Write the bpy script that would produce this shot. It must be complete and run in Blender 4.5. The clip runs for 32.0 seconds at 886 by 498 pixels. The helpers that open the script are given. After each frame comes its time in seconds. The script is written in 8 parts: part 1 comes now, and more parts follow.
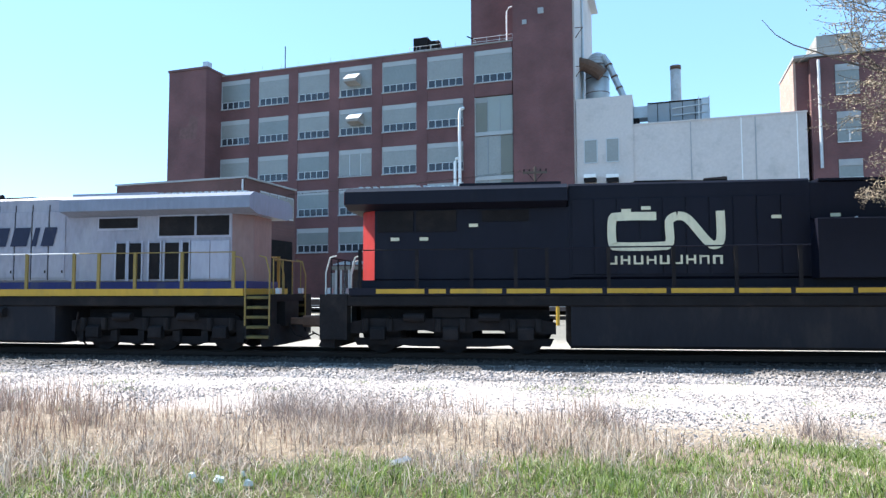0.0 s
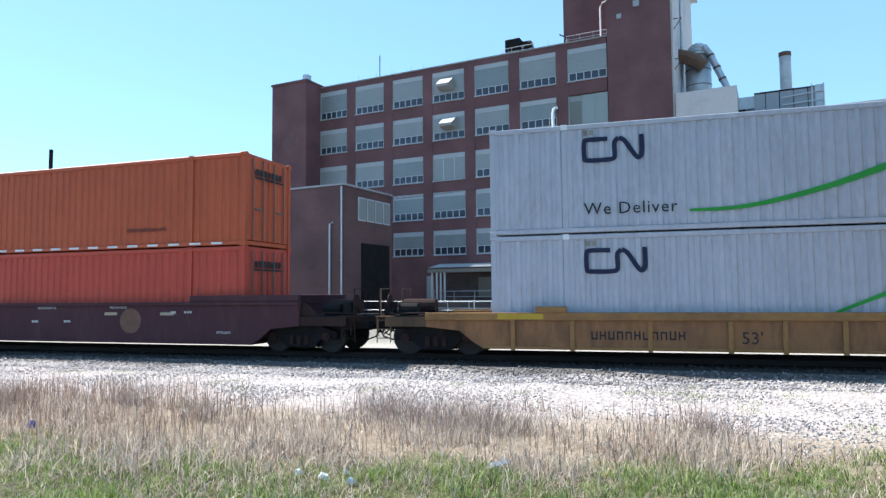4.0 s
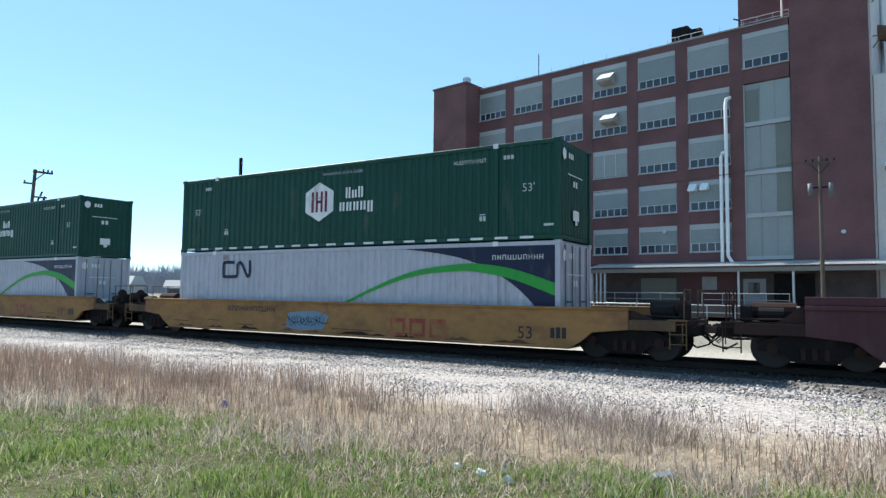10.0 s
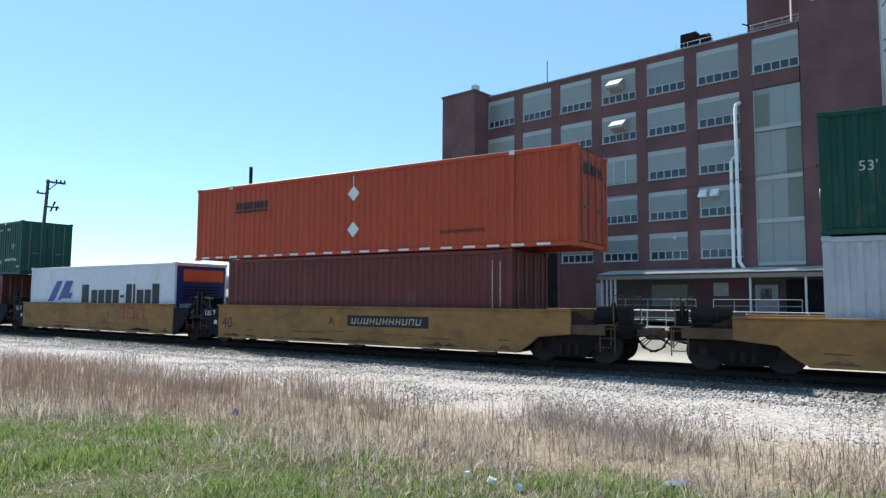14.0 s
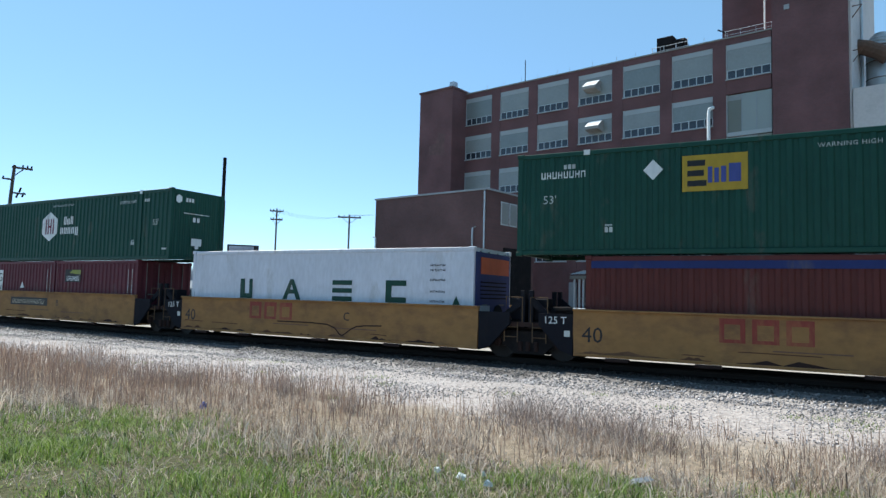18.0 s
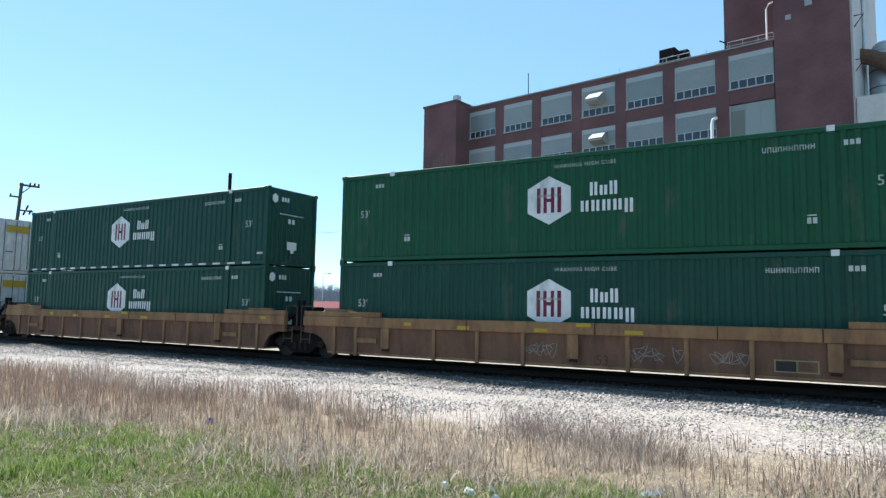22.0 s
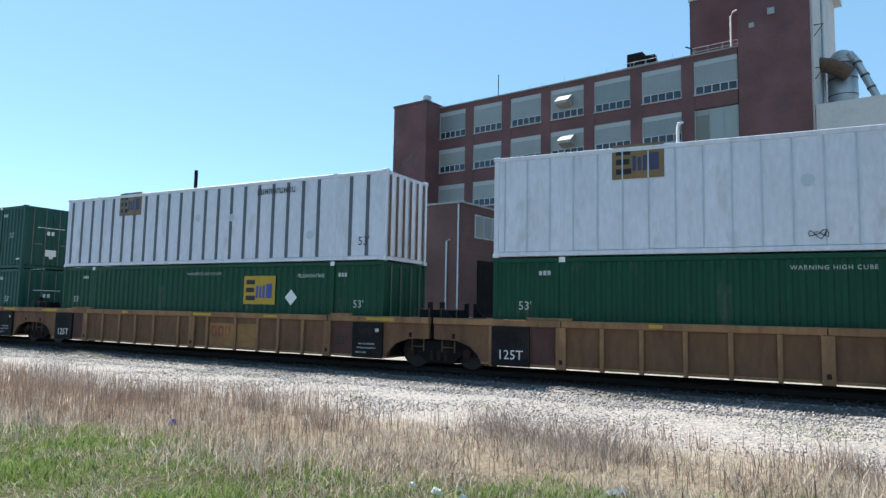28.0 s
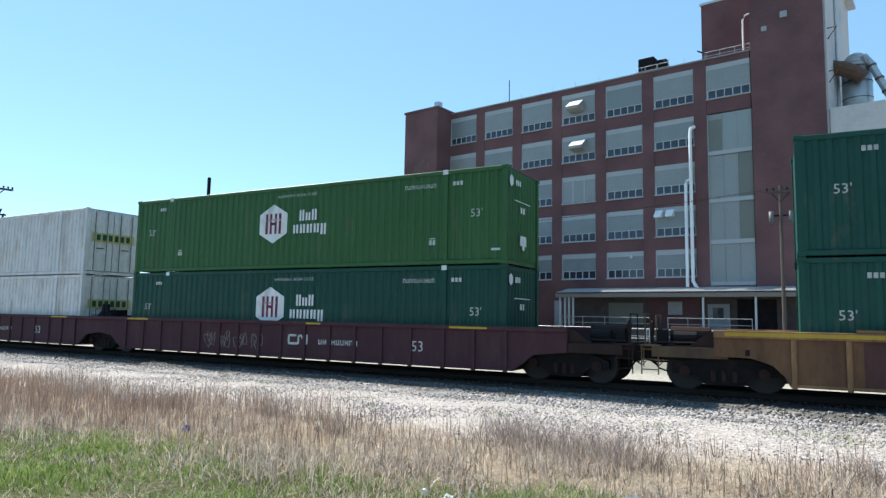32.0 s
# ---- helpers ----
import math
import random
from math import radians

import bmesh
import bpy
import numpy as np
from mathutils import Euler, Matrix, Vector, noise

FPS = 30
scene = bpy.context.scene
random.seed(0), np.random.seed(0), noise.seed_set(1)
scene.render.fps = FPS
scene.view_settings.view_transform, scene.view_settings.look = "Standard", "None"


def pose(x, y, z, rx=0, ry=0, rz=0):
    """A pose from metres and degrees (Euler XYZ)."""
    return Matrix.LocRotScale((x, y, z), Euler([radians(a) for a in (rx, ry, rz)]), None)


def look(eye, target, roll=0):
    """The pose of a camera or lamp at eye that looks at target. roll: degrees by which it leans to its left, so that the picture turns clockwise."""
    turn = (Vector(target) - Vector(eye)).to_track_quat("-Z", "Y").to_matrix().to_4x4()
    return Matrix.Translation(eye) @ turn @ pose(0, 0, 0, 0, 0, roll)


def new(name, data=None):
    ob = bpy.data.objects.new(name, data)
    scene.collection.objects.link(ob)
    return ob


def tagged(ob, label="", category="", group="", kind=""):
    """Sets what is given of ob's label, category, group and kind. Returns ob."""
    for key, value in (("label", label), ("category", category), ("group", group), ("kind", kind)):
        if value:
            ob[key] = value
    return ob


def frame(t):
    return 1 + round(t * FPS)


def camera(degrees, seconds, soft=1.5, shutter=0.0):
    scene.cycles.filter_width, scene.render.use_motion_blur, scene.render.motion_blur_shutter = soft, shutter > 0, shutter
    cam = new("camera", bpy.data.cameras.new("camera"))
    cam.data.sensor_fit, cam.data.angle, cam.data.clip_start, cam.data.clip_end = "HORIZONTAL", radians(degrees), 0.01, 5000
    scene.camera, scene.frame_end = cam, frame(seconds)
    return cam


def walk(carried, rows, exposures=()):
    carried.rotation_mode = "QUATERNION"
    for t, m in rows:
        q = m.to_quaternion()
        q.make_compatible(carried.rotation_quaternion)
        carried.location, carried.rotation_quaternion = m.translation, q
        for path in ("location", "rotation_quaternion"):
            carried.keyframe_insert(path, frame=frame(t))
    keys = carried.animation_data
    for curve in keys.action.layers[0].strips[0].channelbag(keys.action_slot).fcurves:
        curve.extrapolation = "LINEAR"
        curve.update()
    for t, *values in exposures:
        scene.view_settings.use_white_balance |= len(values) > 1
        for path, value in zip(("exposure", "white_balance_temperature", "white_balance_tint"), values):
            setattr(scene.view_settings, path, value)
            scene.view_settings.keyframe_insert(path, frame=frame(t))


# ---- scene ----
cam = camera(67.72, 32.0, soft=1.4)
EYE = (0.0, 0.0, 1.70)
PATH = [
    (0, pose(*EYE, 93.59, 0.17, 8.18)),
    (0.5, pose(*EYE, 94.38, 0.14, 12.13)),
    (1, pose(*EYE, 94.69, 0.49, 13.35)),
    (1.5, pose(*EYE, 94.91, 0.40, 12.86)),
    (2, pose(*EYE, 94.83, 0.33, 11.53)),
    (2.5, pose(*EYE, 94.59, 0.24, 9.67)),
    (3, pose(*EYE, 94.38, 0.28, 8.52)),
    (3.5, pose(*EYE, 94.15, 0.37, 12.01)),
    (4, pose(*EYE, 93.85, 0.53, 16.43)),
    (4.5, pose(*EYE, 93.69, 0.62, 20.18)),
    (6.5, pose(*EYE, 94.04, -0.80, 30.13)),
    (7, pose(*EYE, 94.03, -1.11, 29.19)),
    (7.5, pose(*EYE, 93.84, -0.99, 28.34)),
    (8, pose(*EYE, 93.58, -1.04, 28.20)),
    (8.5, pose(*EYE, 93.39, -1.00, 28.64)),
    (9, pose(*EYE, 93.44, -0.87, 29.15)),
    (9.5, pose(*EYE, 93.65, -0.59, 29.72)),
    (10, pose(*EYE, 93.80, -0.63, 30.03)),
    (10.5, pose(*EYE, 93.92, -0.77, 30.22)),
    (11, pose(*EYE, 94.01, -0.59, 30.62)),
    (11.5, pose(*EYE, 94.13, -0.50, 30.88)),
    (12, pose(*EYE, 94.24, -0.41, 31.04)),
    (12.5, pose(*EYE, 94.27, -0.41, 31.17)),
    (13, pose(*EYE, 94.35, -0.29, 31.11)),
    (13.5, pose(*EYE, 94.35, -0.29, 31.03)),
    (14, pose(*EYE, 94.43, -0.39, 30.87)),
    (14.5, pose(*EYE, 94.35, -0.47, 30.67)),
    (16.5, pose(*EYE, 94.19, -1.33, 29.13)),
    (17, pose(*EYE, 94.20, -1.47, 28.90)),
    (17.5, pose(*EYE, 94.23, -1.46, 28.66)),
    (18, pose(*EYE, 94.15, -1.48, 28.58)),
    (18.5, pose(*EYE, 94.22, -1.41, 28.55)),
    (19, pose(*EYE, 94.37, -1.01, 28.56)),
    (19.5, pose(*EYE, 94.52, -0.91, 28.62)),
    (20, pose(*EYE, 94.65, -0.92, 28.73)),
    (20.5, pose(*EYE, 94.84, -1.14, 28.80)),
    (21, pose(*EYE, 95.03, -0.98, 28.91)),
    (21.5, pose(*EYE, 95.18, -0.89, 29.04)),
    (22, pose(*EYE, 95.27, -0.96, 29.06)),
    (22.5, pose(*EYE, 95.33, -0.96, 29.14)),
    (23, pose(*EYE, 95.37, -1.11, 29.13)),
    (23.5, pose(*EYE, 95.35, -1.25, 29.08)),
    (24, pose(*EYE, 95.28, -1.18, 28.88)),
    (24.5, pose(*EYE, 95.23, -1.20, 28.56)),
    (26.5, pose(*EYE, 95.30, -1.30, 27.82)),
    (27, pose(*EYE, 95.37, -1.15, 27.42)),
    (27.5, pose(*EYE, 95.37, -1.22, 26.87)),
    (28, pose(*EYE, 95.33, -1.14, 26.36)),
    (28.5, pose(*EYE, 95.33, -0.92, 25.92)),
    (29, pose(*EYE, 95.37, -0.81, 25.87)),
    (29.5, pose(*EYE, 95.35, -0.81, 26.20)),
    (30, pose(*EYE, 95.42, -0.67, 26.78)),
    (30.5, pose(*EYE, 95.56, -0.52, 27.18)),
    (31, pose(*EYE, 95.71, -0.54, 27.42)),
    (31.5, pose(*EYE, 95.82, -0.64, 27.44)),
    (32, pose(*EYE, 95.82, -1.04, 27.37)),
]
# the camera closes its iris a little once the dark engines have gone by
walk(cam, PATH, [(0, 1.33, 6150, 12), (1, 1.25, 6100, 12), (3, 1.18, 6050, 12), (4, 1.08, 6100, 11), (6.5, 0.84, 6300, 7), (12, 0.76, 6300, 7), (13, 0.62, 6200, 7), (14, 0.74, 6300, 7), (17, 0.78, 6300, 7), (18, 0.56, 6200, 7), (19, 0.72, 6300, 7),
                 (21, 0.85, 6350, 7), (22, 0.86, 6380, 7), (23, 0.87, 6380, 7), (24, 0.80, 6380, 7), (27, 0.8, 6380, 7), (28, 0.74, 6380, 7), (30, 0.80, 6380, 7), (32, 0.82, 6380, 7)])

# world and sun
SUN_TO = Vector((-0.66, 0.165, 0.74)).normalized()
world = bpy.data.worlds.new("sky")
scene.world = world
world.use_nodes = True
wn = world.node_tree
sky = wn.nodes.new("ShaderNodeTexSky")
sky.sky_type, sky.sun_disc = "NISHITA", False
sky.sun_elevation = math.asin(SUN_TO.z)
sky.sun_rotation = math.atan2(SUN_TO.x, SUN_TO.y)
sky.altitude = 2600.0
sky.air_density, sky.dust_density, sky.ozone_density = 0.9, 0.0, 2.2
clear_blue = wn.nodes.new("ShaderNodeMix")
clear_blue.data_type = "RGBA"
clear_blue.inputs["Factor"].default_value = 0.52
clear_blue.inputs["B"].default_value = (1.18, 2.36, 3.26, 1)
wn.links.new(sky.outputs[0], clear_blue.inputs["A"])
wn.links.new(clear_blue.outputs["Result"], wn.nodes["Background"].inputs[0])
wn.nodes["Background"].inputs[1].default_value = 0.17
sun = new("sun", bpy.data.lights.new("sun", "SUN"))
sun.data.energy, sun.data.angle, sun.data.color = 5.0, radians(0.53), (1.0, 0.93, 0.82)
sun.matrix_world = look((0, 0, 60), Vector((0, 0, 60)) - SUN_TO)
scene.view_settings.exposure = 0.8

# ---- materials ----
def node_mat(name):
    m = bpy.data.materials.new(name)
    m.use_nodes = True
    return m, m.node_tree.nodes, m.node_tree.links, m.node_tree.nodes["Principled BSDF"]


def mat(name, color, rough=0.6, metal=0.0, var=0.18, scale=2.0, grain=30.0, bump=0.0, dirt=None, dirt_amt=0.0,
        dirt_scale=1.2, stretch=(1, 1, 1), random_obj=0.0, spec=0.5):
    """Paint or raw surface: base colour with broad and fine variation, optional dirt patches and relief."""
    m, n, l, b = node_mat(name)
    b.inputs["Roughness"].default_value, b.inputs["Metallic"].default_value = rough, metal
    b.inputs["Specular IOR Level"].default_value = spec
    tc = n.new("ShaderNodeTexCoord")
    mp = n.new("ShaderNodeMapping")
    mp.inputs["Scale"].default_value = stretch
    l.new(tc.outputs["Object"], mp.inputs[0])
    big, fine = n.new("ShaderNodeTexNoise"), n.new("ShaderNodeTexNoise")
    big.inputs["Scale"].default_value, big.inputs["Detail"].default_value = scale, 5.0
    fine.inputs["Scale"].default_value, fine.inputs["Detail"].default_value = grain, 3.0
    l.new(mp.outputs[0], big.inputs[0]), l.new(mp.outputs[0], fine.inputs[0])
    add = n.new("ShaderNodeMath")
    add.operation = "ADD"
    l.new(big.outputs[0], add.inputs[0]), l.new(fine.outputs[0], add.inputs[1])
    rng = n.new("ShaderNodeMapRange")
    rng.inputs["From Min"].default_value, rng.inputs["From Max"].default_value = 0.6, 1.4
    rng.inputs["To Min"].default_value, rng.inputs["To Max"].default_value = 1 - var, 1 + var
    l.new(add.outputs[0], rng.inputs[0])
    hsv = n.new("ShaderNodeHueSaturation")
    hsv.inputs["Color"].default_value = (*color, 1)
    l.new(rng.outputs[0], hsv.inputs["Value"])
    out = hsv.outputs[0]
    if random_obj:
        oi = n.new("ShaderNodeObjectInfo")
        r2 = n.new("ShaderNodeMapRange")
        r2.inputs["To Min"].default_value, r2.inputs["To Max"].default_value = 1 - random_obj, 1 + random_obj
        l.new(oi.outputs["Random"], r2.inputs[0])
        h2 = n.new("ShaderNodeHueSaturation")
        l.new(out, h2.inputs["Color"]), l.new(r2.outputs[0], h2.inputs["Value"])
        out = h2.outputs[0]
    if dirt:
        dn = n.new("ShaderNodeTexNoise")
        dn.inputs["Scale"].default_value, dn.inputs["Detail"].default_value, dn.inputs["Roughness"].default_value = dirt_scale, 8.0, 0.7
        l.new(mp.outputs[0], dn.inputs[0])
        dr = n.new("ShaderNodeMapRange")
        dr.inputs["From Min"].default_value, dr.inputs["From Max"].default_value = 0.62 - 0.35 * dirt_amt, 0.75
        dr.inputs["To Max"].default_value = min(1.0, 0.5 + dirt_amt)
        l.new(dn.outputs[0], dr.inputs[0])
        mx = n.new("ShaderNodeMix")
        mx.data_type = "RGBA"
        mx.inputs["B"].default_value = (*dirt, 1)
        l.new(dr.outputs[0], mx.inputs["Factor"]), l.new(out, mx.inputs["A"])
        out = mx.outputs["Result"]
    l.new(out, b.inputs["Base Color"])
    if bump:
        bp = n.new("ShaderNodeBump")
        bp.inputs["Strength"].default_value, bp.inputs["Distance"].default_value = bump, 0.02
        l.new(add.outputs[0], bp.inputs["Height"])
        l.new(bp.outputs[0], b.inputs["Normal"])
    return m


def ground_mat():
    """Mown green turf near, straw in the middle, crushed limestone towards the track, by noise-ragged borders."""
    m, n, l, b = node_mat("ground soil")
    b.inputs["Roughness"].default_value = 0.95
    b.inputs["Specular IOR Level"].default_value = 0.1
    tc = n.new("ShaderNodeTexCoord")
    sep = n.new("ShaderNodeSeparateXYZ")
    l.new(tc.outputs["Object"], sep.inputs[0])
    ns = n.new("ShaderNodeTexNoise")
    ns.inputs["Scale"].default_value, ns.inputs["Detail"].default_value = 0.5, 6.0
    l.new(tc.outputs["Object"], ns.inputs[0])
    ma = n.new("ShaderNodeMath")
    ma.operation = "MULTIPLY_ADD"
    ma.inputs[1].default_value = 3.0
    l.new(ns.outputs[0], ma.inputs[0]), l.new(sep.outputs["Y"], ma.inputs[2])
    ramp = n.new("ShaderNodeValToRGB")
    mr = n.new("ShaderNodeMapRange")
    mr.inputs["From Min"].default_value, mr.inputs["From Max"].default_value = 0.0, 30.0
    l.new(ma.outputs[0], mr.inputs[0]), l.new(mr.outputs[0], ramp.inputs[0])
    e = ramp.color_ramp.elements
    e[0].position, e[0].color = 0.0, (0.085, 0.09, 0.04, 1)
    e[1].position, e[1].color = 1.0, (0.22, 0.21, 0.18, 1)
    # stops 0.592 and 0.69: grey ballast, darkened as shade under the train
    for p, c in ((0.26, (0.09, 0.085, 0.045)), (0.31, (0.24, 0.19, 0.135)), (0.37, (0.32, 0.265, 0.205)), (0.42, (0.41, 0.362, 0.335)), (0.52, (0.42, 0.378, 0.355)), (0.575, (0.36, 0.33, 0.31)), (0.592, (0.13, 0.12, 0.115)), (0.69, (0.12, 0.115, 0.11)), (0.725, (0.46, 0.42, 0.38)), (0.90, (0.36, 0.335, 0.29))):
        k = e.new(p)
        k.color = (*c, 1)
    fine = n.new("ShaderNodeTexVoronoi")
    fine.inputs["Scale"].default_value = 14.0
    l.new(tc.outputs["Object"], fine.inputs[0])
    fr = n.new("ShaderNodeMapRange")
    fr.inputs["To Min"].default_value, fr.inputs["To Max"].default_value = 0.7, 1.25
    l.new(fine.outputs["Color"], fr.inputs[0])
    hs = n.new("ShaderNodeHueSaturation")
    l.new(ramp.outputs[0], hs.inputs["Color"]), l.new(fr.outputs[0], hs.inputs["Value"])
    l.new(hs.outputs[0], b.inputs["Base Color"])
    bp = n.new("ShaderNodeBump")
    bp.inputs["Strength"].default_value, bp.inputs["Distance"].default_value = 0.7, 0.04
    l.new(fine.outputs["Distance"], bp.inputs["Height"]), l.new(bp.outputs[0], b.inputs["Normal"])
    return m


def brick_mat(name, c1, c2, mortar):
    m, n, l, b = node_mat(name)
    b.inputs["Roughness"].default_value = 0.9
    tc = n.new("ShaderNodeTexCoord")
    mp = n.new("ShaderNodeMapping")
    mp.inputs["Rotation"].default_value = (radians(90), 0, 0)
    l.new(tc.outputs["Object"], mp.inputs[0])
    br = n.new("ShaderNodeTexBrick")
    br.inputs["Color1"].default_value, br.inputs["Color2"].default_value, br.inputs["Mortar"].default_value = (*c1, 1), (*c2, 1), (*mortar, 1)
    br.inputs["Scale"].default_value, br.inputs["Mortar Size"].default_value = 1.0, 0.006
    br.inputs["Brick Width"].default_value, br.inputs["Row Height"].default_value = 0.21, 0.075
    l.new(mp.outputs[0], br.inputs[0])
    ns = n.new("ShaderNodeTexNoise")
    ns.inputs["Scale"].default_value, ns.inputs["Detail"].default_value = 0.35, 7.0
    l.new(tc.outputs["Object"], ns.inputs[0])
    r = n.new("ShaderNodeMapRange")
    r.inputs["From Min"].default_value, r.inputs["From Max"].default_value = 0.3, 0.7
    r.inputs["To Min"].default_value, r.inputs["To Max"].default_value = 0.75, 1.25
    l.new(ns.outputs[0], r.inputs[0])
    hs = n.new("ShaderNodeHueSaturation")
    l.new(br.outputs[0], hs.inputs["Color"]), l.new(r.outputs[0], hs.inputs["Value"])
    l.new(hs.outputs[0], b.inputs["Base Color"])
    return m


M = {
    "ground": ground_mat(),
    "brick": brick_mat("red brick", (0.150, 0.064, 0.064), (0.124, 0.056, 0.058), (0.142, 0.084, 0.082)),
    "brick_dark": brick_mat("dark brown brick", (0.13, 0.062, 0.058), (0.105, 0.054, 0.052), (0.125, 0.08, 0.075)),
    "brick_orange_lit": brick_mat("orange brick with sunlight in its colour", (0.44, 0.29, 0.23), (0.38, 0.24, 0.19), (0.46, 0.38, 0.34)),
    "glassblock": mat("pale window infill", (0.255, 0.262, 0.252), 0.35, var=0.12, scale=0.6, grain=6),
    "glassblock_dull": mat("dull grey-green window infill", (0.205, 0.225, 0.222), 0.35, var=0.12, scale=0.6, grain=6),
    "trim_and_reflection": mat("pale window trim and painted reflection", (0.37, 0.38, 0.385), 0.6, var=0.1, scale=0.8),
    "lintel": mat("pale stone lintel", (0.32, 0.33, 0.34), 0.8, var=0.15),
    "pane": mat("dark window pane", (0.035, 0.04, 0.05), 0.12, var=0.3),
    "frame_white": mat("white window frame", (0.48, 0.5, 0.52), 0.6, var=0.08),
    "stucco": mat("white painted wall", (0.55, 0.497, 0.475), 0.85, var=0.10, scale=0.3, grain=5, dirt=(0.36, 0.34, 0.32), dirt_amt=0.25, dirt_scale=0.5),
    "concrete": mat("grey concrete", (0.27, 0.265, 0.25), 0.9, var=0.2, scale=0.6),
    "galv": mat("galvanised steel", (0.45, 0.47, 0.49), 0.45, 0.5, var=0.15),
    "pipe_white": mat("white enamelled pipe", (0.78, 0.78, 0.77), 0.4, var=0.06),
    "rust": mat("rusty steel", (0.13, 0.07, 0.045), 0.85, var=0.35, scale=4, bump=0.2),
    # rail and tie tones are near black to deepen the train's shade
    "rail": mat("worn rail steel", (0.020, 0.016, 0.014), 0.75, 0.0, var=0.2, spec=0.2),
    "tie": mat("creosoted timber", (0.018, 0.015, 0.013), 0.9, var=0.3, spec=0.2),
    "wood_pole": mat("weathered pole timber", (0.085, 0.066, 0.054), 0.9, var=0.25, stretch=(6, 6, 0.5)),
    "black": mat("black running gear", (0.012, 0.011, 0.012), 0.85, var=0.35, scale=3, dirt=(0.033, 0.026, 0.024), dirt_amt=0.35, spec=0.15),
    "under": mat("dark grey fuel tank", (0.014, 0.0125, 0.0135), 0.85, var=0.3, dirt=(0.032, 0.026, 0.025), dirt_amt=0.35, spec=0.12),
    "roof_tin": mat("corrugated roofing tin", (0.55, 0.56, 0.56), 0.4, 0.3, var=0.15),
    # stained bed, with the shade under the train put into its tone
    "track_bed": mat("stained ballast fines with train shade", (0.020, 0.018, 0.017), 0.95, var=0.35, scale=4, grain=40, bump=0.6),
}
M["transformer_grey"] = mat("dull transformer paint", (0.11, 0.115, 0.12), 0.6, var=0.2)
M["hopper_grey"] = mat("weathered grey wagon paint", (0.30, 0.29, 0.28), 0.75, var=0.2, dirt=(0.2, 0.16, 0.13), dirt_amt=0.4, dirt_scale=0.8)


# ---- mesh tools ----
class Mesh:
    """Collects quads, boxes and tubes into one mesh."""

    def __init__(self):
        self.v, self.f = [], []

    def poly(self, pts):
        k = len(self.v)
        self.v += [tuple(p) for p in pts]
        self.f.append(tuple(range(k, k + len(pts))))
        return self

    def box(self, x0, x1, y0, y1, z0, z1, m=None, c=0.0):
        """A box, its long edges cut by c."""
        if c:
            return self.prism([(y0 + c, z0), (y1 - c, z0), (y1, z0 + c), (y1, z1 - c), (y1 - c, z1), (y0 + c, z1), (y0, z1 - c), (y0, z0 + c)], x0, x1, m)
        k = len(self.v)
        p = [(x0, y0, z0), (x1, y0, z0), (x1, y1, z0), (x0, y1, z0), (x0, y0, z1), (x1, y0, z1), (x1, y1, z1), (x0, y1, z1)]
        self.v += [tuple(m @ Vector(q)) for q in p] if m else p
        self.f += [tuple(k + i for i in q) for q in ((0, 3, 2, 1), (4, 5, 6, 7), (0, 1, 5, 4), (1, 2, 6, 5), (2, 3, 7, 6), (3, 0, 4, 7))]
        return self

    def prism(self, yz, x0, x1, m=None):
        """A profile in y, z drawn out along x."""
        k, n = len(self.v), len(yz)
        p = [(x0, y, z) for y, z in yz] + [(x1, y, z) for y, z in yz]
        self.v += [tuple(m @ Vector(q)) for q in p] if m else p
        self.f += [tuple(k + i for i in range(n))[::-1], tuple(k + n + i for i in range(n))]
        self.f += [(k + i, k + (i + 1) % n, k + n + (i + 1) % n, k + n + i) for i in range(n)]
        return self

    def side(self, xz, y0, y1, m=None):
        """A profile in x, z drawn out along y."""
        k, n = len(self.v), len(xz)
        p = [(x, y0, z) for x, z in xz] + [(x, y1, z) for x, z in xz]
        self.v += [tuple(m @ Vector(q)) for q in p] if m else p
        self.f += [tuple(k + i for i in range(n)), tuple(k + n + i for i in range(n))[::-1]]
        self.f += [(k + (i + 1) % n, k + i, k + n + i, k + n + (i + 1) % n) for i in range(n)]
        return self

    def tube(self, pts, r, n=6, r1=None):
        """A round bar through pts, tapering from r to r1."""
        pts = [Vector(p) for p in pts]
        k = len(self.v)
        for i, p in enumerate(pts):
            d = (pts[min(i + 1, len(pts) - 1)] - pts[max(i - 1, 0)]).normalized()
            a = d.orthogonal().normalized() if abs(d.z) > 0.9 else d.cross(Vector((0, 0, 1))).normalized()
            b = d.cross(a)
            q = r if r1 is None else r + (r1 - r) * i / (len(pts) - 1)
            self.v += [tuple(p + q * (math.cos(2 * math.pi * j / n) * a + math.sin(2 * math.pi * j / n) * b)) for j in range(n)]
        for i in range(len(pts) - 1):
            self.f += [(k + i * n + j, k + i * n + (j + 1) % n, k + (i + 1) * n + (j + 1) % n, k + (i + 1) * n + j) for j in range(n)]
        e = k + (len(pts) - 1) * n
        self.f += [tuple(k + j for j in range(n))[::-1], tuple(e + j for j in range(n))]
        return self

    def plan(self, xy, z0, z1):
        """An outline in x, y drawn up along z."""
        k, n = len(self.v), len(xy)
        self.v += [(x, y, z0) for x, y in xy] + [(x, y, z1) for x, y in xy]
        self.f += [tuple(k + i for i in range(n))[::-1], tuple(k + n + i for i in range(n))]
        self.f += [(k + i, k + (i + 1) % n, k + n + (i + 1) % n, k + n + i) for i in range(n)]
        return self

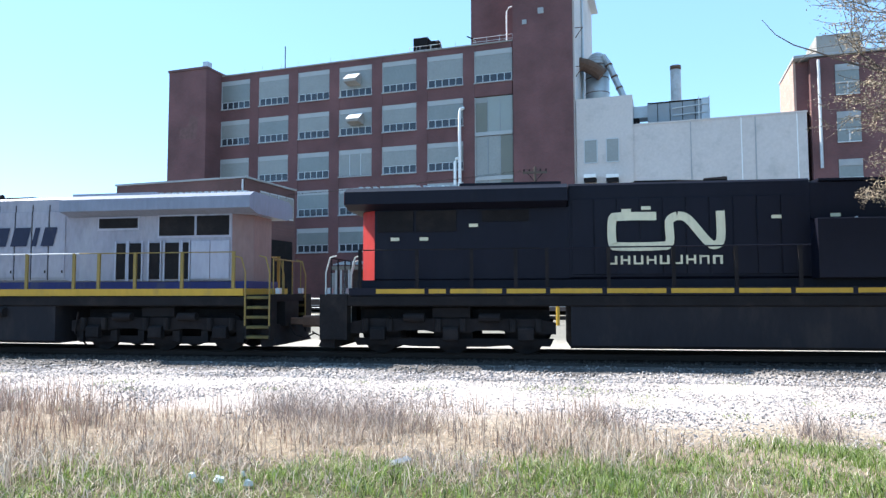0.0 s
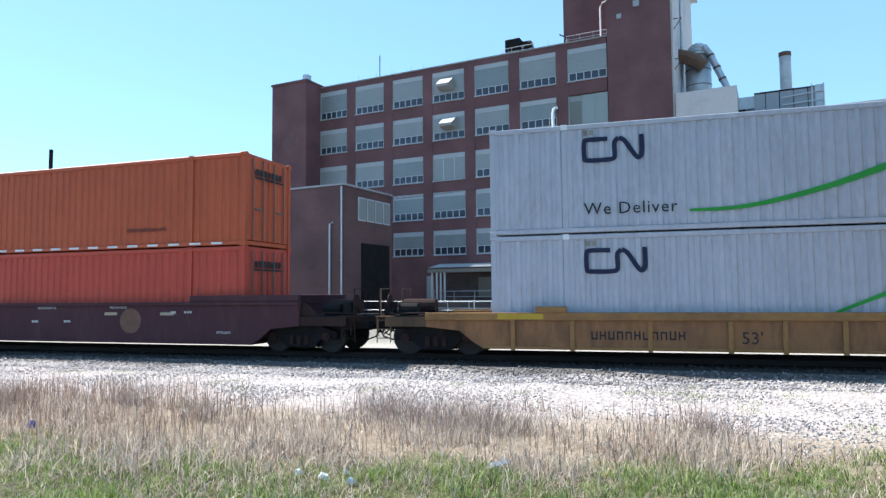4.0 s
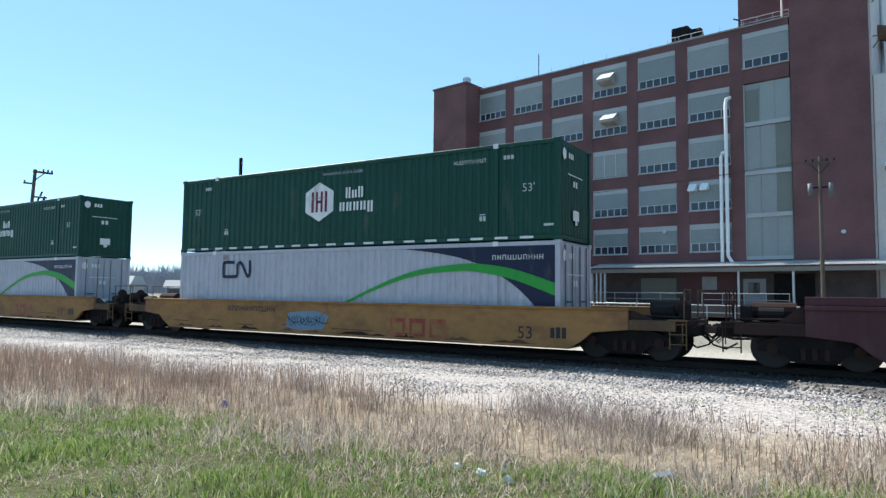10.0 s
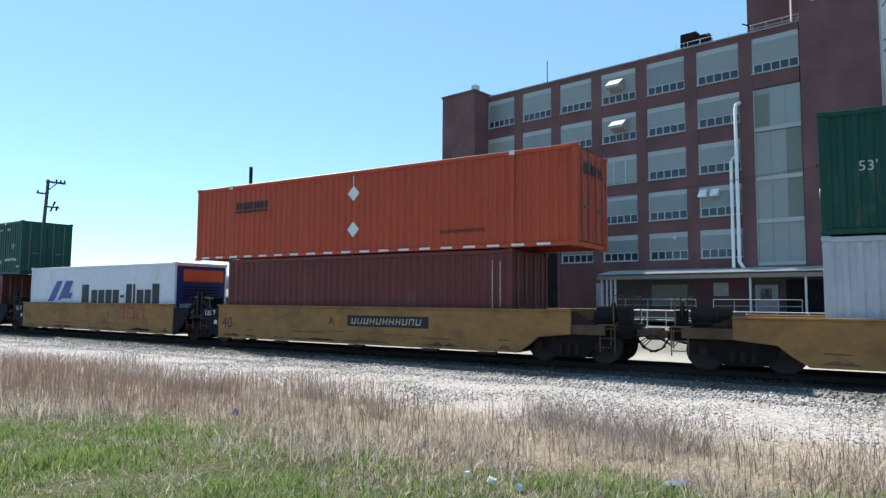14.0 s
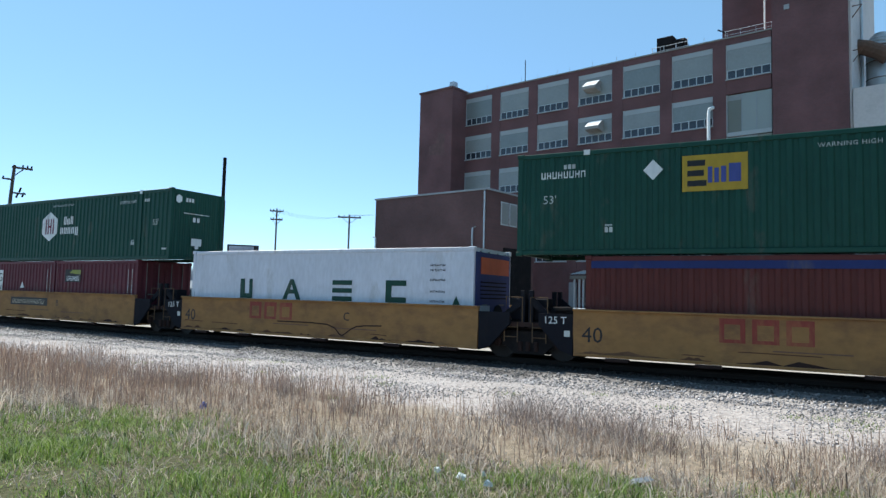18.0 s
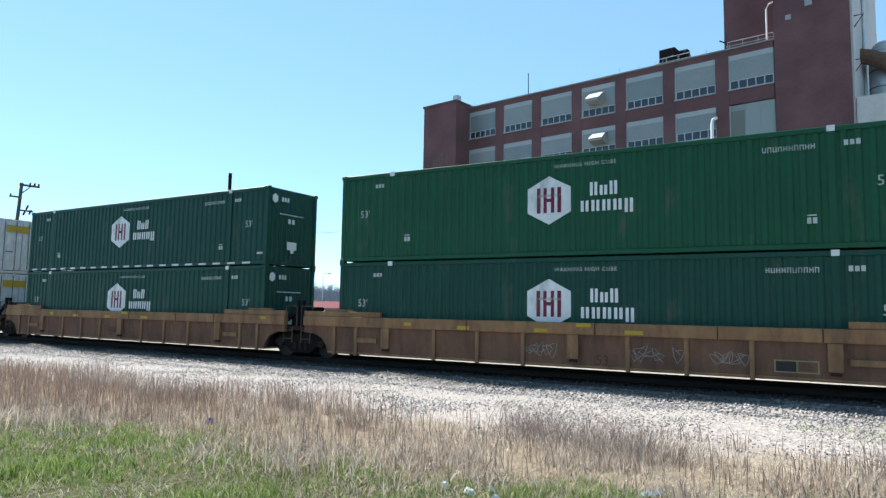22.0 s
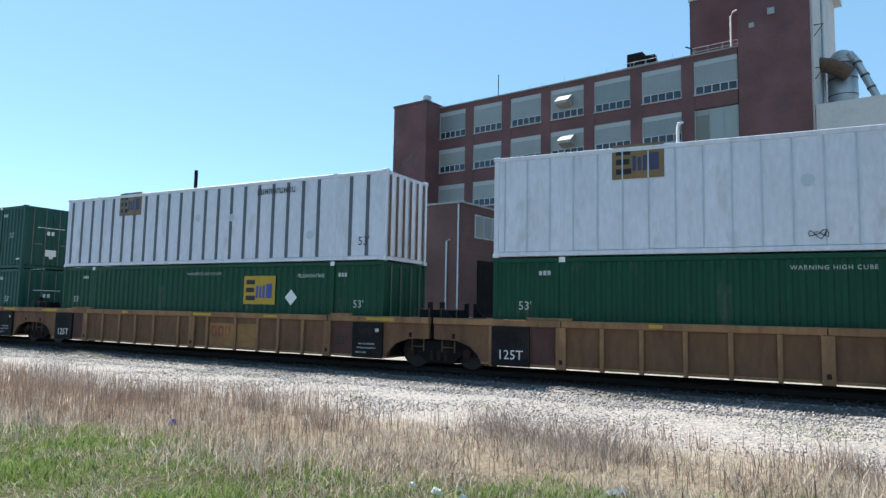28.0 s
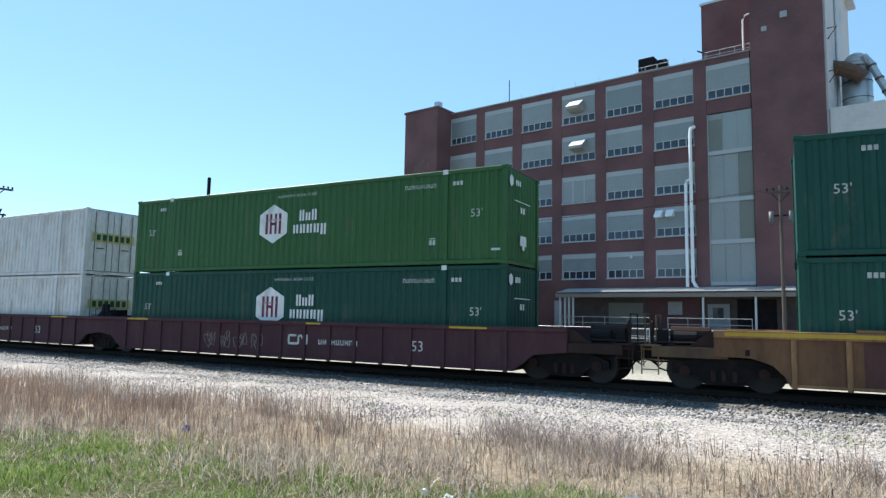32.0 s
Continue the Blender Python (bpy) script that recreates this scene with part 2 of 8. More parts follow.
    def data(self, name, material, smooth=False):
        me = bpy.data.meshes.new(name)
        me.from_pydata(self.v, [], self.f)
        me.materials.append(M[material] if isinstance(material, str) else material)
        bm = bmesh.new()
        bm.from_mesh(me)
        bmesh.ops.recalc_face_normals(bm, faces=bm.faces)
        bm.to_mesh(me)
        bm.free()
        if smooth:
            for p in me.polygons:
                p.use_smooth = len(p.vertices) == 4
        return me


def part(name, mesh, material, parent, label="", smooth=False, at=None):
    """One mesh object under a thing or a part."""
    ob = new(name, mesh.data(name, material, smooth) if isinstance(mesh, Mesh) else mesh)
    ob.parent = parent
    if at is not None:
        ob.matrix_basis = at
    return tagged(ob, label)


def thing(name, label, category, group="", kind="", at=None):
    ob = tagged(new(name), label, category, group, kind)
    ob.empty_display_size = 0.2
    if at is not None:
        ob.matrix_basis = at
    return ob


TEXTS = {}


def text_mesh(words, material, spacing=1.0):
    """Letters 1 m high, centred, in the x-z plane, facing -y."""
    key = (words, material, spacing)
    if key not in TEXTS:
        cu = bpy.data.curves.new("letters", "FONT")
        cu.body, cu.align_x, cu.align_y, cu.size, cu.resolution_u = words, "CENTER", "CENTER", 1.38, 2
        cu.space_character = spacing
        ob = bpy.data.objects.new("letters", cu)
        me = bpy.data.meshes.new_from_object(ob)
        bpy.data.objects.remove(ob)
        me.transform(Matrix.Rotation(radians(90), 4, "X"))
        me.materials.clear()
        me.materials.append(M[material])
        TEXTS[key] = me
    return TEXTS[key]


def words(body, material, parent, x, y, z, size, label="", spacing=1.0, turn=0.0, squeeze=1.0):
    me = text_mesh(body, material, spacing)
    ob = new("lettering", me)
    ob.parent = parent
    ob.matrix_basis = pose(x, y, z, 0, 0, turn) @ Matrix.Diagonal((size * squeeze, 1, size, 1))
    return tagged(ob, label or f'lettering that reads "{body}"')


def bars(material, parent, x, y, z, width, height, count, label="", seed=1, slant=0.0):
    """A line of writing that cannot be read, or a name, as plain bars."""
    rnd = random.Random(seed)
    pitch = width / count
    me = Mesh()
    for i in range(count):
        a = x + i * pitch
        w = pitch * (0.74 if count > 1 else 1.0)
        h = height * (rnd.uniform(0.92, 1.0) if count > 1 else 1.0)
        if count > 4:
            t = w * rnd.uniform(0.2, 0.27)
            k = rnd.choice((0.0, 0.5, 1.0))
            for b0, b1, c0, c1 in ((0, t, 0, h), (w - t, w, 0, h), (t, w - t, k * (h - h * 0.2), k * (h - h * 0.2) + h * 0.2)):
                me.poly([(a + b0 + slant * c0, y, z + c0), (a + b1 + slant * c0, y, z + c0), (a + b1 + slant * c1, y, z + c1), (a + b0 + slant * c1, y, z + c1)])
        else:
            ob = part("bar", Mesh().poly([(a, y, z), (a + w, y, z), (a + w + slant * h, y, z + h), (a + slant * h, y, z + h)]), material, parent, label)
    if count > 4:
        ob = part("code_line", me, material, parent)
        tagged(ob, label or "line of small painted bars", kind="stuff")
    return ob


# ---- ground and track ----
CURVE_R, TRACK_Y = 630.0, 18.75


def on_track(s, side=0.0, z=0.0):
    """The pose at arc length s along the curved track, side metres towards the near side."""
    a = s / CURVE_R
    r = CURVE_R + side
    return pose(r * math.sin(a), TRACK_Y + CURVE_R - r * math.cos(a), z, 0, 0, math.degrees(a))


def ground_z(x, y):
    r = math.hypot(x, y - TRACK_Y - CURVE_R) - CURVE_R
    z = -0.15 - 0.17 * min(1, max(0, (y - 6) / 6))
    if abs(r) < 3.2:
        z += 0.12 * min(1, (3.2 - abs(r)) / 1.2)
    if -15 < y < 30 and abs(x) < 60:
        z += 0.035 * noise.noise((x * 0.6, y * 0.6, 0)) * (0.3 if abs(r) < 3 else 1)
    return z


def build_ground():
    xs = [-3000, -1200, -500, -250, -140, -90] + [-60 + 1.0 * i for i in range(111)] + [60, 80, 140, 250, 500, 1200, 3000]
    ys = [-3000, -1000, -300, -100, -40, -20] + [-12 + 0.6 * i for i in range(65)] + [30, 40, 60, 90, 140, 250, 500, 1200, 3000]
    me = Mesh()
    me.v = [(x, y, ground_z(x, y)) for y in ys for x in xs]
    n = len(xs)
    me.f = [(j * n + i, j * n + i + 1, (j + 1) * n + i + 1, (j + 1) * n + i) for j in range(len(ys) - 1) for i in range(n - 1)]
    ob = new("ground", me.data("ground", "ground"))
    tagged(ob, "flat ground of green turf, straw and pale crushed limestone", "ground", kind="structure")


build_ground()


def build_track():
    track = thing("railway_track", "single curved railway track with rusty rails on timber ties", "railway track", kind="structure")
    for side in (0.72, -0.72):
        me = Mesh()
        prof = [(-0.07, -0.18), (0.07, -0.18), (0.07, -0.165), (0.012, -0.14), (0.012, -0.045), (0.036, -0.035), (0.036, 0.0), (-0.036, 0.0), (-0.036, -0.035), (-0.012, -0.045), (-0.012, -0.14), (-0.07, -0.165)]
        n = len(prof)
        ss = [-130 + 5 * i for i in range(45)]
        for s in ss:
            m = on_track(s, side)
            me.v += [tuple(m @ Vector((0, y, z))) for y, z in prof]
        for i in range(len(ss) - 1):
            me.f += [(i * n + j, i * n + (j + 1) % n, (i + 1) * n + (j + 1) % n, (i + 1) * n + j) for j in range(n)]
        part("rail", me, "rail", track)
    bed = Mesh()
    rows = [-130 + 4 * i for i in range(56)]
    for s in rows:
        m = on_track(s)
        bed.v += [tuple(m @ Vector((0, y, z))) for y, z in ((-2.2, -0.27), (-1.75, -0.187), (1.75, -0.187), (2.2, -0.27))]
    bed.f = [(4 * i + j, 4 * i + j + 1, 4 * i + 5 + j, 4 * i + 4 + j) for i in range(len(rows) - 1) for j in range(3)]
    part("ballast_bed", bed, "track_bed", track, "rust-stained ballast along the rails, darkened for shade under the train")
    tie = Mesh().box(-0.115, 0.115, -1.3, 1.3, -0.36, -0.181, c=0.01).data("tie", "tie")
    rnd = random.Random(3)
    for i in range(150):
        part("tie", tie, "tie", track, at=on_track(-50 + 0.55 * i) @ pose(0, 0, rnd.uniform(-0.01, 0.0), 0, 0, rnd.uniform(-1, 1)))


build_track()

# ---- the factory ----
FACADE_TURN = -10.3
FAC = pose(0, 0, 0, 0, 0, FACADE_TURN) @ pose(0, 57.0, 0)
BAY, WIN_W, BAY0 = 4.572, 3.50, -43.42
ROWS = [(20.55, 23.5), (16.75, 19.3), (12.72, 15.3), (9.0, 11.55), (5.45, 7.8)]


def window_parts(parent, x0, x1, z0, z1, panes, dull, y=0.10, tall=False):
    """A wide window: pale upper band painted as a reflection, infill, and a row of small panes between pale mullions
    along the foot.
    """
    foot = z0 + 0.05 if tall else z0 + 0.74
    w = part("window", Mesh().box(x0, x1, y, y + 0.08, foot, z1 - 0.45), "glassblock_dull" if dull else "glassblock", parent)
    part("reflection_band", Mesh().side([(x0 + 0.09, z1 - 0.449), (x1, z1 - 0.449), (x1, z1), (x0 + 0.09, z1)], y - 0.03, y + 0.08), "trim_and_reflection", w)
    part("sill", Mesh().box(x0 - 0.04, x1 + 0.04, -0.08, y + 0.09, z0 - 0.10, z0 - 0.01), "trim_and_reflection", w)
    part("jamb", Mesh().box(x0, x0 + 0.085, y - 0.05, y + 0.09, z0, z1), "trim_and_reflection", w)
    fr = Mesh()
    if tall:
        for i in (1, 2):
            xx = x0 + (x1 - x0) * i / 3
            fr.box(xx - 0.04, xx + 0.04, y - 0.05, y - 0.002, foot, z1 - 0.451)
        part("window_frame", fr, "frame_white", w)
        return w
    n = panes
    a, b = x0 + 0.12, x1 - 0.04
    pw = (b - a) / n
    fr.box(x0 + 0.09, x1, y - 0.02, y + 0.07, z0 + 0.69, z0 + 0.738).box(x0 + 0.09, x1, y - 0.03, y + 0.07, z0, z0 + 0.05)
    for i in range(n + 1):
        fr.box(a + i * pw - 0.035, a + i * pw + 0.035, y - 0.04, y + 0.07, z0 + 0.06, z0 + 0.68)
    part("window_frame", fr, "frame_white", w)
    for i in range(n):
        part("pane", Mesh().box(a + i * pw + 0.04, a + (i + 1) * pw - 0.04, y + 0.02, y + 0.04, z0 + 0.06, z0 + 0.68), "pane", w)
    return w


def build_factory():
    f = thing("factory_building", "six-storey red brick factory with wide windows and stair tower", "building", at=FAC)
    right = BAY0 + BAY * 6 + WIN_W
    core = Mesh().box(-45, -12.4, 0.36, 20, 0, 23.9)
    part("wall", core, "brick", f)
    for i in range(8):
        x1 = BAY0 + BAY * i
        x0 = x1 - (BAY - WIN_W)
        if i < 7:
            part("pier", Mesh().box(x0 if i else x1 - 0.12, x1, 0, 0.36, 0, 24.05), "brick", f)
    for i in range(7):
        x0 = BAY0 + BAY * i
        x1 = x0 + WIN_W
        if i < 6:
            spans = [(23.5, 24.05)] + [(ROWS[k + 1][1], ROWS[k][0]) for k in range(4)] + [(0, ROWS[4][0])]
        else:
            spans = [(23.5, 24.05), (19.26, 20.55), (0, 4.66)]
        for a, b in spans:
            part("spandrel", Mesh().box(x0, x1, 0.04, 0.36, a, b), "brick", f)
        for k, (a, b) in enumerate(ROWS):
            if i == 6 and k:
                break
            window_parts(f, x0, x1, a, b, 5, (i * 3 + k * 5) % 4 == 0 or k > 2, tall=(i, k) == (3, 2))
    x0 = BAY0 + BAY * 6
    for a, b in ((15.75, 19.2), (11.7, 15.6), (8.2, 11.6), (4.7, 8.1)):
        w = part("window", Mesh().box(x0, x0 + WIN_W, 0.2, 0.3, a, b), "glassblock", f)
        part("mullion", Mesh().box(x0 + 1.17, x0 + 1.23, 0.15, 0.25, a, b), "frame_grey", w)
        part("mullion", Mesh().box(x0 + 2.32, x0 + 2.38, 0.15, 0.25, a, b), "frame_grey", w)
        if a > 15:
            part("blank_panel", Mesh().box(x0 + 1.24, x0 + WIN_W, 0.17, 0.198, a, b), "blank_pale", w, "pale blank panel")
            part("blank_panel", Mesh().box(x0, x0 + 1.16, 0.17, 0.198, a, b - 0.5), "blank_drab", w, "drab blank panel")
        elif a > 8.1:
            part("blank_panel", Mesh().box(x0 + 2.39, x0 + WIN_W, 0.17, 0.198, a, b), "blank_drab", w, "drab blank panel")
        part("transom", Mesh().box(x0, x0 + WIN_W, 0.08, 0.26, a - 0.1, a + 0.24), "trim_and_reflection", w)
        part("jamb", Mesh().box(x0, x0 + 0.08, 0.06, 0.16, a + 0.241, b), "trim_and_reflection", w)
    part("coping", Mesh().box(-43.3, -12.4, -0.06, 0.5, 24.05, 24.16), "concrete", f)
    # left stair block stands proud of the front
    sb = part("stair_block", Mesh().box(-48.0, -43.4, -2.4, 8, 0, 24.2), "brick", f)
    part("coping", Mesh().box(-48.1, -43.3, -2.5, 8.1, 24.2, 24.42), "brick_dark", sb)
    part("patched_brick", Mesh().poly([(-46.6, -2.406, 17.2), (-44.5, -2.406, 17.0), (-44.3, -2.406, 19.2), (-45.2, -2.406, 19.6), (-45.6, -2.406, 18.4), (-46.5, -2.406, 18.2)]), "efflorescence", sb, "pale lime-stained brickwork")
    part("roof_stub", Mesh().box(-44.6, -44.0, -1.5, -0.8, 24.42, 25.3), "galv", sb)
    # tall tower at the other end
    part("tower", Mesh().box(-12.4, -7.1, -0.05, 16, 0, 32), "brick", f)
    part("tower_setback", Mesh().box(-17.0, -12.4, 2.6, 14, 23.9, 30.2), "brick", f)
    part("tower_cap", Mesh().box(-17.1, -12.45, 2.5, 14.1, 30.2, 30.4), "frame_white", f)
    part("tower_flank", Mesh().box(-7.1, -6.95, 0.25, 16, 0, 32.3), "stucco", f)
    part("tower_eave", Mesh().box(-7.3, -6.3, -0.2, 16.3, 32.3, 32.6), "frame_white", f)
    for z in (20.5, 24.0, 27.6):
        part("bracket", Mesh().tube([(-6.95, 1.0, z + 0.9), (-6.3, 1.0, z + 0.9), (-6.95, 1.0, z), ], 0.05), "rust", f)
    part("downpipe", Mesh().tube([(-6.85, 5.5, 19), (-6.85, 5.5, 32)], 0.12, 8), "galv", f)
    for x, z, w in ((-9.83, 26.45, 0.26), (-11.3, 25.6, 0.2)):
        part("vent", Mesh().box(x - w, x + w, -0.13, -0.051, z - w, z + w), "lintel", f)
    # hoods over two windows, smaller vents on others
    # hood sides are grey and the slope white: the sunlit face is painted
    for x, z in ((-28.05, 21.82), (-27.75, 17.9)):
        h = part("air_hood", Mesh().prism([(0.1, z - 0.25), (0.1, z + 0.8), (-0.2, z + 0.8), (-1.1, z + 0.12), (-1.1, z - 0.12), (-0.3, z - 0.25)], x - 0.66, x + 0.66), "hopper_grey", f, "ventilation hood on a window, unlit sides painted grey")
        part("hood_slope", Mesh().prism([(-0.2, z + 0.804), (-0.2, z + 0.84), (-1.13, z + 0.14), (-1.1, z + 0.124)], x - 0.7, x + 0.7), "pipe_white", h, "sloping hood front, sunlight painted white")
    for x in (-20.2, -19.2):
        part("small_hood", Mesh().prism([(0.1, 10.65), (0.1, 11.3), (-0.05, 11.3), (-0.55, 10.75), (-0.55, 10.65)], x - 0.32, x + 0.32), "pipe_white", f)
    part("wall_lamp", Mesh().tube([(-22.7, -0.2, 7.3), (-22.7, 0.05, 7.3)], 0.16, 8), "frame_white", f)
    part("wall_lamp", Mesh().tube([(-9.0, -0.4, 6.6), (-9.0, -0.05, 6.6)], 0.15, 8), "frame_white", f)
    # white flues climbing the front
    part("flue", Mesh().tube([(-17.72, -0.45, 4.5), (-17.72, -0.45, 13.3), (-17.62, -0.45, 13.6), (-17.35, -0.3, 13.7)], 0.14, 8), "pipe_white", f)
    part("flue", Mesh().tube([(-16.9, -0.45, 4.4), (-17.25, -0.45, 5.0), (-17.28, -0.45, 17.6), (-17.2, -0.45, 18.1), (-17.0, -0.1, 18.3)], 0.15, 8), "pipe_white", f)
    # roof edge: unit, railing, mast, lightning rods
    u = part("roof_unit", Mesh().box(-22.3, -20.9, 1.0, 2.6, 24.5, 25.9, c=0.08).box(-20.85, -19.9, 1.2, 2.4, 24.6, 25.6, c=0.3).box(-22.0, -21.8, 1.1, 2.5, 24.05, 24.5).box(-20.4, -20.2, 1.3, 2.3, 24.05, 24.6), "under", f)
    ur = Mesh().tube([(-22.6, 0.7, 24.9), (-19.4, 0.7, 24.9)], 0.025, 5).tube([(-22.6, 0.7, 24.5), (-19.4, 0.7, 24.5)], 0.025, 5)
    for k in range(4):
        ur.tube([(-22.6 + 1.067 * k, 0.7, 24.1), (-22.6 + 1.067 * k, 0.7, 24.9 if k < 3 else 25.2)], 0.025, 5)
    part("unit_railing", ur, "frame_white", f)
    part("roof_fan", Mesh().tube([(-20.35, 1.15, 25.1), (-20.35, 1.3, 25.1)], 0.38, 12), "black", u)
    part("mast", Mesh().tube([(-36.1, 0.5, 24.0), (-36.1, 0.5, 26.6)], 0.045), "under", f)
    rl = Mesh().tube([(-16.2, 0.4, 24.85), (-12.45, 0.4, 24.85)], 0.022).tube([(-16.2, 0.4, 24.5), (-12.45, 0.4, 24.5)], 0.018)
    for k in range(4):
        rl.tube([(-16.1 + 1.2 * k, 0.4, 24.1), (-16.1 + 1.2 * k, 0.4, 24.85)], 0.02)
    part("roof_railing", rl, "frame_white", f)
    part("goose_pipe", Mesh().tube([(-13.15, 1.0, 24.2), (-13.15, 1.0, 27.2), (-12.95, 1.0, 27.6), (-12.5, 1.0, 27.7)], 0.075, 8), "pipe_white", f)
    rnd = random.Random(5)
    for k in range(14):
        x = -43 + k * 2.1 + rnd.uniform(-0.4, 0.4)
        part("lightning_rod", Mesh().tube([(x, 0.2, 24.25), (x, 0.2, 24.65)], 0.018, 4), "galv", f)
    part("camera_arm", Mesh().tube([(-16.6, 2.6, 25.6), (-17.3, 2.2, 25.9)], 0.06), "black", f)
    # ground floor under the awning; dark wall sheets paint in the awning's shade
    for a, b, z0, z1, m in ((-24.9, -21.7, 1.3, 3.2, "blank_drab"), (-19.5, -18.3, 2.2, 3.3, "lintel"), (-13.9, -11.0, 0.86, 3.5, "under"), (-30.4, -29.6, 1.0, 3.4, "lintel"), (-6.0, -4.6, 0.9, 3.1, "lintel")):
        part("opening_panel", Mesh().box(a, b, -0.16, -0.06, z0, z1), m, f)
    for x0, x1, y0, y1 in ((-29.0, -21.25, -0.06, 0.03), (-16.75, -12.45, -0.06, 0.03), (-12.4, -7.1, -0.13, -0.055)):
        part("dock_wall", Mesh().box(x0, x1, y0, y1, 0.86, 3.6), "dock_wall", f, "wall under the awning, shade painted in")
    for x0, x1 in ((-28.2, -20.0), (-18.6, -12.2)):
        hr = part("dock_railing", Mesh().tube([(x0, -2.85, 1.9), (x1, -2.85, 1.9)], 0.03, 6).tube([(x0, -2.85, 1.4), (x1, -2.85, 1.4)], 0.025, 6), "lintel", f)
        for k in range(5):
            xx = x0 + (x1 - x0) * k / 4
            part("railing_post", Mesh().tube([(xx, -2.85, 0.851), (xx, -2.85, 1.9)], 0.03, 6), "lintel", hr)
    part("red_wall_panel", Mesh().box(-21.2, -16.8, -0.06, 0.03, 0.85, 3.6), "red_panel", f)
    d = part("door", Mesh().box(-16.2, -14.5, -0.2, -0.062, 0.86, 3.1), "frame_grey", f, "grey door with a dark pane")
    part("pane", Mesh().box(-15.8, -14.95, -0.22, -0.205, 1.9, 2.8), "pane", d)
    part("loading_dock", Mesh().box(-31, -3.4, -3.0, -0.152, 0, 0.85), "dock_wall", f)
    aw = Mesh()
    n = 220
    xs = [-29.0 + 25.6 * i / n for i in range(n + 1)]
    aw.v = [(x, y, z + (0.035 if i % 2 else -0.035)) for i, x in enumerate(xs) for y, z in ((-2.6, 4.08), (-0.06, 4.52))]
    aw.f = [(2 * i, 2 * i + 2, 2 * i + 3, 2 * i + 1) for i in range(n)]
    awn = part("awning", aw, "roof_tin", f, "corrugated tin awning over the dock")
    part("awning_fascia", Mesh().box(-29.0, -3.4, -2.62, -2.5, 3.62, 3.95), "beam_drab", awn)
    for x in (-28.6, -28.1, -27.7, -27.3, -15.9, -12.0, -5.2):
        part("awning_post", Mesh().box(x - 0.07, x + 0.07, -2.5, -2.36, 0.85, 3.9), "frame_white", awn)
    # white annex
    a = thing("factory_annex", "white rendered annex beside the brick tower", "building", at=FAC)
    part("wall", Mesh().box(-6.9, -2.2, 0.2, 20, 0, 18.2), "stucco", a)
    part("wall", Mesh().box(-2.2, 10.9, 0.3, 22, 0, 15.55), "stucco", a)
    part("parapet", Mesh().box(-2.2, 10.95, 0.24, 0.6, 15.551, 15.68), "stucco", a)
    for x in (2.37, 6.18, 7.21, 10.2):
        part("panel_joint", Mesh().box(x - 0.04, x + 0.04, 0.27, 0.31, 0, 15.5), "pipe_white" if x in (6.18, 10.2) else "lintel", a)
    for x0, x1, z0, z1 in ((-6.2, -5.2, 12.6, 14.5), (-4.35, -3.4, 12.6, 14.5), (-6.2, -3.4, 7.1, 10.05), (-6.15, -5.3, 4.9, 6.0)):
        w = part("window", Mesh().box(x0, x1, 0.13, 0.19, z0, z1), "glassblock", a)
        part("window_frame", Mesh().box(x0 - 0.08, x0, 0.1, 0.2, z0, z1).box(x1, x1 + 0.08, 0.1, 0.2, z0, z1).box(x0, x1, 0.1, 0.2, z1, z1 + 0.08).box(x0, x1, 0.1, 0.2, z0 - 0.08, z0), "frame_white", w)
        if x1 - x0 > 2:
            part("mullion", Mesh().box((x0 + x1) / 2 - 0.05, (x0 + x1) / 2 + 0.05, 0.1, 0.2, z0, z1), "frame_white", w)
    for x0, z in ((-6.25, 11.2), (-4.4, 11.1), (-6.1, 8.3)):
        h = part("box_vent", Mesh().box(x0, x0 + (1.0 if z > 9 else 1.3), -0.5, 0.2, z - 0.35, z), "black", a)
        part("vent_lid", Mesh().box(x0, x0 + (1.0 if z > 9 else 1.3), -0.52, 0.2, z + 0.001, z + 0.3), "pipe_white", h)
    # plant on the annex roof
    du = thing("dust_collector", "galvanised dust collector drum with rusty ducts on the annex roof", "machinery", at=FAC @ pose(-0.2, 0, -0.15))
    part("drum", Mesh().tube([(-5.35, 6, 18.2), (-5.35, 6, 20.6), (-5.35, 6, 23.0)], 1.1, 20), "galv", du, smooth=True)
    dome = Mesh()
    for k in range(6):
        a0, a1 = k * math.pi / 14, (k + 1) * math.pi / 14
        dome.tube([(-5.35, 6, 23.0 + 1.35 * math.sin(a0)), (-5.35, 6, 23.0 + 1.35 * math.sin(a1))], 1.1 * math.cos(a0), 20, 1.1 * math.cos(a1))
    part("dome", dome, "galv", du, "rounded sheet metal top", smooth=True)
    for zz in (18.9, 20.3, 21.7, 22.95):
        part("hoop", Mesh().tube([(-5.35, 6, zz), (-5.35, 6, zz + 0.07)], 1.13, 20), "rust", du)
    part("inlet_elbow", Mesh().tube([(-6.9, 4.3, 22.9), (-6.1, 4.2, 22.6), (-5.3, 4.2, 22.1), (-4.75, 4.3, 21.6)], 0.62, 12), "rust", du, "rust-brown inlet elbow")
    part("duct", Mesh().tube([(-4.75, 5.2, 23.7), (-4.3, 5.2, 23.0), (-3.7, 5.2, 21.5), (-3.25, 5.2, 20.4), (-3.0, 5.2, 19.8), (-3.0, 5.2, 18.2)], 0.3, 10), "galv", du, "sloping outlet duct")
    for q in ((-4.2, 22.75), (-3.72, 21.6), (-3.3, 20.5)):
        part("duct_band", Mesh().tube([(q[0] - 0.03, 5.2, q[1] + 0.08), (q[0] + 0.03, 5.2, q[1] - 0.08)], 0.34, 10), "rust", du)
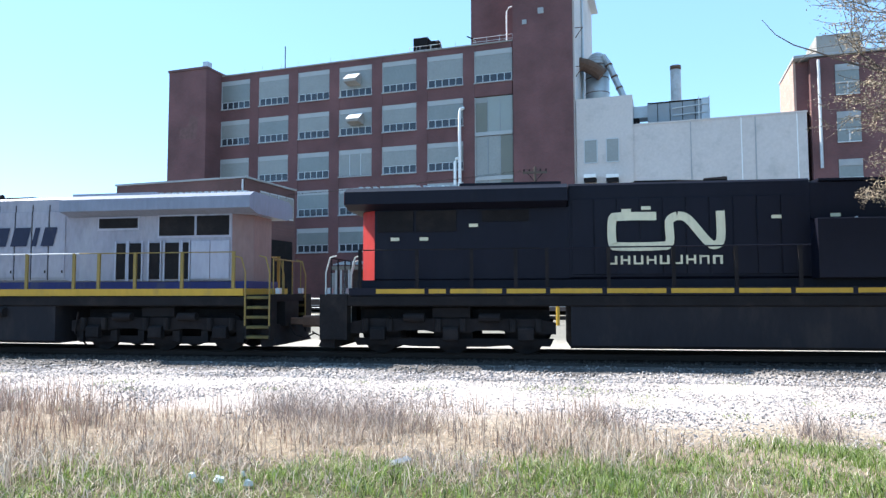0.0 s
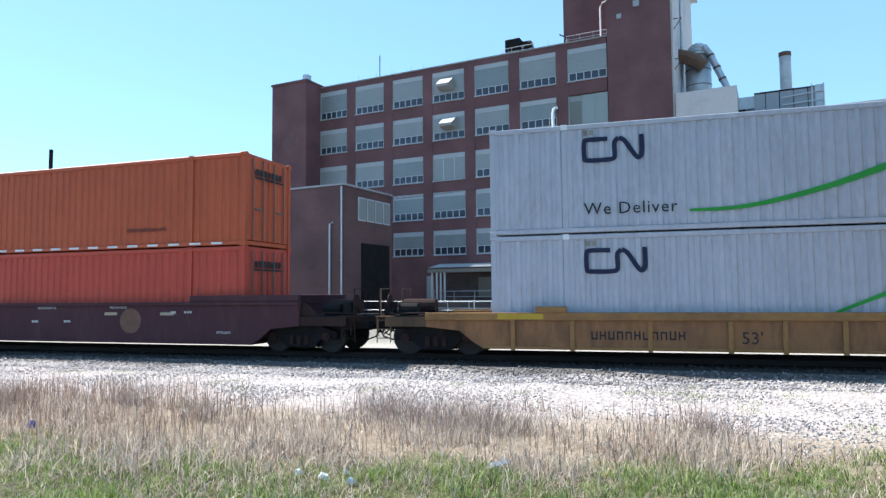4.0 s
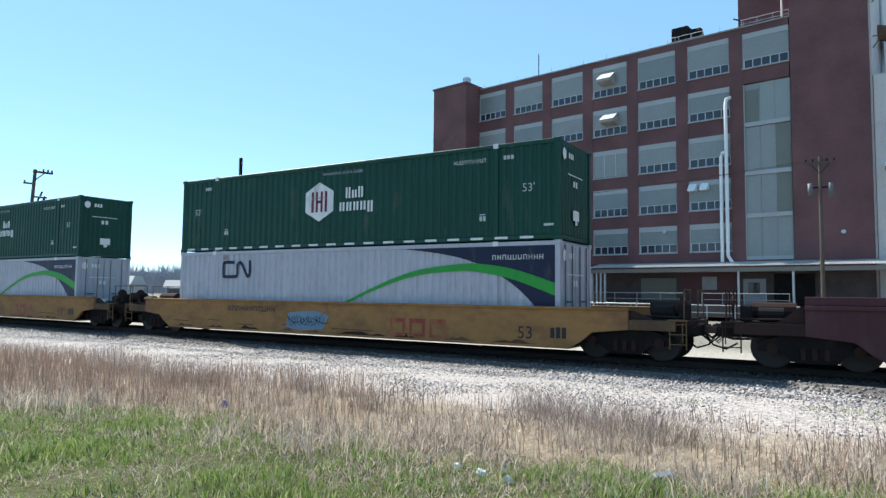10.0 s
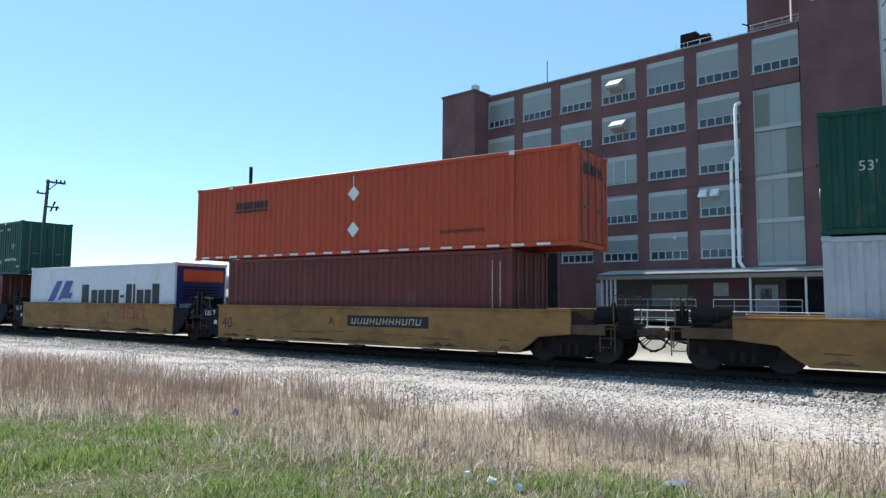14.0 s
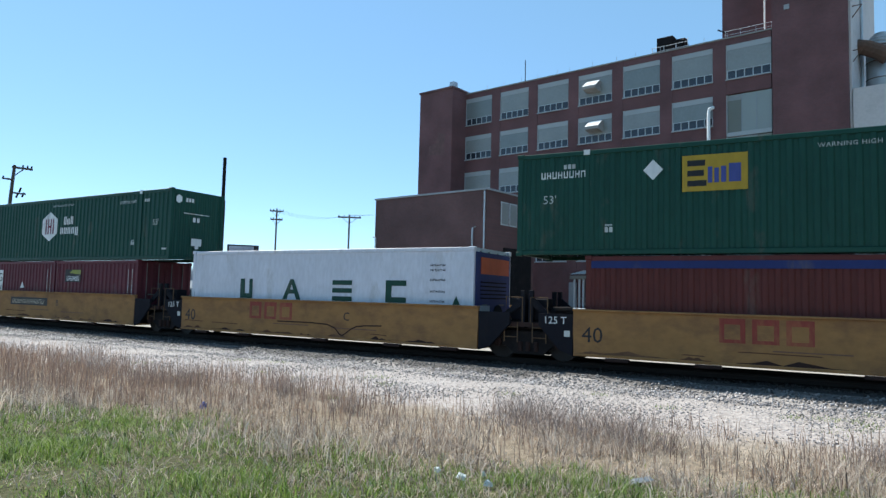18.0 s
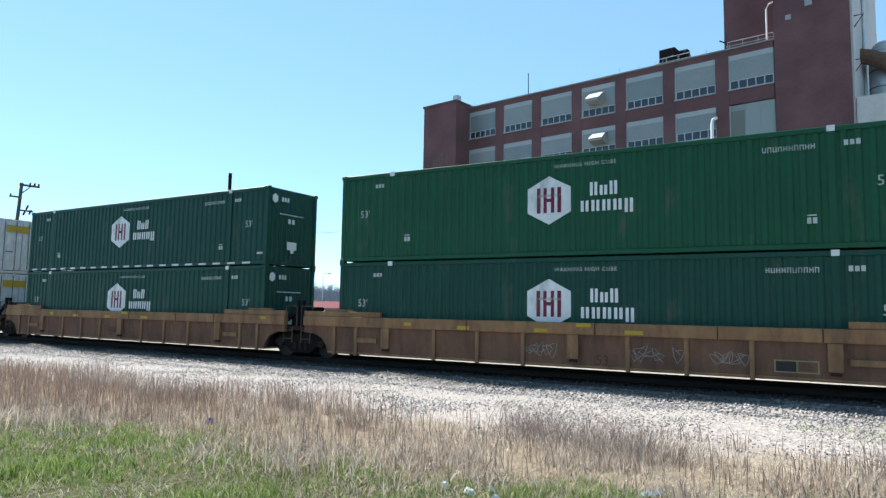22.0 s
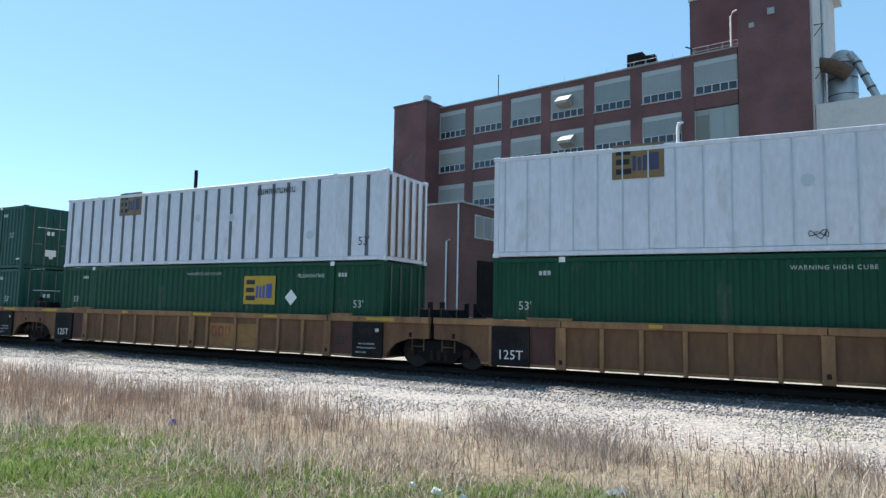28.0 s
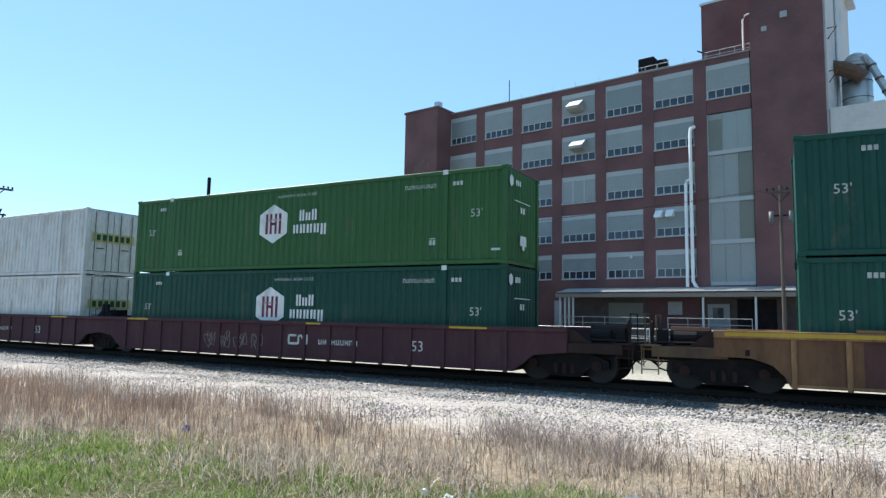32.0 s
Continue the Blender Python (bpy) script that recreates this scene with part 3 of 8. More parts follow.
    hv = thing("roof_air_handler", "long grey air handling unit with pale railing on a roof", "machinery", at=FAC)
    part("casing", Mesh().box(-1.0, 3.3, 1.5, 4.0, 15.9, 17.6, c=0.05), "frame_grey", hv)
    part("end_box", Mesh().box(3.32, 3.9, 1.45, 3.8, 15.9, 17.75, c=0.03), "galv", hv)
    part("roof_seam", Mesh().box(-1.0, 3.3, 1.44, 1.6, 17.6, 17.68), "under", hv)
    part("skid", Mesh().box(-1.0, 3.9, 1.6, 3.9, 15.55, 15.9), "under", hv)
    part("inlet_duct", Mesh().box(-2.2, -1.0, 2.0, 3.6, 16.6, 17.6), "galv", hv)
    part("inlet_leg", Mesh().box(-2.2, -1.7, 2.0, 3.6, 15.55, 16.6), "under", hv)
    rl = Mesh().tube([(1.0, 1.3, 17.0), (3.9, 1.3, 17.2)], 0.05).tube([(1.0, 1.3, 16.4), (3.9, 1.3, 16.5)], 0.05).tube([(3.1, 1.3, 15.6), (3.1, 1.3, 17.8)], 0.05).tube([(3.9, 1.3, 15.6), (3.9, 1.3, 17.8)], 0.05)
    part("railing", rl, "frame_white", hv)
    for x in (-0.2, 0.8, 1.8, 2.8):
        part("panel_seam", Mesh().box(x, x + 0.05, 1.47, 1.5, 15.95, 17.7), "under", hv)
    ch = thing("roof_chimney", "short pale steel chimney with a rusty rim on the annex roof", "chimney", at=FAC)
    part("flue", Mesh().tube([(1.42, 5, 15.55), (1.42, 5, 21.7)], 0.45, 18), "stack_pale", ch, smooth=True)
    part("flue_cap", Mesh().tube([(1.42, 5, 21.45), (1.42, 5, 21.8)], 0.48, 18), "rust", ch, smooth=True)
    # the further brick block
    b = thing("brick_building", "further red brick block with windows, flank painted sunlit orange", "building", at=FAC)
    part("wall", Mesh().box(11.2, 40, 0.1, 6.9, 0, 19.7), "brick", b)
    part("upper_wall", Mesh().box(10.3, 11.198, 0.8, 6.9, 15.7, 19.7), "brick", b)
    # flank brick is paler and more orange, with sunlight put into its colour
    part("flank", Mesh().box(10.12, 10.298, 0.75, 7.0, 15.7, 19.8), "brick_orange_lit", b)
    part("coping", Mesh().box(10.05, 40, -0.05, 7.05, 19.801, 20.0), "lintel", b)
    part("penthouse", Mesh().box(12.1, 15.2, 2, 6, 20.0, 22.1), "concrete", b)
    for i in range(4):
        for z0 in (16.6, 12.9, 9.2, 5.5):
            x0 = 12.9 + i * 4.2
            w = part("window", Mesh().box(x0, x0 + 1.6, 0.03, 0.098, z0, z0 + 2.4), "glassblock_dull", b)
            part("lintel", Mesh().box(x0, x0 + 1.6, -0.03, 0.097, z0 + 1.9, z0 + 2.4), "lintel", w)
            part("sash", Mesh().box(x0, x0 + 1.6, -0.02, 0.028, z0, z0 + 0.08).box(x0 + 0.75, x0 + 0.85, -0.02, 0.028, z0 + 0.08, z0 + 1.0).box(x0, x0 + 1.6, -0.02, 0.028, z0 + 0.95, z0 + 1.03), "frame_white", w)
    part("downpipe", Mesh().tube([(11.75, -0.1, 11), (11.75, -0.1, 19.5)], 0.11, 8), "frame_white", b)
    # the dark shed between the track and the front
    s = thing("brick_shed", "tall dark brown brick shed with a strip of side windows", "building", at=FAC)
    part("wall", Mesh().box(-41.9, -29.7, -15, -7.9, 0, 10.2), "brick_dark", s)
    part("coping", Mesh().box(-42.0, -29.6, -15.1, -7.8, 10.2, 10.34), "lintel", s)
    for k in range(4):
        y0 = -13.1 + k * 1.25
        w = part("window", Mesh().box(-29.71, -29.64, y0 + 0.06, y0 + 1.15, 7.6, 9.5), "frame_white", s)
        part("pane", Mesh().box(-29.66, -29.62, y0 + 0.14, y0 + 1.07, 7.7, 9.4), "glassblock", w)
    part("downpipe", Mesh().tube([(-29.85, -15.1, 0.2), (-29.85, -15.1, 10.1)], 0.07, 8), "galv", s)
    part("vent_pipe", Mesh().tube([(-30.9, -15.2, 0.2), (-30.9, -15.2, 7.2), (-30.6, -15.2, 7.3)], 0.07, 8), "galv", s)
    part("vent_pipe", Mesh().tube([(-41.6, -15.2, 0.2), (-41.6, -15.2, 6.8), (-41.9, -15.2, 6.9)], 0.07, 8), "galv", s)
    part("door", Mesh().box(-29.69, -29.6, -12.6, -8.4, 0, 5.8), "under", s, "tall dark sliding door")
    return f


M["stack_pale"] = mat("pale weathered chimney paint", (0.48, 0.46, 0.45), 0.7, var=0.2, dirt=(0.25, 0.2, 0.17), dirt_amt=0.3)
M["dock_wall"] = mat("grey-brown dock wall with awning shade", (0.085, 0.066, 0.062), 0.85, var=0.25, scale=0.7, dirt=(0.04, 0.033, 0.03), dirt_amt=0.4)
M["beam_drab"] = mat("drab painted beam", (0.19, 0.175, 0.15), 0.8, var=0.15)
M["frame_grey"] = mat("dull window frame", (0.26, 0.28, 0.30), 0.6, var=0.1)
M["blank_pale"] = mat("pale blank panel", (0.27, 0.30, 0.29), 0.6, var=0.08, scale=0.6)
M["blank_drab"] = mat("drab blank panel", (0.16, 0.165, 0.14), 0.6, var=0.1, scale=0.6)
M["efflorescence"] = mat("lime-stained brick", (0.14, 0.075, 0.07), 0.9, var=0.4, scale=2.5)
M["red_panel"] = mat("dull red cladding", (0.095, 0.040, 0.042), 0.7, var=0.15)
build_factory()


# ---- the train ----
SPEED, GAIN = 11.5434, 0.0039667
MOVING = []


def travel(t):
    return SPEED * (t - 16) + GAIN * (t - 16) ** 2


def paint(key, color, rough=0.5, dirt=(0.12, 0.1, 0.08), amt=0.12, var=0.14, stretch=(1, 1, 0.35), spec=0.22):
    if key not in M:
        M[key] = mat(key, color, rough, var=var, scale=1.2, grain=9, dirt=dirt, dirt_amt=amt, dirt_scale=1.3, stretch=stretch, spec=spec)
    return key


paint("container_white", (0.365, 0.375, 0.42), amt=0.12, dirt=(0.27, 0.26, 0.25))
paint("reefer_white", (0.53, 0.54, 0.59), amt=0.2, dirt=(0.3, 0.29, 0.27))
paint("plate_white", (0.58, 0.585, 0.64), amt=0.2, dirt=(0.36, 0.34, 0.32))
paint("plate_mustard", (0.20, 0.132, 0.058), amt=0.3)
paint("plate_faded", (0.25, 0.21, 0.095), amt=0.35, dirt=(0.14, 0.12, 0.06))
paint("container_green", (0.009, 0.052, 0.037))
paint("container_emerald", (0.005, 0.050, 0.025))
paint("container_teal", (0.012, 0.060, 0.046))
paint("container_olive", (0.035, 0.1, 0.032))
paint("container_orange", (0.42, 0.088, 0.036), dirt=(0.27, 0.06, 0.035))
paint("container_vermilion", (0.39, 0.062, 0.028), dirt=(0.24, 0.045, 0.03))
paint("container_red", (0.42, 0.066, 0.040), dirt=(0.26, 0.055, 0.04))
paint("container_tan", (0.38, 0.128, 0.066), dirt=(0.30, 0.13, 0.085))
paint("container_oxide", (0.115, 0.03, 0.027))
paint("container_maroon", (0.090, 0.018, 0.027))
paint("container_rust", (0.085, 0.02, 0.017))
paint("well_yellow", (0.26, 0.139, 0.052), 0.8, spec=0.22, dirt=(0.12, 0.062, 0.036), amt=0.45, stretch=(0.5, 1, 0.9))
paint("well_tan", (0.26, 0.142, 0.068), 0.8, spec=0.25, dirt=(0.085, 0.045, 0.03), amt=0.6)
paint("well_brown", (0.060, 0.027, 0.033), 0.85, spec=0.2, dirt=(0.085, 0.052, 0.05), amt=0.3)
paint("end_rust", (0.036, 0.021, 0.018), 0.85, dirt=(0.02, 0.015, 0.014), amt=0.4, spec=0.12)
paint("end_black", (0.010, 0.010, 0.014), 0.8, dirt=(0.024, 0.021, 0.019), amt=0.25, spec=0.12)
paint("end_ochre", (0.13, 0.082, 0.045), 0.85, dirt=(0.04, 0.027, 0.02), amt=0.5)
paint("navy", (0.012, 0.016, 0.042), amt=0.05)
paint("grass_green", (0.03, 0.25, 0.04), amt=0.05)
paint("mark_white", (0.62, 0.63, 0.62), amt=0.1)
paint("mark_dim", (0.45, 0.47, 0.45), amt=0.3)
paint("mark_faint", (0.24, 0.22, 0.19), amt=0.4)
paint("mark_black", (0.02, 0.02, 0.022), amt=0.05)
paint("mark_yellow", (0.38, 0.25, 0.028), amt=0.1)
paint("sign_lime", (0.22, 0.24, 0.04), amt=0.2)
paint("sign_yellow", (0.37, 0.33, 0.13), amt=0.35)
paint("emblem_red", (0.14, 0.016, 0.04), amt=0.05)
paint("mark_red", (0.21, 0.04, 0.028), amt=0.5, dirt=(0.3, 0.16, 0.06))


def corrugated(length, height, pitch, depth, duty=0.32):
    """A sheet of trapezoid ribs in the x-z plane, ribs upright, troughs depth behind y=0."""
    me = Mesh()
    n = max(2, round(length / pitch))
    p = length / n
    xs = []
    for i in range(n):
        a = -length / 2 + i * p
        xs += [(a, 0), (a + p * duty, 0), (a + p * 0.5, depth), (a + p * (0.5 + duty), depth)]
    xs.append((length / 2, 0))
    me.v = [(x, y, z) for x, y in xs for z in (0, height)]
    me.f = [(2 * i, 2 * i + 2, 2 * i + 3, 2 * i + 1) for i in range(len(xs) - 1)]
    return me


CACHE = {}
M["rod_dull"] = mat("dull greased locking steel", (0.11, 0.105, 0.10), 0.7, var=0.3)


def cached(key, make):
    if key not in CACHE:
        CACHE[key] = make()
    return CACHE[key]


NEAR = -1.292  # the plane of painted marks on a container's side


DULL_LIFT = ("container_red", "container_orange", "container_tan")


def container(label, s, z, length, height, colour, pitch=0.28, width=2.6, depth=0.038, duty=0.34, doors=True, group="", casting=None):
    """A shipping container centred on arc length s (at 16 s), floor at z."""
    c = thing("shipping_container", label, "container", group)
    h = width / 2
    L = length / 2
    side = cached(("side", length, height, colour, pitch, depth), lambda: corrugated(length - 0.24, height - 0.3, pitch, depth, duty).data("side_panel", colour))
    part("side_panel", side, colour, c, at=pose(0, -h + 0.02, 0.17))
    part("side_panel", side, colour, c, at=pose(0, h - 0.02, 0.17, 0, 0, 180))
    end = cached(("end", width, height, colour), lambda: corrugated(width - 0.2, height - 0.3, 0.24, 0.03).data("end_panel", colour))
    part("end_panel", end, colour, c, at=pose(-L + 0.03, 0, 0.17, 0, 0, -90))
    if doors:
        leaf = cached(("leaf", height, colour), lambda: corrugated(1.16, height - 0.34, 0.29, 0.02).data("door", colour))
        rod = cached(("rod", height), lambda: Mesh().tube([(0, 0, 0.02), (0, 0, height - 0.3)], 0.02, 6).data("locking_rod", "rod_dull"))
        handle = cached("handle", lambda: Mesh().box(-0.02, 0.02, 0, 0.34, 0, 0.05).data("handle", "rod_dull"))
        for y in (-0.595, 0.595):
            d = part("door", leaf, colour, c, at=pose(L - 0.03, y, 0.19, 0, 0, 90))
            for k in (-0.28, 0.28):
                part("locking_rod", rod, "galv", d, at=pose(k, -0.035, 0))
            part("handle", handle, "galv", d, at=pose(-0.2, -0.06, 0.95, 0, 0, -90))
    else:
        part("end_panel", end, colour, c, at=pose(L - 0.03, 0, 0.17, 0, 0, 90))
    part("roof", cached(("roof", length, height, colour), lambda: Mesh().box(-L + 0.05, L - 0.05, -h + 0.05, h - 0.05, height - 0.06, height - 0.02).data("roof", colour)), colour, c)
    rail = cached(("rail", length, colour), lambda: Mesh().box(-L + 0.1, L - 0.1, 0, 0.09, 0, 0.13, c=0.015).data("rail", colour))
    for y in (-h, h - 0.09):
        part("bottom_rail", rail, colour, c, at=pose(0, y, 0.03))
        part("top_rail", rail, colour, c, at=pose(0, y, height - 0.15))
    for x in (-L + 0.06, L - 0.12):
        part("end_rail", cached(("erail", width, colour), lambda: Mesh().box(0, 0.07, -h + 0.1, h - 0.1, 0, 0.12).data("end_rail", colour)), colour, c, at=pose(x, 0, 0.04))
        part("end_rail", CACHE[("erail", width, colour)], colour, c, at=pose(x, 0, height - 0.15))
    pst = cached(("post", height, colour), lambda: Mesh().box(0, 0.14, 0, 0.12, 0.1, height - 0.1, c=0.01).data("corner_post", colour))
    cc = casting or colour
    cast = cached(("cast", cc), lambda: Mesh().box(-0.005, 0.175, -0.005, 0.165, 0, 0.12, c=0.015).data("corner_casting", cc))
    for x in (-L, L - 0.14):
        for y in (-h, h - 0.12):
            part("corner_post", pst, colour, c, at=pose(x, y, 0))
            for zz in (0, height - 0.12):
                part("corner_casting", cast, cc, c, at=pose(x - 0.015, y - 0.02, zz))
    if length > 14:
        lift = cached(("lift", height, colour), lambda: Mesh().box(-0.07, 0.07, 0, 0.05, 0.1, height - 0.05, c=0.01).data("lifting_post", colour))
        for x in (-6.1, 6.1):
            p = part("lifting_post", lift, colour, c, at=pose(x, -h + 0.014, 0))
            lc = colour if colour in DULL_LIFT else "mark_white"
            part("lift_casting", cached(("lcast", lc), lambda: Mesh().box(-0.085, 0.085, -0.03, 0.03, 0, 0.14).data("lift_casting", lc)), lc, p, at=pose(0, 0, height - 0.145))
            part("lifting_post", lift, colour, c, at=pose(x, h - 0.014, 0, 0, 0, 180))
    MOVING.append((c, s, z, 0))
    return c


def patch(pts, material, parent, name="marking", label="", y=None):
    """A flat painted shape on the near side, pts in x, z."""
    return part(name, Mesh().poly([(x, NEAR if y is None else y, z) for x, z in pts]), material, parent, label)


def mark_column(c, x, z0, z1, seed):
    """An upright line of small painted marks."""
    r = random.Random(seed * 7 + int(x * 10))
    m = Mesh()
    z = z0
    while z < z1:
        h = r.uniform(0.05, 0.16)
        m.poly([(x, NEAR, z), (x + 0.028, NEAR, z), (x + 0.028, NEAR, z + h), (x, NEAR, z + h)])
        z += h + r.uniform(0.01, 0.04)
    tagged(part("code_column", m, "mark_dim", c), "upright line of small painted bars", kind="stuff")


def split_bars(m, material, parent, label, name="name_bar"):
    """Each bar of a name as a part of its own."""
    for f in m.f:
        part(name, Mesh().poly([m.v[i] for i in f]), material, parent, label)


def band(pts, widths, material, parent, y, label=""):
    """A painted ribbon of changing width along pts in x, z."""
    me = Mesh()
    n = len(pts)
    edge = []
    for i, (x, z) in enumerate(pts):
        a, b = pts[max(i - 1, 0)], pts[min(i + 1, n - 1)]
        d = Vector((b[0] - a[0], b[1] - a[1])).normalized()
        w = widths if isinstance(widths, float) else widths[0] + (widths[1] - widths[0]) * i / (n - 1)
        edge.append(((x - d.y * w / 2, y, z + d.x * w / 2), (x + d.y * w / 2, y, z - d.x * w / 2)))
    me.v = [p for e in edge for p in e]
    me.f = [(2 * i, 2 * i + 1, 2 * i + 3, 2 * i + 2) for i in range(n - 1)]
    return part("painted_band", me, material, parent, label)


def smooth_curve(pts, n=6):
    """Points on a smooth curve through pts."""
    out = []
    p = [pts[0]] + list(pts) + [pts[-1]]
    for i in range(1, len(p) - 2):
        for k in range(n):
            t = k / n
            out.append(tuple(0.5 * (2 * p[i][a] + (p[i + 1][a] - p[i - 1][a]) * t + (2 * p[i - 1][a] - 5 * p[i][a] + 4 * p[i + 1][a] - p[i + 2][a]) * t * t + (3 * p[i][a] - p[i - 1][a] - 3 * p[i + 1][a] + p[i + 2][a]) * t ** 3) for a in (0, 1)))
    out.append(tuple(pts[-1]))
    return out


def emblem_ribbon(parent, x, z, w, h, material, y=NEAR, stroke=0.22):
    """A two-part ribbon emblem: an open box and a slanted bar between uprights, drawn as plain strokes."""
    t = h * stroke
    a = smooth_curve([(x + w * 0.42, z + h - t / 2), (x + w * 0.1, z + h - t / 2), (x + t / 2, z + h * 0.8), (x + t / 2, z + h * 0.2), (x + w * 0.1, z + t / 2), (x + w * 0.44, z + t / 2), (x + w * 0.53, z + h * 0.2), (x + w * 0.53, z + h * 0.75), (x + w * 0.6, z + h - t / 2)], 4)
    band(a, t, material, parent, y, "ribbon emblem")
    b = smooth_curve([(x + w * 0.6, z + h - t / 2), (x + w * 0.69, z + h * 0.8), (x + w * 0.84, z + h * 0.25), (x + w * 0.91, z + t * 0.55), (x + w - t / 2, z + h * 0.3), (x + w - t / 2, z + h)], 4)
    band(b, t, material, parent, y - 0.002, "ribbon emblem")


def dashes(parent, material="mark_white", z=0.06, n=19, length=16.2):
    """Reflective tape dashes on the bottom rail."""
    me = cached(("dashes", material, z, n), lambda: Mesh().poly([(0, -1.308, z), (0.42, -1.308, z), (0.42, -1.308, z + 0.07), (0, -1.308, z + 0.07)]).data("tape", material))
    for i in range(n):
        part("reflective_tape", me, material, parent, "white reflective dash", at=pose(-length / 2 + 0.4 + i * (length - 0.8) / n, 0, 0))


def small_marks(c, h, seed):
    """Weights, codes and warnings that domestic boxes carry."""
    words("53'", "mark_dim", c, 7.15, NEAR, h - 1.38, 0.25)
    words("53'", "mark_dim", c, -7.15, NEAR, h - 1.35, 0.24)
    words("WARNING HIGH CUBE", "mark_dim", c, 0.25, NEAR, h - 0.36, 0.11, spacing=1.15)
    bars("mark_dim", c, 4.66, NEAR, h - 0.52, 1.14, 0.13, 10, "white painted code, unreadable", seed)
    bars("mark_dim", c, 6.35, NEAR, h - 0.5, 0.36, 0.13, 3, "", seed + 1)
    bars("mark_dim", c, -6.75, NEAR, h - 0.5, 0.36, 0.13, 3, "", seed + 2)
    for x in (5.56, -5.6):
        bars("mark_dim", c, x, NEAR, 0.62, 0.24, 0.15, 2, "", seed + 3)
        patch([(x, 0.80), (x + 0.2, 0.80), (x + 0.2, 0.83), (x, 0.83)], "mark_dim", c)
    patch([(7.62, 0.4), (7.92, 0.4), (7.92, 0.47), (7.62, 0.47)], "mark_dim", c)




def end_marks(c, L, h, emblem=True):
    """Marks on the end wall that faces along the track."""
    m = Mesh()
    X = L + 0.012
    if emblem:
        m.poly([(X, -0.95 + 0.16 * math.cos(a), h - 0.42 + 0.18 * math.sin(a)) for a in [k * math.pi / 3 + math.pi / 6 for k in range(6)]])
        for k in range(3):
            m.poly([(X, -0.62 + 0.14 * k, h - 0.5), (X, -0.52 + 0.14 * k, h - 0.5), (X, -0.52 + 0.14 * k, h - 0.34), (X, -0.62 + 0.14 * k, h - 0.34)])
    m.poly([(X, -0.7, h - 0.95), (X, 0.55, h - 0.95), (X, 0.55, h - 0.98), (X, -0.7, h - 0.98)])
    for k in range(2):
        m.poly([(X, -0.25 + 0.2 * k, h - 1.3), (X, -0.12 + 0.2 * k, h - 1.3), (X, -0.12 + 0.2 * k, h - 1.12), (X, -0.25 + 0.2 * k, h - 1.12)])
    m.poly([(X, -0.28, 0.62), (X, 0.22, 0.62), (X, 0.22, 0.92), (X, -0.28, 0.92)])
    m.poly([(X, -0.1, 0.5), (X, 0.08, 0.5), (X, 0.08, 0.62), (X, -0.1, 0.62)])
    split_bars(m, "mark_white", c, "white painted mark on the end wall", "end_mark")


def hexagon_livery(c, h, seed, tape=False):
    """White hexagon with dark red bars and two rows of white name bars."""
    zc = h - 1.30
    x = -0.78
    patch([(x + 0.64 * math.sin(k * math.pi / 3) / 0.866, zc + 0.69 * math.cos(k * math.pi / 3)) for k in range(6)], "mark_white", c, label="white hexagon emblem")
    for a, b, z0, z1 in ((-0.36, -0.25, -0.36, 0.36), (-0.16, -0.06, -0.36, 0.36), (0.06, 0.16, -0.36, 0.36), (0.25, 0.36, -0.36, 0.36), (-0.06, 0.06, -0.05, 0.05), (-0.36, 0.36, 0.1, 0.17)):
        patch([(x + a, zc + z0), (x + b, zc + z0), (x + b, zc + z1), (x + a, zc + z1)], "emblem_red" if z1 - z0 > 0.2 or a > -0.1 else "mark_dim", c, y=NEAR - 0.003)
    m = Mesh()
    for k in range(3):
        a = 0.40 + k * 0.27
        for b in (a, a + 0.125):
            m.poly([(b, NEAR, zc + 0.05), (b + 0.08, NEAR, zc + 0.05), (b + 0.08, NEAR, zc + (0.42 if k != 1 else 0.32)), (b, NEAR, zc + (0.42 if k != 1 else 0.32))])
    for k in range(5):
        a = 0.14 + k * 0.3
        for b in (a, a + 0.135):
            m.poly([(b, NEAR, zc - (0.38 if k < 4 else 0.46)), (b + 0.085, NEAR, zc - (0.38 if k < 4 else 0.46)), (b + 0.085, NEAR, zc - 0.08), (b, NEAR, zc - 0.08)])
    split_bars(m, "mark_white", c, "white bar in place of a name")
    small_marks(c, h, seed)
    end_marks(c, 8.1, h)
    if tape:
        dashes(c)


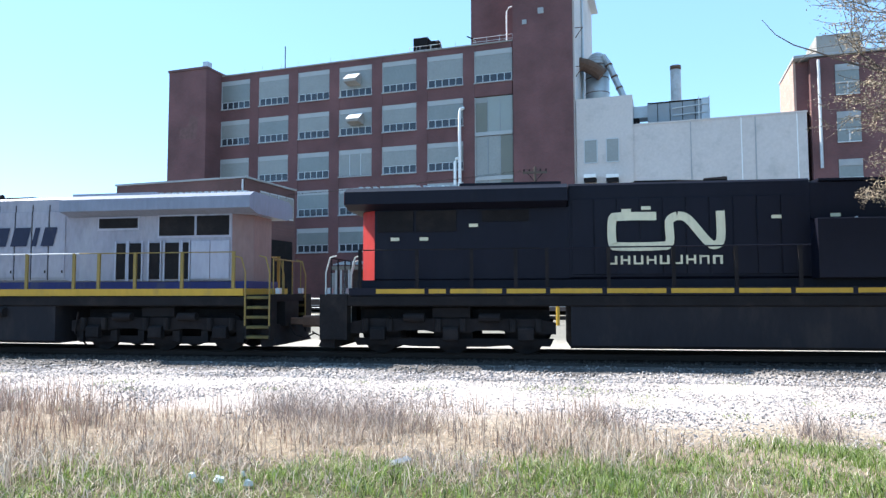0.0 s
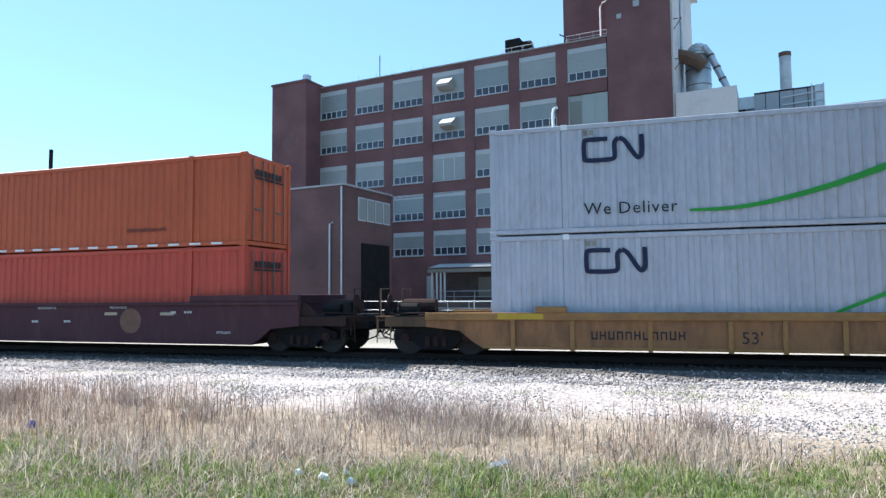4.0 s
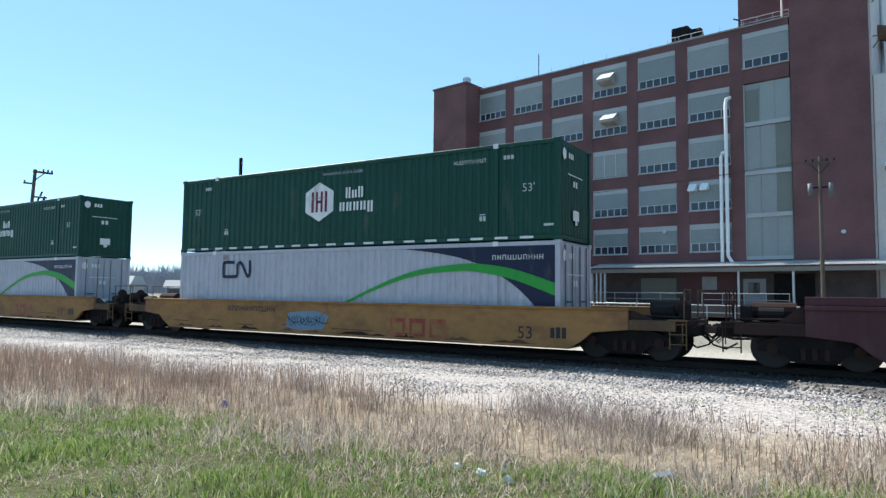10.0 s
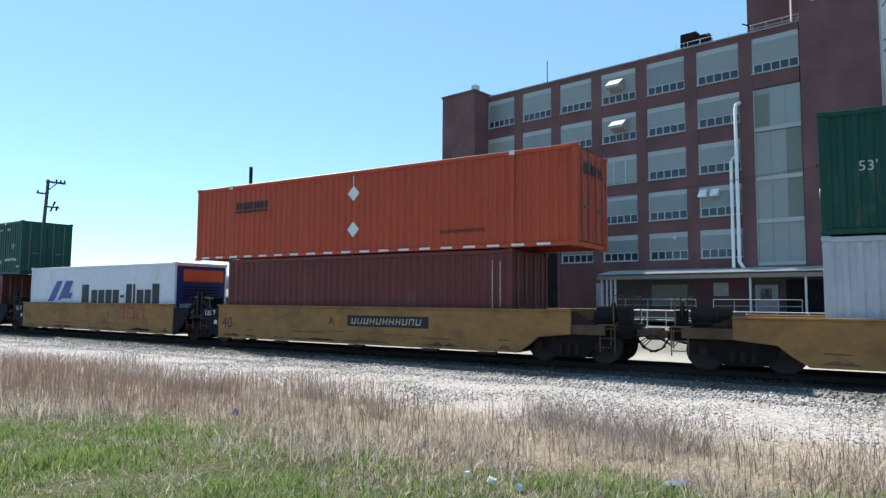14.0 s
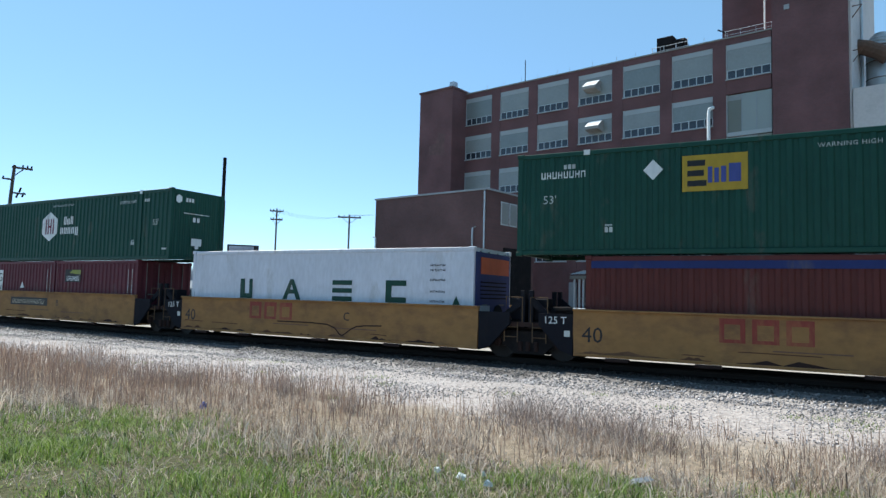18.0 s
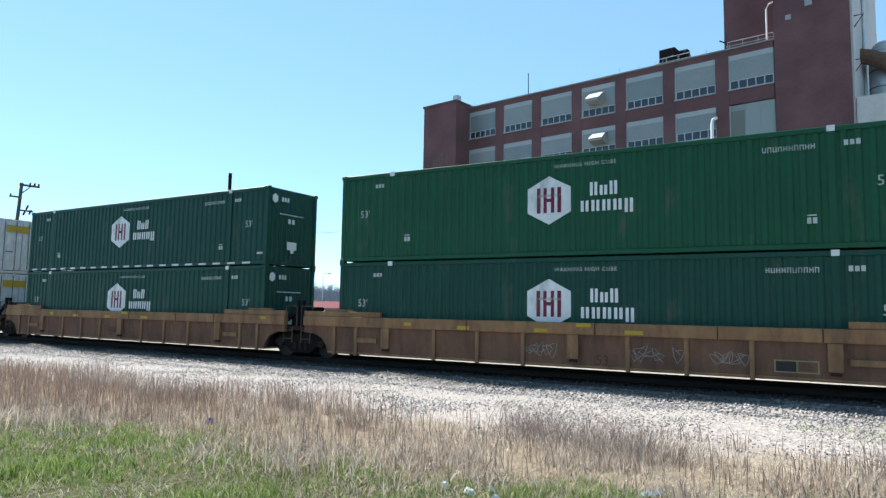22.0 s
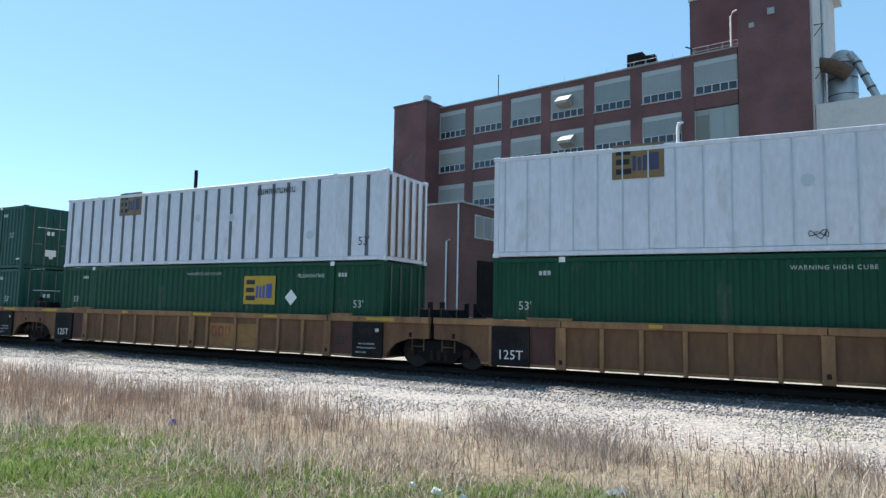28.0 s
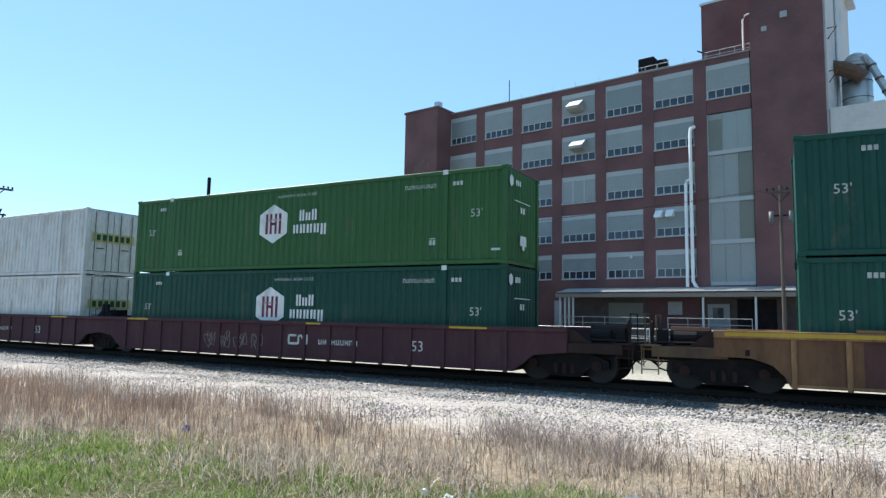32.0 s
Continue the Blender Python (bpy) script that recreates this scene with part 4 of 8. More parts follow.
def swoosh_livery(c, h, slogan=False, seed=5):
    """White box with a navy corner, a green ribbon and a dark ribbon emblem."""
    emblem_ribbon(c, -5.64, h - 1.05, 1.56, 0.66, "navy", stroke=0.18)
    nav = [(2.26, h - 0.08), (4.16, h - 0.31), (5.45, h - 0.62), (6.4, h - 1.08), (7.15, h - 1.66), (7.72, h - 2.33), (8.02, h - 2.76)]
    pts = smooth_curve(nav, 4)
    me = Mesh()
    me.v = [(x, NEAR, z) for x, z in pts] + [(x, NEAR, h - 0.07) for x, z in pts]
    n = len(pts)
    me.f = [(i, i + 1, n + i + 1, n + i) for i in range(n - 1)]
    part("painted_corner", me, "navy", c, "navy painted corner")
    if slogan:
        sw = [(-3.04, 0.50), (-1.69, 0.55), (0.0, 0.92), (1.62, 1.46), (3.22, 1.97), (4.3, 2.18), (5.55, 2.21), (6.6, 2.03), (8.03, 1.52)]
        words("We Deliver", "mark_black", c, -4.47, NEAR, 0.62, 0.32, spacing=1.1)
    else:
        sw = [(0.1, 0.85), (1.65, 1.48), (3.22, 1.97), (4.76, 2.14), (5.55, 2.13), (6.7, 1.93), (8.05, 1.48)]
    band(smooth_curve(sw, 5), (0.07, 0.34), "grass_green", c, NEAR - 0.004, "green ribbon")
    bars("mark_dim", c, 6.0, NEAR - 0.003, h - 0.54, 1.65, 0.15, 10, "", seed)
    bars("mark_faint", c, -5.6, NEAR, h - 0.33, 0.3, 0.14, 2, "", seed)
    d = [(4.86, h - 1.42), (5.1, h - 1.16), (4.86, h - 0.9), (4.62, h - 1.16)]
    if slogan:
        patch(d, "mark_white", c, label="white hazard diamond", y=NEAR - 0.005)
    end_marks(c, 8.1, h)


def bar_livery(c, h, x0, diamonds=(), seed=3, tape=True):
    """Orange box with a block of dark name bars."""
    z = h - 0.98
    m = Mesh()
    for k in range(9):
        a = x0 + k * 0.195
        m.poly([(a, NEAR, z), (a + 0.15, NEAR, z), (a + 0.17, NEAR, z + 0.26), (a + 0.02, NEAR, z + 0.26)])
    m.poly([(x0 - 0.02, NEAR, z - 0.14), (x0 + 1.72, NEAR, z - 0.14), (x0 + 1.72, NEAR, z - 0.06), (x0 - 0.02, NEAR, z - 0.06)])
    split_bars(m, "mark_black", c, "black bar in place of a name")
    for zz in diamonds:
        patch([(0.1, zz - 0.27), (0.36, zz), (0.1, zz + 0.27), (-0.16, zz)], "mark_white", c, label="white hazard diamond")
    if diamonds:
        patch([(0.07, h - 0.52), (0.11, h - 0.52), (0.11, h - 0.2), (0.07, h - 0.2)], "mark_white", c)
    bars("mark_black", c, 3.6, NEAR, 0.55, 1.6, 0.12, 12, "small black code, unreadable", seed)
    m = Mesh()
    for k in range(7):
        m.poly([(8.112, -0.75 + k * 0.22, h - 0.66), (8.112, -0.6 + k * 0.22, h - 0.66), (8.112, -0.6 + k * 0.22, h - 0.45), (8.112, -0.75 + k * 0.22, h - 0.45)])
    m.poly([(8.113, -0.8, h - 0.76), (8.113, 0.8, h - 0.76), (8.113, 0.8, h - 0.70), (8.113, -0.8, h - 0.70)])
    split_bars(m, "mark_black", c, "black bar on the end doors")
    if tape:
        dashes(c)


def yellow_plate(c, x, z, w, h, ground="mark_yellow"):
    """A yellow plate with dark and blue blocks in place of a name."""
    patch([(x, z), (x + w, z), (x + w, z + h), (x, z + h)], ground, c, label="plate with blocks in place of a name")
    y = NEAR - 0.004
    ink = {"mark_white": "mark_black", "plate_mustard": "ink_dull", "plate_faded": "ink_dull"}.get(ground, "name_blue")
    for a, b, z0, z1, m in ((0.08, 0.36, 0.70, 0.86, "mark_black"), (0.08, 0.34, 0.42, 0.58, "mark_black"), (0.08, 0.38, 0.14, 0.30, "mark_black"),
                            (0.40, 0.47, 0.22, 0.66, ink), (0.50, 0.57, 0.22, 0.62, ink), (0.60, 0.68, 0.22, 0.66, ink), (0.72, 0.90, 0.22, 0.72, ink)):
        patch([(x + a * w, z + z0 * h), (x + b * w, z + z0 * h), (x + b * w, z + z1 * h), (x + a * w, z + z1 * h)], m, c, y=y)


paint("name_blue", (0.06, 0.075, 0.25), amt=0.1)
paint("ink_dull", (0.05, 0.055, 0.11), amt=0.3)
paint("dark_green", (0.012, 0.05, 0.035), amt=0.05)
paint("rib_grey", (0.10, 0.11, 0.13), amt=0.1)
paint("container_blue", (0.014, 0.025, 0.11))
paint("scuff", (0.26, 0.2, 0.15), amt=0.5)
paint("box_cream", (0.55, 0.54, 0.53), dirt=(0.30, 0.24, 0.18), amt=0.4, var=0.2)


def posted_container(label, s, z, rib, ribw, seed):
    """A plate-sided white box with upright posts along its side."""
    c = container(label, s, z, L53, HC, "plate_white", pitch=16.0, depth=0.001, doors=False)
    bar = cached(("sidepost", rib, ribw), lambda: Mesh().box(-ribw / 2, ribw / 2, -1.30, -1.275, 0.16, HC - 0.15).data("side_post", rib))
    n = 24
    for i in range(n):
        x = -7.78 + 0.66 * i
        if abs(abs(x) - 6.1) > 0.14:
            part("side_post", bar, rib, c, at=pose(x, 0, 0))
    for k in range(6):
        part("end_post", Mesh().box(8.1, 8.115, -1.1 + k * 0.42, -1.0 + k * 0.42, 0.16, HC - 0.15), "rust", c, "rust-streaked post on the end wall")
    yellow_plate(c, -4.75, HC - 0.98 + 0.1, 1.33, 0.92, "plate_mustard")
    bars("mark_black", c, 2.7, NEAR - 0.012, HC - 0.5, 1.75, 0.2, 10, "black painted code, unreadable", seed)
    words("53'", "mark_black", c, 7.3, NEAR - 0.012, 0.62, 0.28)
    for x, zz in ((-0.2, 1.72), (1.5, 1.66), (5.1, 0.9)):
        patch([(x + 0.15 * math.sin(k * math.pi / 4), zz + 0.15 * math.cos(k * math.pi / 4)) for k in range(8)], "galv", c, label="faded round sticker", y=NEAR - 0.012)
    return c


def machinery_end(c):
    """The cooling unit set into the end of a refrigerated box."""
    e = part("cooling_unit", Mesh().box(6.10, 6.125, -1.2, 1.2, 0.3, 2.75), "container_blue", c, "dark blue machinery end")
    part("cover_plate", Mesh().box(6.126, 6.14, -0.9, 1.1, 2.1, 2.6, c=0.01), "container_orange", e, "orange cover plate")
    for k in range(5):
        part("grille_slat", Mesh().box(6.126, 6.15, -0.9, 0.9, 1.35 + 0.12 * k, 1.39 + 0.12 * k), "black", e)
    part("fan_ring", Mesh().tube([(6.126, 0.3, 0.85), (6.16, 0.3, 0.85)], 0.32, 14), "black", e)
    part("control_box", Mesh().box(6.126, 6.2, -1.05, -0.4, 0.5, 1.15, c=0.02), "frame_grey", e)


FLOOR = 0.32
HC, STD = 2.9, 2.59
L53, L40, L20 = 16.2, 12.19, 6.06


def bogie(parent, x, wheel=0.47, base=1.78):
    """A freight bogie: side frames, springs, axles, brakes and four wheels."""
    prof = [(x - 1.2, 0.40), (x - 1.2, 0.60), (x - 0.62, 0.80), (x + 0.62, 0.80), (x + 1.2, 0.60), (x + 1.2, 0.40), (x + 0.68, 0.38), (x + 0.42, 0.16), (x - 0.42, 0.16), (x - 0.68, 0.38)]
    b = part("bogie_frame", Mesh().box(x - 0.25, x + 0.25, -1.0, 1.0, 0.35, 0.66).side(prof, -1.12, -0.95).side(prof, 0.95, 1.12), "black", parent)
    part("bolster", Mesh().box(x - 0.42, x + 0.42, -0.94, 0.94, 0.66, 0.925, c=0.04), "black", b)
    wm = cached(("wheel", wheel), lambda: Mesh().tube([(0, -0.07, 0), (0, -0.05, 0), (0, 0.04, 0)], wheel, 24).tube([(0, -0.1, 0), (0, 0.05, 0)], 0.16, 12).tube([(0, 0.03, 0), (0, 0.06, 0)], wheel + 0.025, 24).data("wheel", "wheel_steel"))
    spring = cached("spring", lambda: Mesh().tube([(0, -1.14, 0.24), (0, -1.14, 0.5)], 0.07, 8).data("spring", "end_rust"))
    cap = cached("bearing", lambda: Mesh().tube([(0, -1.19, 0), (0, -1.1, 0)], 0.13, 12).tube([(0, -1.21, 0), (0, -1.19, 0)], 0.07, 8).data("bearing", "end_rust"))
    for dx in (-base / 2, base / 2):
        part("axle", Mesh().tube([(x + dx, -0.8, wheel), (x + dx, 0.8, wheel)], 0.08, 8), "black", b)
        part("wheel", wm, "black", b, at=pose(x + dx, -0.76, wheel))
        part("wheel", wm, "black", b, at=pose(x + dx, 0.76, wheel, 0, 0, 180))
        part("bearing_cap", cap, "black", b, at=pose(x + dx, 0, wheel))
        part("bearing_cap", cap, "black", b, at=pose(x + dx, 0, wheel, 0, 0, 180))
        part("brake_beam", Mesh().box(x + dx * 0.42 - 0.06, x + dx * 0.42 + 0.06, -0.8, 0.8, 0.3, 0.42), "black", b)
    for y in (-0.72, 0.62):
        part("brake_rigging", Mesh().box(x - 0.62, x + 0.62, y, y + 0.1, 0.14, 0.3, c=0.02), "black", b)
    for dx in (-0.24, 0, 0.24):
        part("spring", spring, "black", b, at=pose(x + dx, 0, 0))
        part("spring", spring, "black", b, at=pose(x + dx, 0, 0, 0, 0, 180))
    return b


M["wheel_steel"] = mat("dark wheel steel", (0.016, 0.014, 0.013), 0.6, 0.3, var=0.3)


def coupler(parent, x, sx):
    part("coupler", Mesh().box(min(x, x + sx * 0.7), max(x, x + sx * 0.7), -0.1, 0.1, 0.72, 0.92, c=0.03).box(min(x + sx * 0.55, x + sx * 0.85), max(x + sx * 0.55, x + sx * 0.85), -0.18, 0.18, 0.66, 0.98, c=0.05), "rust", parent)
    part("air_hose", Mesh().tube([(x + sx * 0.2, -0.35, 0.75), (x + sx * 0.4, -0.38, 0.45), (x + sx * 0.7, -0.3, 0.35), (x + sx * 0.95, -0.2, 0.5)], 0.025, 6), "black", parent)


def ladder(parent, x, y, z0, z1, w, material, n=4):
    me = Mesh()
    me.tube([(x - w / 2, y, z0), (x - w / 2, y, z1)], 0.018).tube([(x + w / 2, y, z0), (x + w / 2, y, z1)], 0.018)
    for i in range(n):
        z = z0 + (i + 0.5) * (z1 - z0) / n
        me.tube([(x - w / 2, y, z), (x + w / 2, y, z)], 0.014, 5)
    return part("ladder", me, material, parent)




paint("end_brown", (0.10, 0.062, 0.035), 0.8, dirt=(0.04, 0.027, 0.02), amt=0.5)
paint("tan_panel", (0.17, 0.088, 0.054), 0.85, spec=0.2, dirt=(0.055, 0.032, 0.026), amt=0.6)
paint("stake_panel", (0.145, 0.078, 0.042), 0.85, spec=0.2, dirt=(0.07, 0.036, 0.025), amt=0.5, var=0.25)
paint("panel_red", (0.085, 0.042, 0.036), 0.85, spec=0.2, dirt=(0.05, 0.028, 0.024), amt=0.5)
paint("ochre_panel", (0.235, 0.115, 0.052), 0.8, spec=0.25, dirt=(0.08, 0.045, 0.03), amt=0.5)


def end_gear(w, sx, x0, x1, top, dull):
    """Brake gear, braces and rails crowded on an end platform."""
    def bx(a, b):
        return min(sx * a, sx * b), max(sx * a, sx * b)
    for y in (-1.36, 1.28):
        part("end_brace", Mesh().side([(sx * (x0 - 0.02), 1.052), (sx * (x0 - 0.02), min(top - 0.06, 1.5)), (sx * (x0 + 0.12), min(top - 0.06, 1.5)), (sx * (x0 + 0.62), 1.052)], y, y + 0.08), "end_rust", w)
    mid = x0 + 0.45
    part("brake_cylinder", Mesh().tube([(sx * mid, -0.75, 1.26), (sx * (mid + 0.55), -0.75, 1.26)], 0.17, 12), "black", w)
    part("air_reservoir", Mesh().tube([(sx * (x0 + 0.2), 0.2, 1.33), (sx * (x0 + 1.2), 0.2, 1.33)], 0.22, 12), "end_rust", w)
    part("control_valve", Mesh().box(*bx(mid + 0.7, mid + 0.95), -0.95, -0.6, 1.09, 1.48, c=0.03), "black", w)
    part("pull_rod", Mesh().tube([(sx * (x0 + 0.1), -1.0, 1.16), (sx * (x1 - 0.3), -1.0, 1.14)], 0.03), "end_rust", w)
    part("step_board", Mesh().box(*bx(x1 - 0.5, x1 - 0.02), -1.48, -1.2, 1.055, 1.09), dull, w)
    part("uncoupling_lever", Mesh().tube([(sx * (x1 + 0.05), -1.35, 0.9), (sx * (x1 + 0.06), -0.6, 0.9), (sx * (x1 + 0.25), -0.2, 0.98)], 0.018), "end_rust", w)
    part("air_pipe", Mesh().tube([(sx * (x0 - 0.3), -0.45, 0.7), (sx * (x1 - 0.2), -0.42, 0.62), (sx * (x1 + 0.2), -0.4, 0.72)], 0.03), "black", w)
    part("draft_sill", Mesh().box(*bx(x0, x1 + 0.15), -0.9, 0.9, 0.7, 0.925), "black", w)
    for k in range(3):
        part("cable", Mesh().tube([(sx * (x1 - 0.1), 0.3 - 0.3 * k, 0.85), (sx * (x1 + 0.25), 0.3 - 0.3 * k, 0.45 + 0.06 * k), (sx * (x1 + 0.6), 0.25 - 0.3 * k, 0.8)], 0.016, 5), "black", w)


def well_car(label, s, colour, half, top, chord, ribs, left, right, raise_end=0.0, panel=None, art_l=False, art_r=False, patches=True, group="", sill=None):
    """A well wagon unit centred on s. half: half the well's length at the bottom; left, right: reach of the ends; art_l, art_r: the end rests on a shared bogie."""
    w = thing("well_wagon", label, "freight wagon", group)
    dull = "end_rust" if colour == "well_brown" else "end_ochre"
    for sy in (-1, 1):
        y0, y1 = (-1.5, -1.40) if sy < 0 else (1.40, 1.5)
        el = sill if sill and art_l else min(half + 1.6, left)
        er = sill if sill and art_r else min(half + 1.6, right)
        sl, sr = min(1.35, el - half) / 1.35, min(1.35, er - half) / 1.35
        prof = [(-half, 0.235), (half, 0.235), (half + 0.35 * sr, 0.45), (half + 0.65 * sr, 0.7), (er, 0.8), (er, top - chord), (-el, top - chord), (-el, 0.8), (-half - 0.65 * sl, 0.7), (-half - 0.35 * sl, 0.45)]
        if colour == "well_tan":
            prof = [(-half, 0.235), (half, 0.235), (half + 0.1 * sr, 0.45), (half + 0.35 * sr, 0.7), (half + 0.8 * sr, 0.85), (er, 0.87), (er, top - chord), (-el, top - chord), (-el, 0.87), (-half - 0.8 * sl, 0.85), (-half - 0.35 * sl, 0.7), (-half - 0.1 * sl, 0.45)]
        # panels set back between stakes are darkened to paint in their recess shade
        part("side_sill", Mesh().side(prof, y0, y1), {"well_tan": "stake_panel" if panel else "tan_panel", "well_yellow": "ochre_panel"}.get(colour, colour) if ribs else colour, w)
        part("top_chord", Mesh().box(-el, er, y0 - 0.07 if sy < 0 else y0 - 0.02, y1 + 0.02 if sy < 0 else y1 + 0.07, top - chord + 0.001, top, c=0.012), colour, w)
        part("bottom_rail", Mesh().box(-half, half, y0 - 0.03 if sy < 0 else y0, y1 if sy < 0 else y1 + 0.03, 0.232, 0.30, c=0.012), colour, w)
        if raise_end:
            for a, b in ((-el, -6.3), (6.3, er)):
                part("raised_end", Mesh().box(a, b, y0 - 0.02 if sy < 0 else y0, y1 if sy < 0 else y1 + 0.02, top + 0.001, top + raise_end, c=0.012), colour, w)
    part("floor", Mesh().box(-half, half, -1.39, 1.39, 0.23, 0.32), colour, w)
    rib = cached(("rib", colour, top), lambda: Mesh().box(-0.055, 0.055, -1.565, -1.502, 0.2, top - chord).data("stake", colour))
    for x in ribs:
        part("stake", rib, colour, w, at=pose(x, 0, 0))
        part("stake", rib, colour, w, at=pose(x, 0, 0, 0, 0, 180))
    for sx, reach, art in ((-1, left, art_l), (1, right, art_r)):
        a, b = half + 0.2, reach
        lo, hi = min(sx * a, sx * b), max(sx * a, sx * b)
        e = part("end_platform", Mesh().box(lo, hi, -1.38, 1.38, 0.93, 1.05), "end_rust", w)
        if not art:
            part("platform_sill", Mesh().box(min(sx * (half + 1.3), sx * (b - 0.3)), max(sx * (half + 1.3), sx * (b - 0.3)), -1.46, -1.385, 0.8, 1.06), "end_brown" if colour != "well_brown" else "end_rust", w)
        part("walkway", Mesh().box(lo + 0.15, hi - 0.15, -1.1, 1.1, 1.051, 1.085), "black", e)
        part("centre_sill", Mesh().box(lo - 0.1, hi + 0.1, -0.32, 0.32, 0.66, 0.93), "black", w)
        part("bulkhead", Mesh().box(min(sx * (half + 0.02), sx * (half + 0.12)), max(sx * (half + 0.02), sx * (half + 0.12)), -1.38, 1.38, 0.3, 1.05), "black", w)
        x = sx * (reach - 0.12)
        if not art:
            part("handrail", Mesh().tube([(x, -1.3, 1.05), (x, -1.3, 1.85), (x, -0.5, 1.85), (x, -0.5, 1.05)], 0.02), dull, w)
            part("handrail", Mesh().tube([(x, 1.3, 1.05), (x, 1.3, 1.85), (x, 0.5, 1.85), (x, 0.5, 1.05)], 0.02), dull, w)
            ladder(w, sx * (reach - 0.25), -1.42, 0.35, 1.1, 0.4, dull, 3)
            part("brake_wheel", Mesh().tube([(x - sx * 0.1, -0.9, 1.5), (x - sx * 0.14, -0.9, 1.5)], 0.2, 14).tube([(x - sx * 0.12, -0.9, 1.05), (x - sx * 0.12, -0.9, 1.5)], 0.03), "end_rust", w)
            part("grab_iron", Mesh().tube([(x, -1.45, 0.55), (x, -1.52, 0.55), (x, -1.52, 1.0), (x, -1.45, 1.0)], 0.014), dull, w)
            coupler(w, sx * reach, sx)
            bogie(w, sx * min(reach - 1.25, half + 1.42))
            end_gear(w, sx, er if sx > 0 else el, reach, top, dull)
        else:
            part("crossover_rail", Mesh().tube([(x, -1.3, 1.05), (x, -1.3, 1.75), (x - sx * 0.5, -1.3, 1.75), (x - sx * 0.5, -1.3, 1.05)], 0.02), dull, w)
            ladder(w, x - sx * 0.3, -1.4, 0.5, 1.05, 0.4, dull, 2)
            part("air_reservoir", Mesh().tube([(x - sx * 0.4, -0.9, 1.3), (x - sx * 0.4, 0.9, 1.3)], 0.2, 12).box(x - 0.25, x + 0.25, -0.4, 0.4, 1.05, 1.45), "black", w)
            part("cable", Mesh().tube([(x - sx * 0.1, -1.0, 1.2), (x + sx * 0.1, -1.1, 0.9), (x + sx * 0.3, -1.0, 1.15)], 0.02), "black", w)
            part("well_end_sheet", Mesh().box(min(sx * (half - 0.05), sx * (reach - 0.06)), max(sx * (half - 0.05), sx * (reach - 0.06)), -0.6, 0.6, 0.27, 0.65), "black", w)
            for y in (-1.3, 1.18):
                fr = part("end_post", Mesh().box(x - 0.06, x + 0.06, y, y + 0.12, 0.9, 1.95, c=0.01), "end_black", w)
                part("post_brace", Mesh().side([(x - sx * 0.06, 1.5), (x - sx * 0.06, 1.75), (x - sx * 0.75, 1.15), (x - sx * 0.75, 1.02)], y + 0.02, y + 0.1), "end_black", fr)
            part("valve_box", Mesh().box(min(x, x - sx * 0.42), max(x, x - sx * 0.42), -1.1, -0.62, 1.09, 1.72, c=0.03), "end_black", w)
            if sx < 0:
                bogie(w, sx * reach, base=1.83)
            if panel:
                pw = 1.1
                p0 = -7.47 if sx < 0 else 7.72
                part("end_plate", Mesh().box(p0 - pw / 2, p0 + pw / 2, -1.58, -1.503, 0.22, top - chord - 0.02), "black", w)
                if sx < 0:
                    words("125T", "mark_white", w, p0, -1.585, 0.52, 0.26)
                else:
                    for q, (xx, zz, wd, n) in enumerate(((-0.3, 0.62, 0.6, 9), (-0.36, 0.5, 0.7, 10), (-0.4, 0.36, 0.4, 6))):
                        bars("mark_dim", w, p0 + xx, -1.585, zz, wd, 0.05, n, "", 4 + q)
                    bars("mark_dim", w, p0 + 0.3, -1.585, 1.02, 0.14, 0.1, 2, "", 5)
    if patches:
        for a, b in ((-half + 0.4, -half + 1.6), (half - 1.9, half - 0.7), (1.1, 1.7)):
            part("reflector", Mesh().poly([(a, -1.576, top - chord + 0.03), (b, -1.576, top - chord + 0.03), (b, -1.576, top - 0.03), (a, -1.576, top - 0.03)]), "mark_yellow", w, "worn yellow reflective patch")
    MOVING.append((w, s, 0.0, 0))
    return w


def name_row(w, x, z, width, height, material, n, slant=0.0, y=-1.508, label="bars in place of a name"):
    """Hollow painted blocks where a name stands."""
    pitch, t = width / n, min(0.14, height * 0.27)
    for i in range(n):
        a, b = x + i * pitch, x + i * pitch + pitch * 0.8
        m = Mesh()
        for x0, x1, z0, z1 in ((a, b, z + height - t, z + height), (a, b, z, z + t * 0.6), (a, a + t * 0.8, z + t * 0.6, z + height - t), (b - t * 0.8, b, z + t * 0.6, z + height - t)):
            m.poly([(x0 + slant * (z0 - z), y, z0), (x1 + slant * (z0 - z), y, z0), (x1 + slant * (z1 - z), y, z1), (x0 + slant * (z1 - z), y, z1)])
        part("name_bar", m, material, w, label)


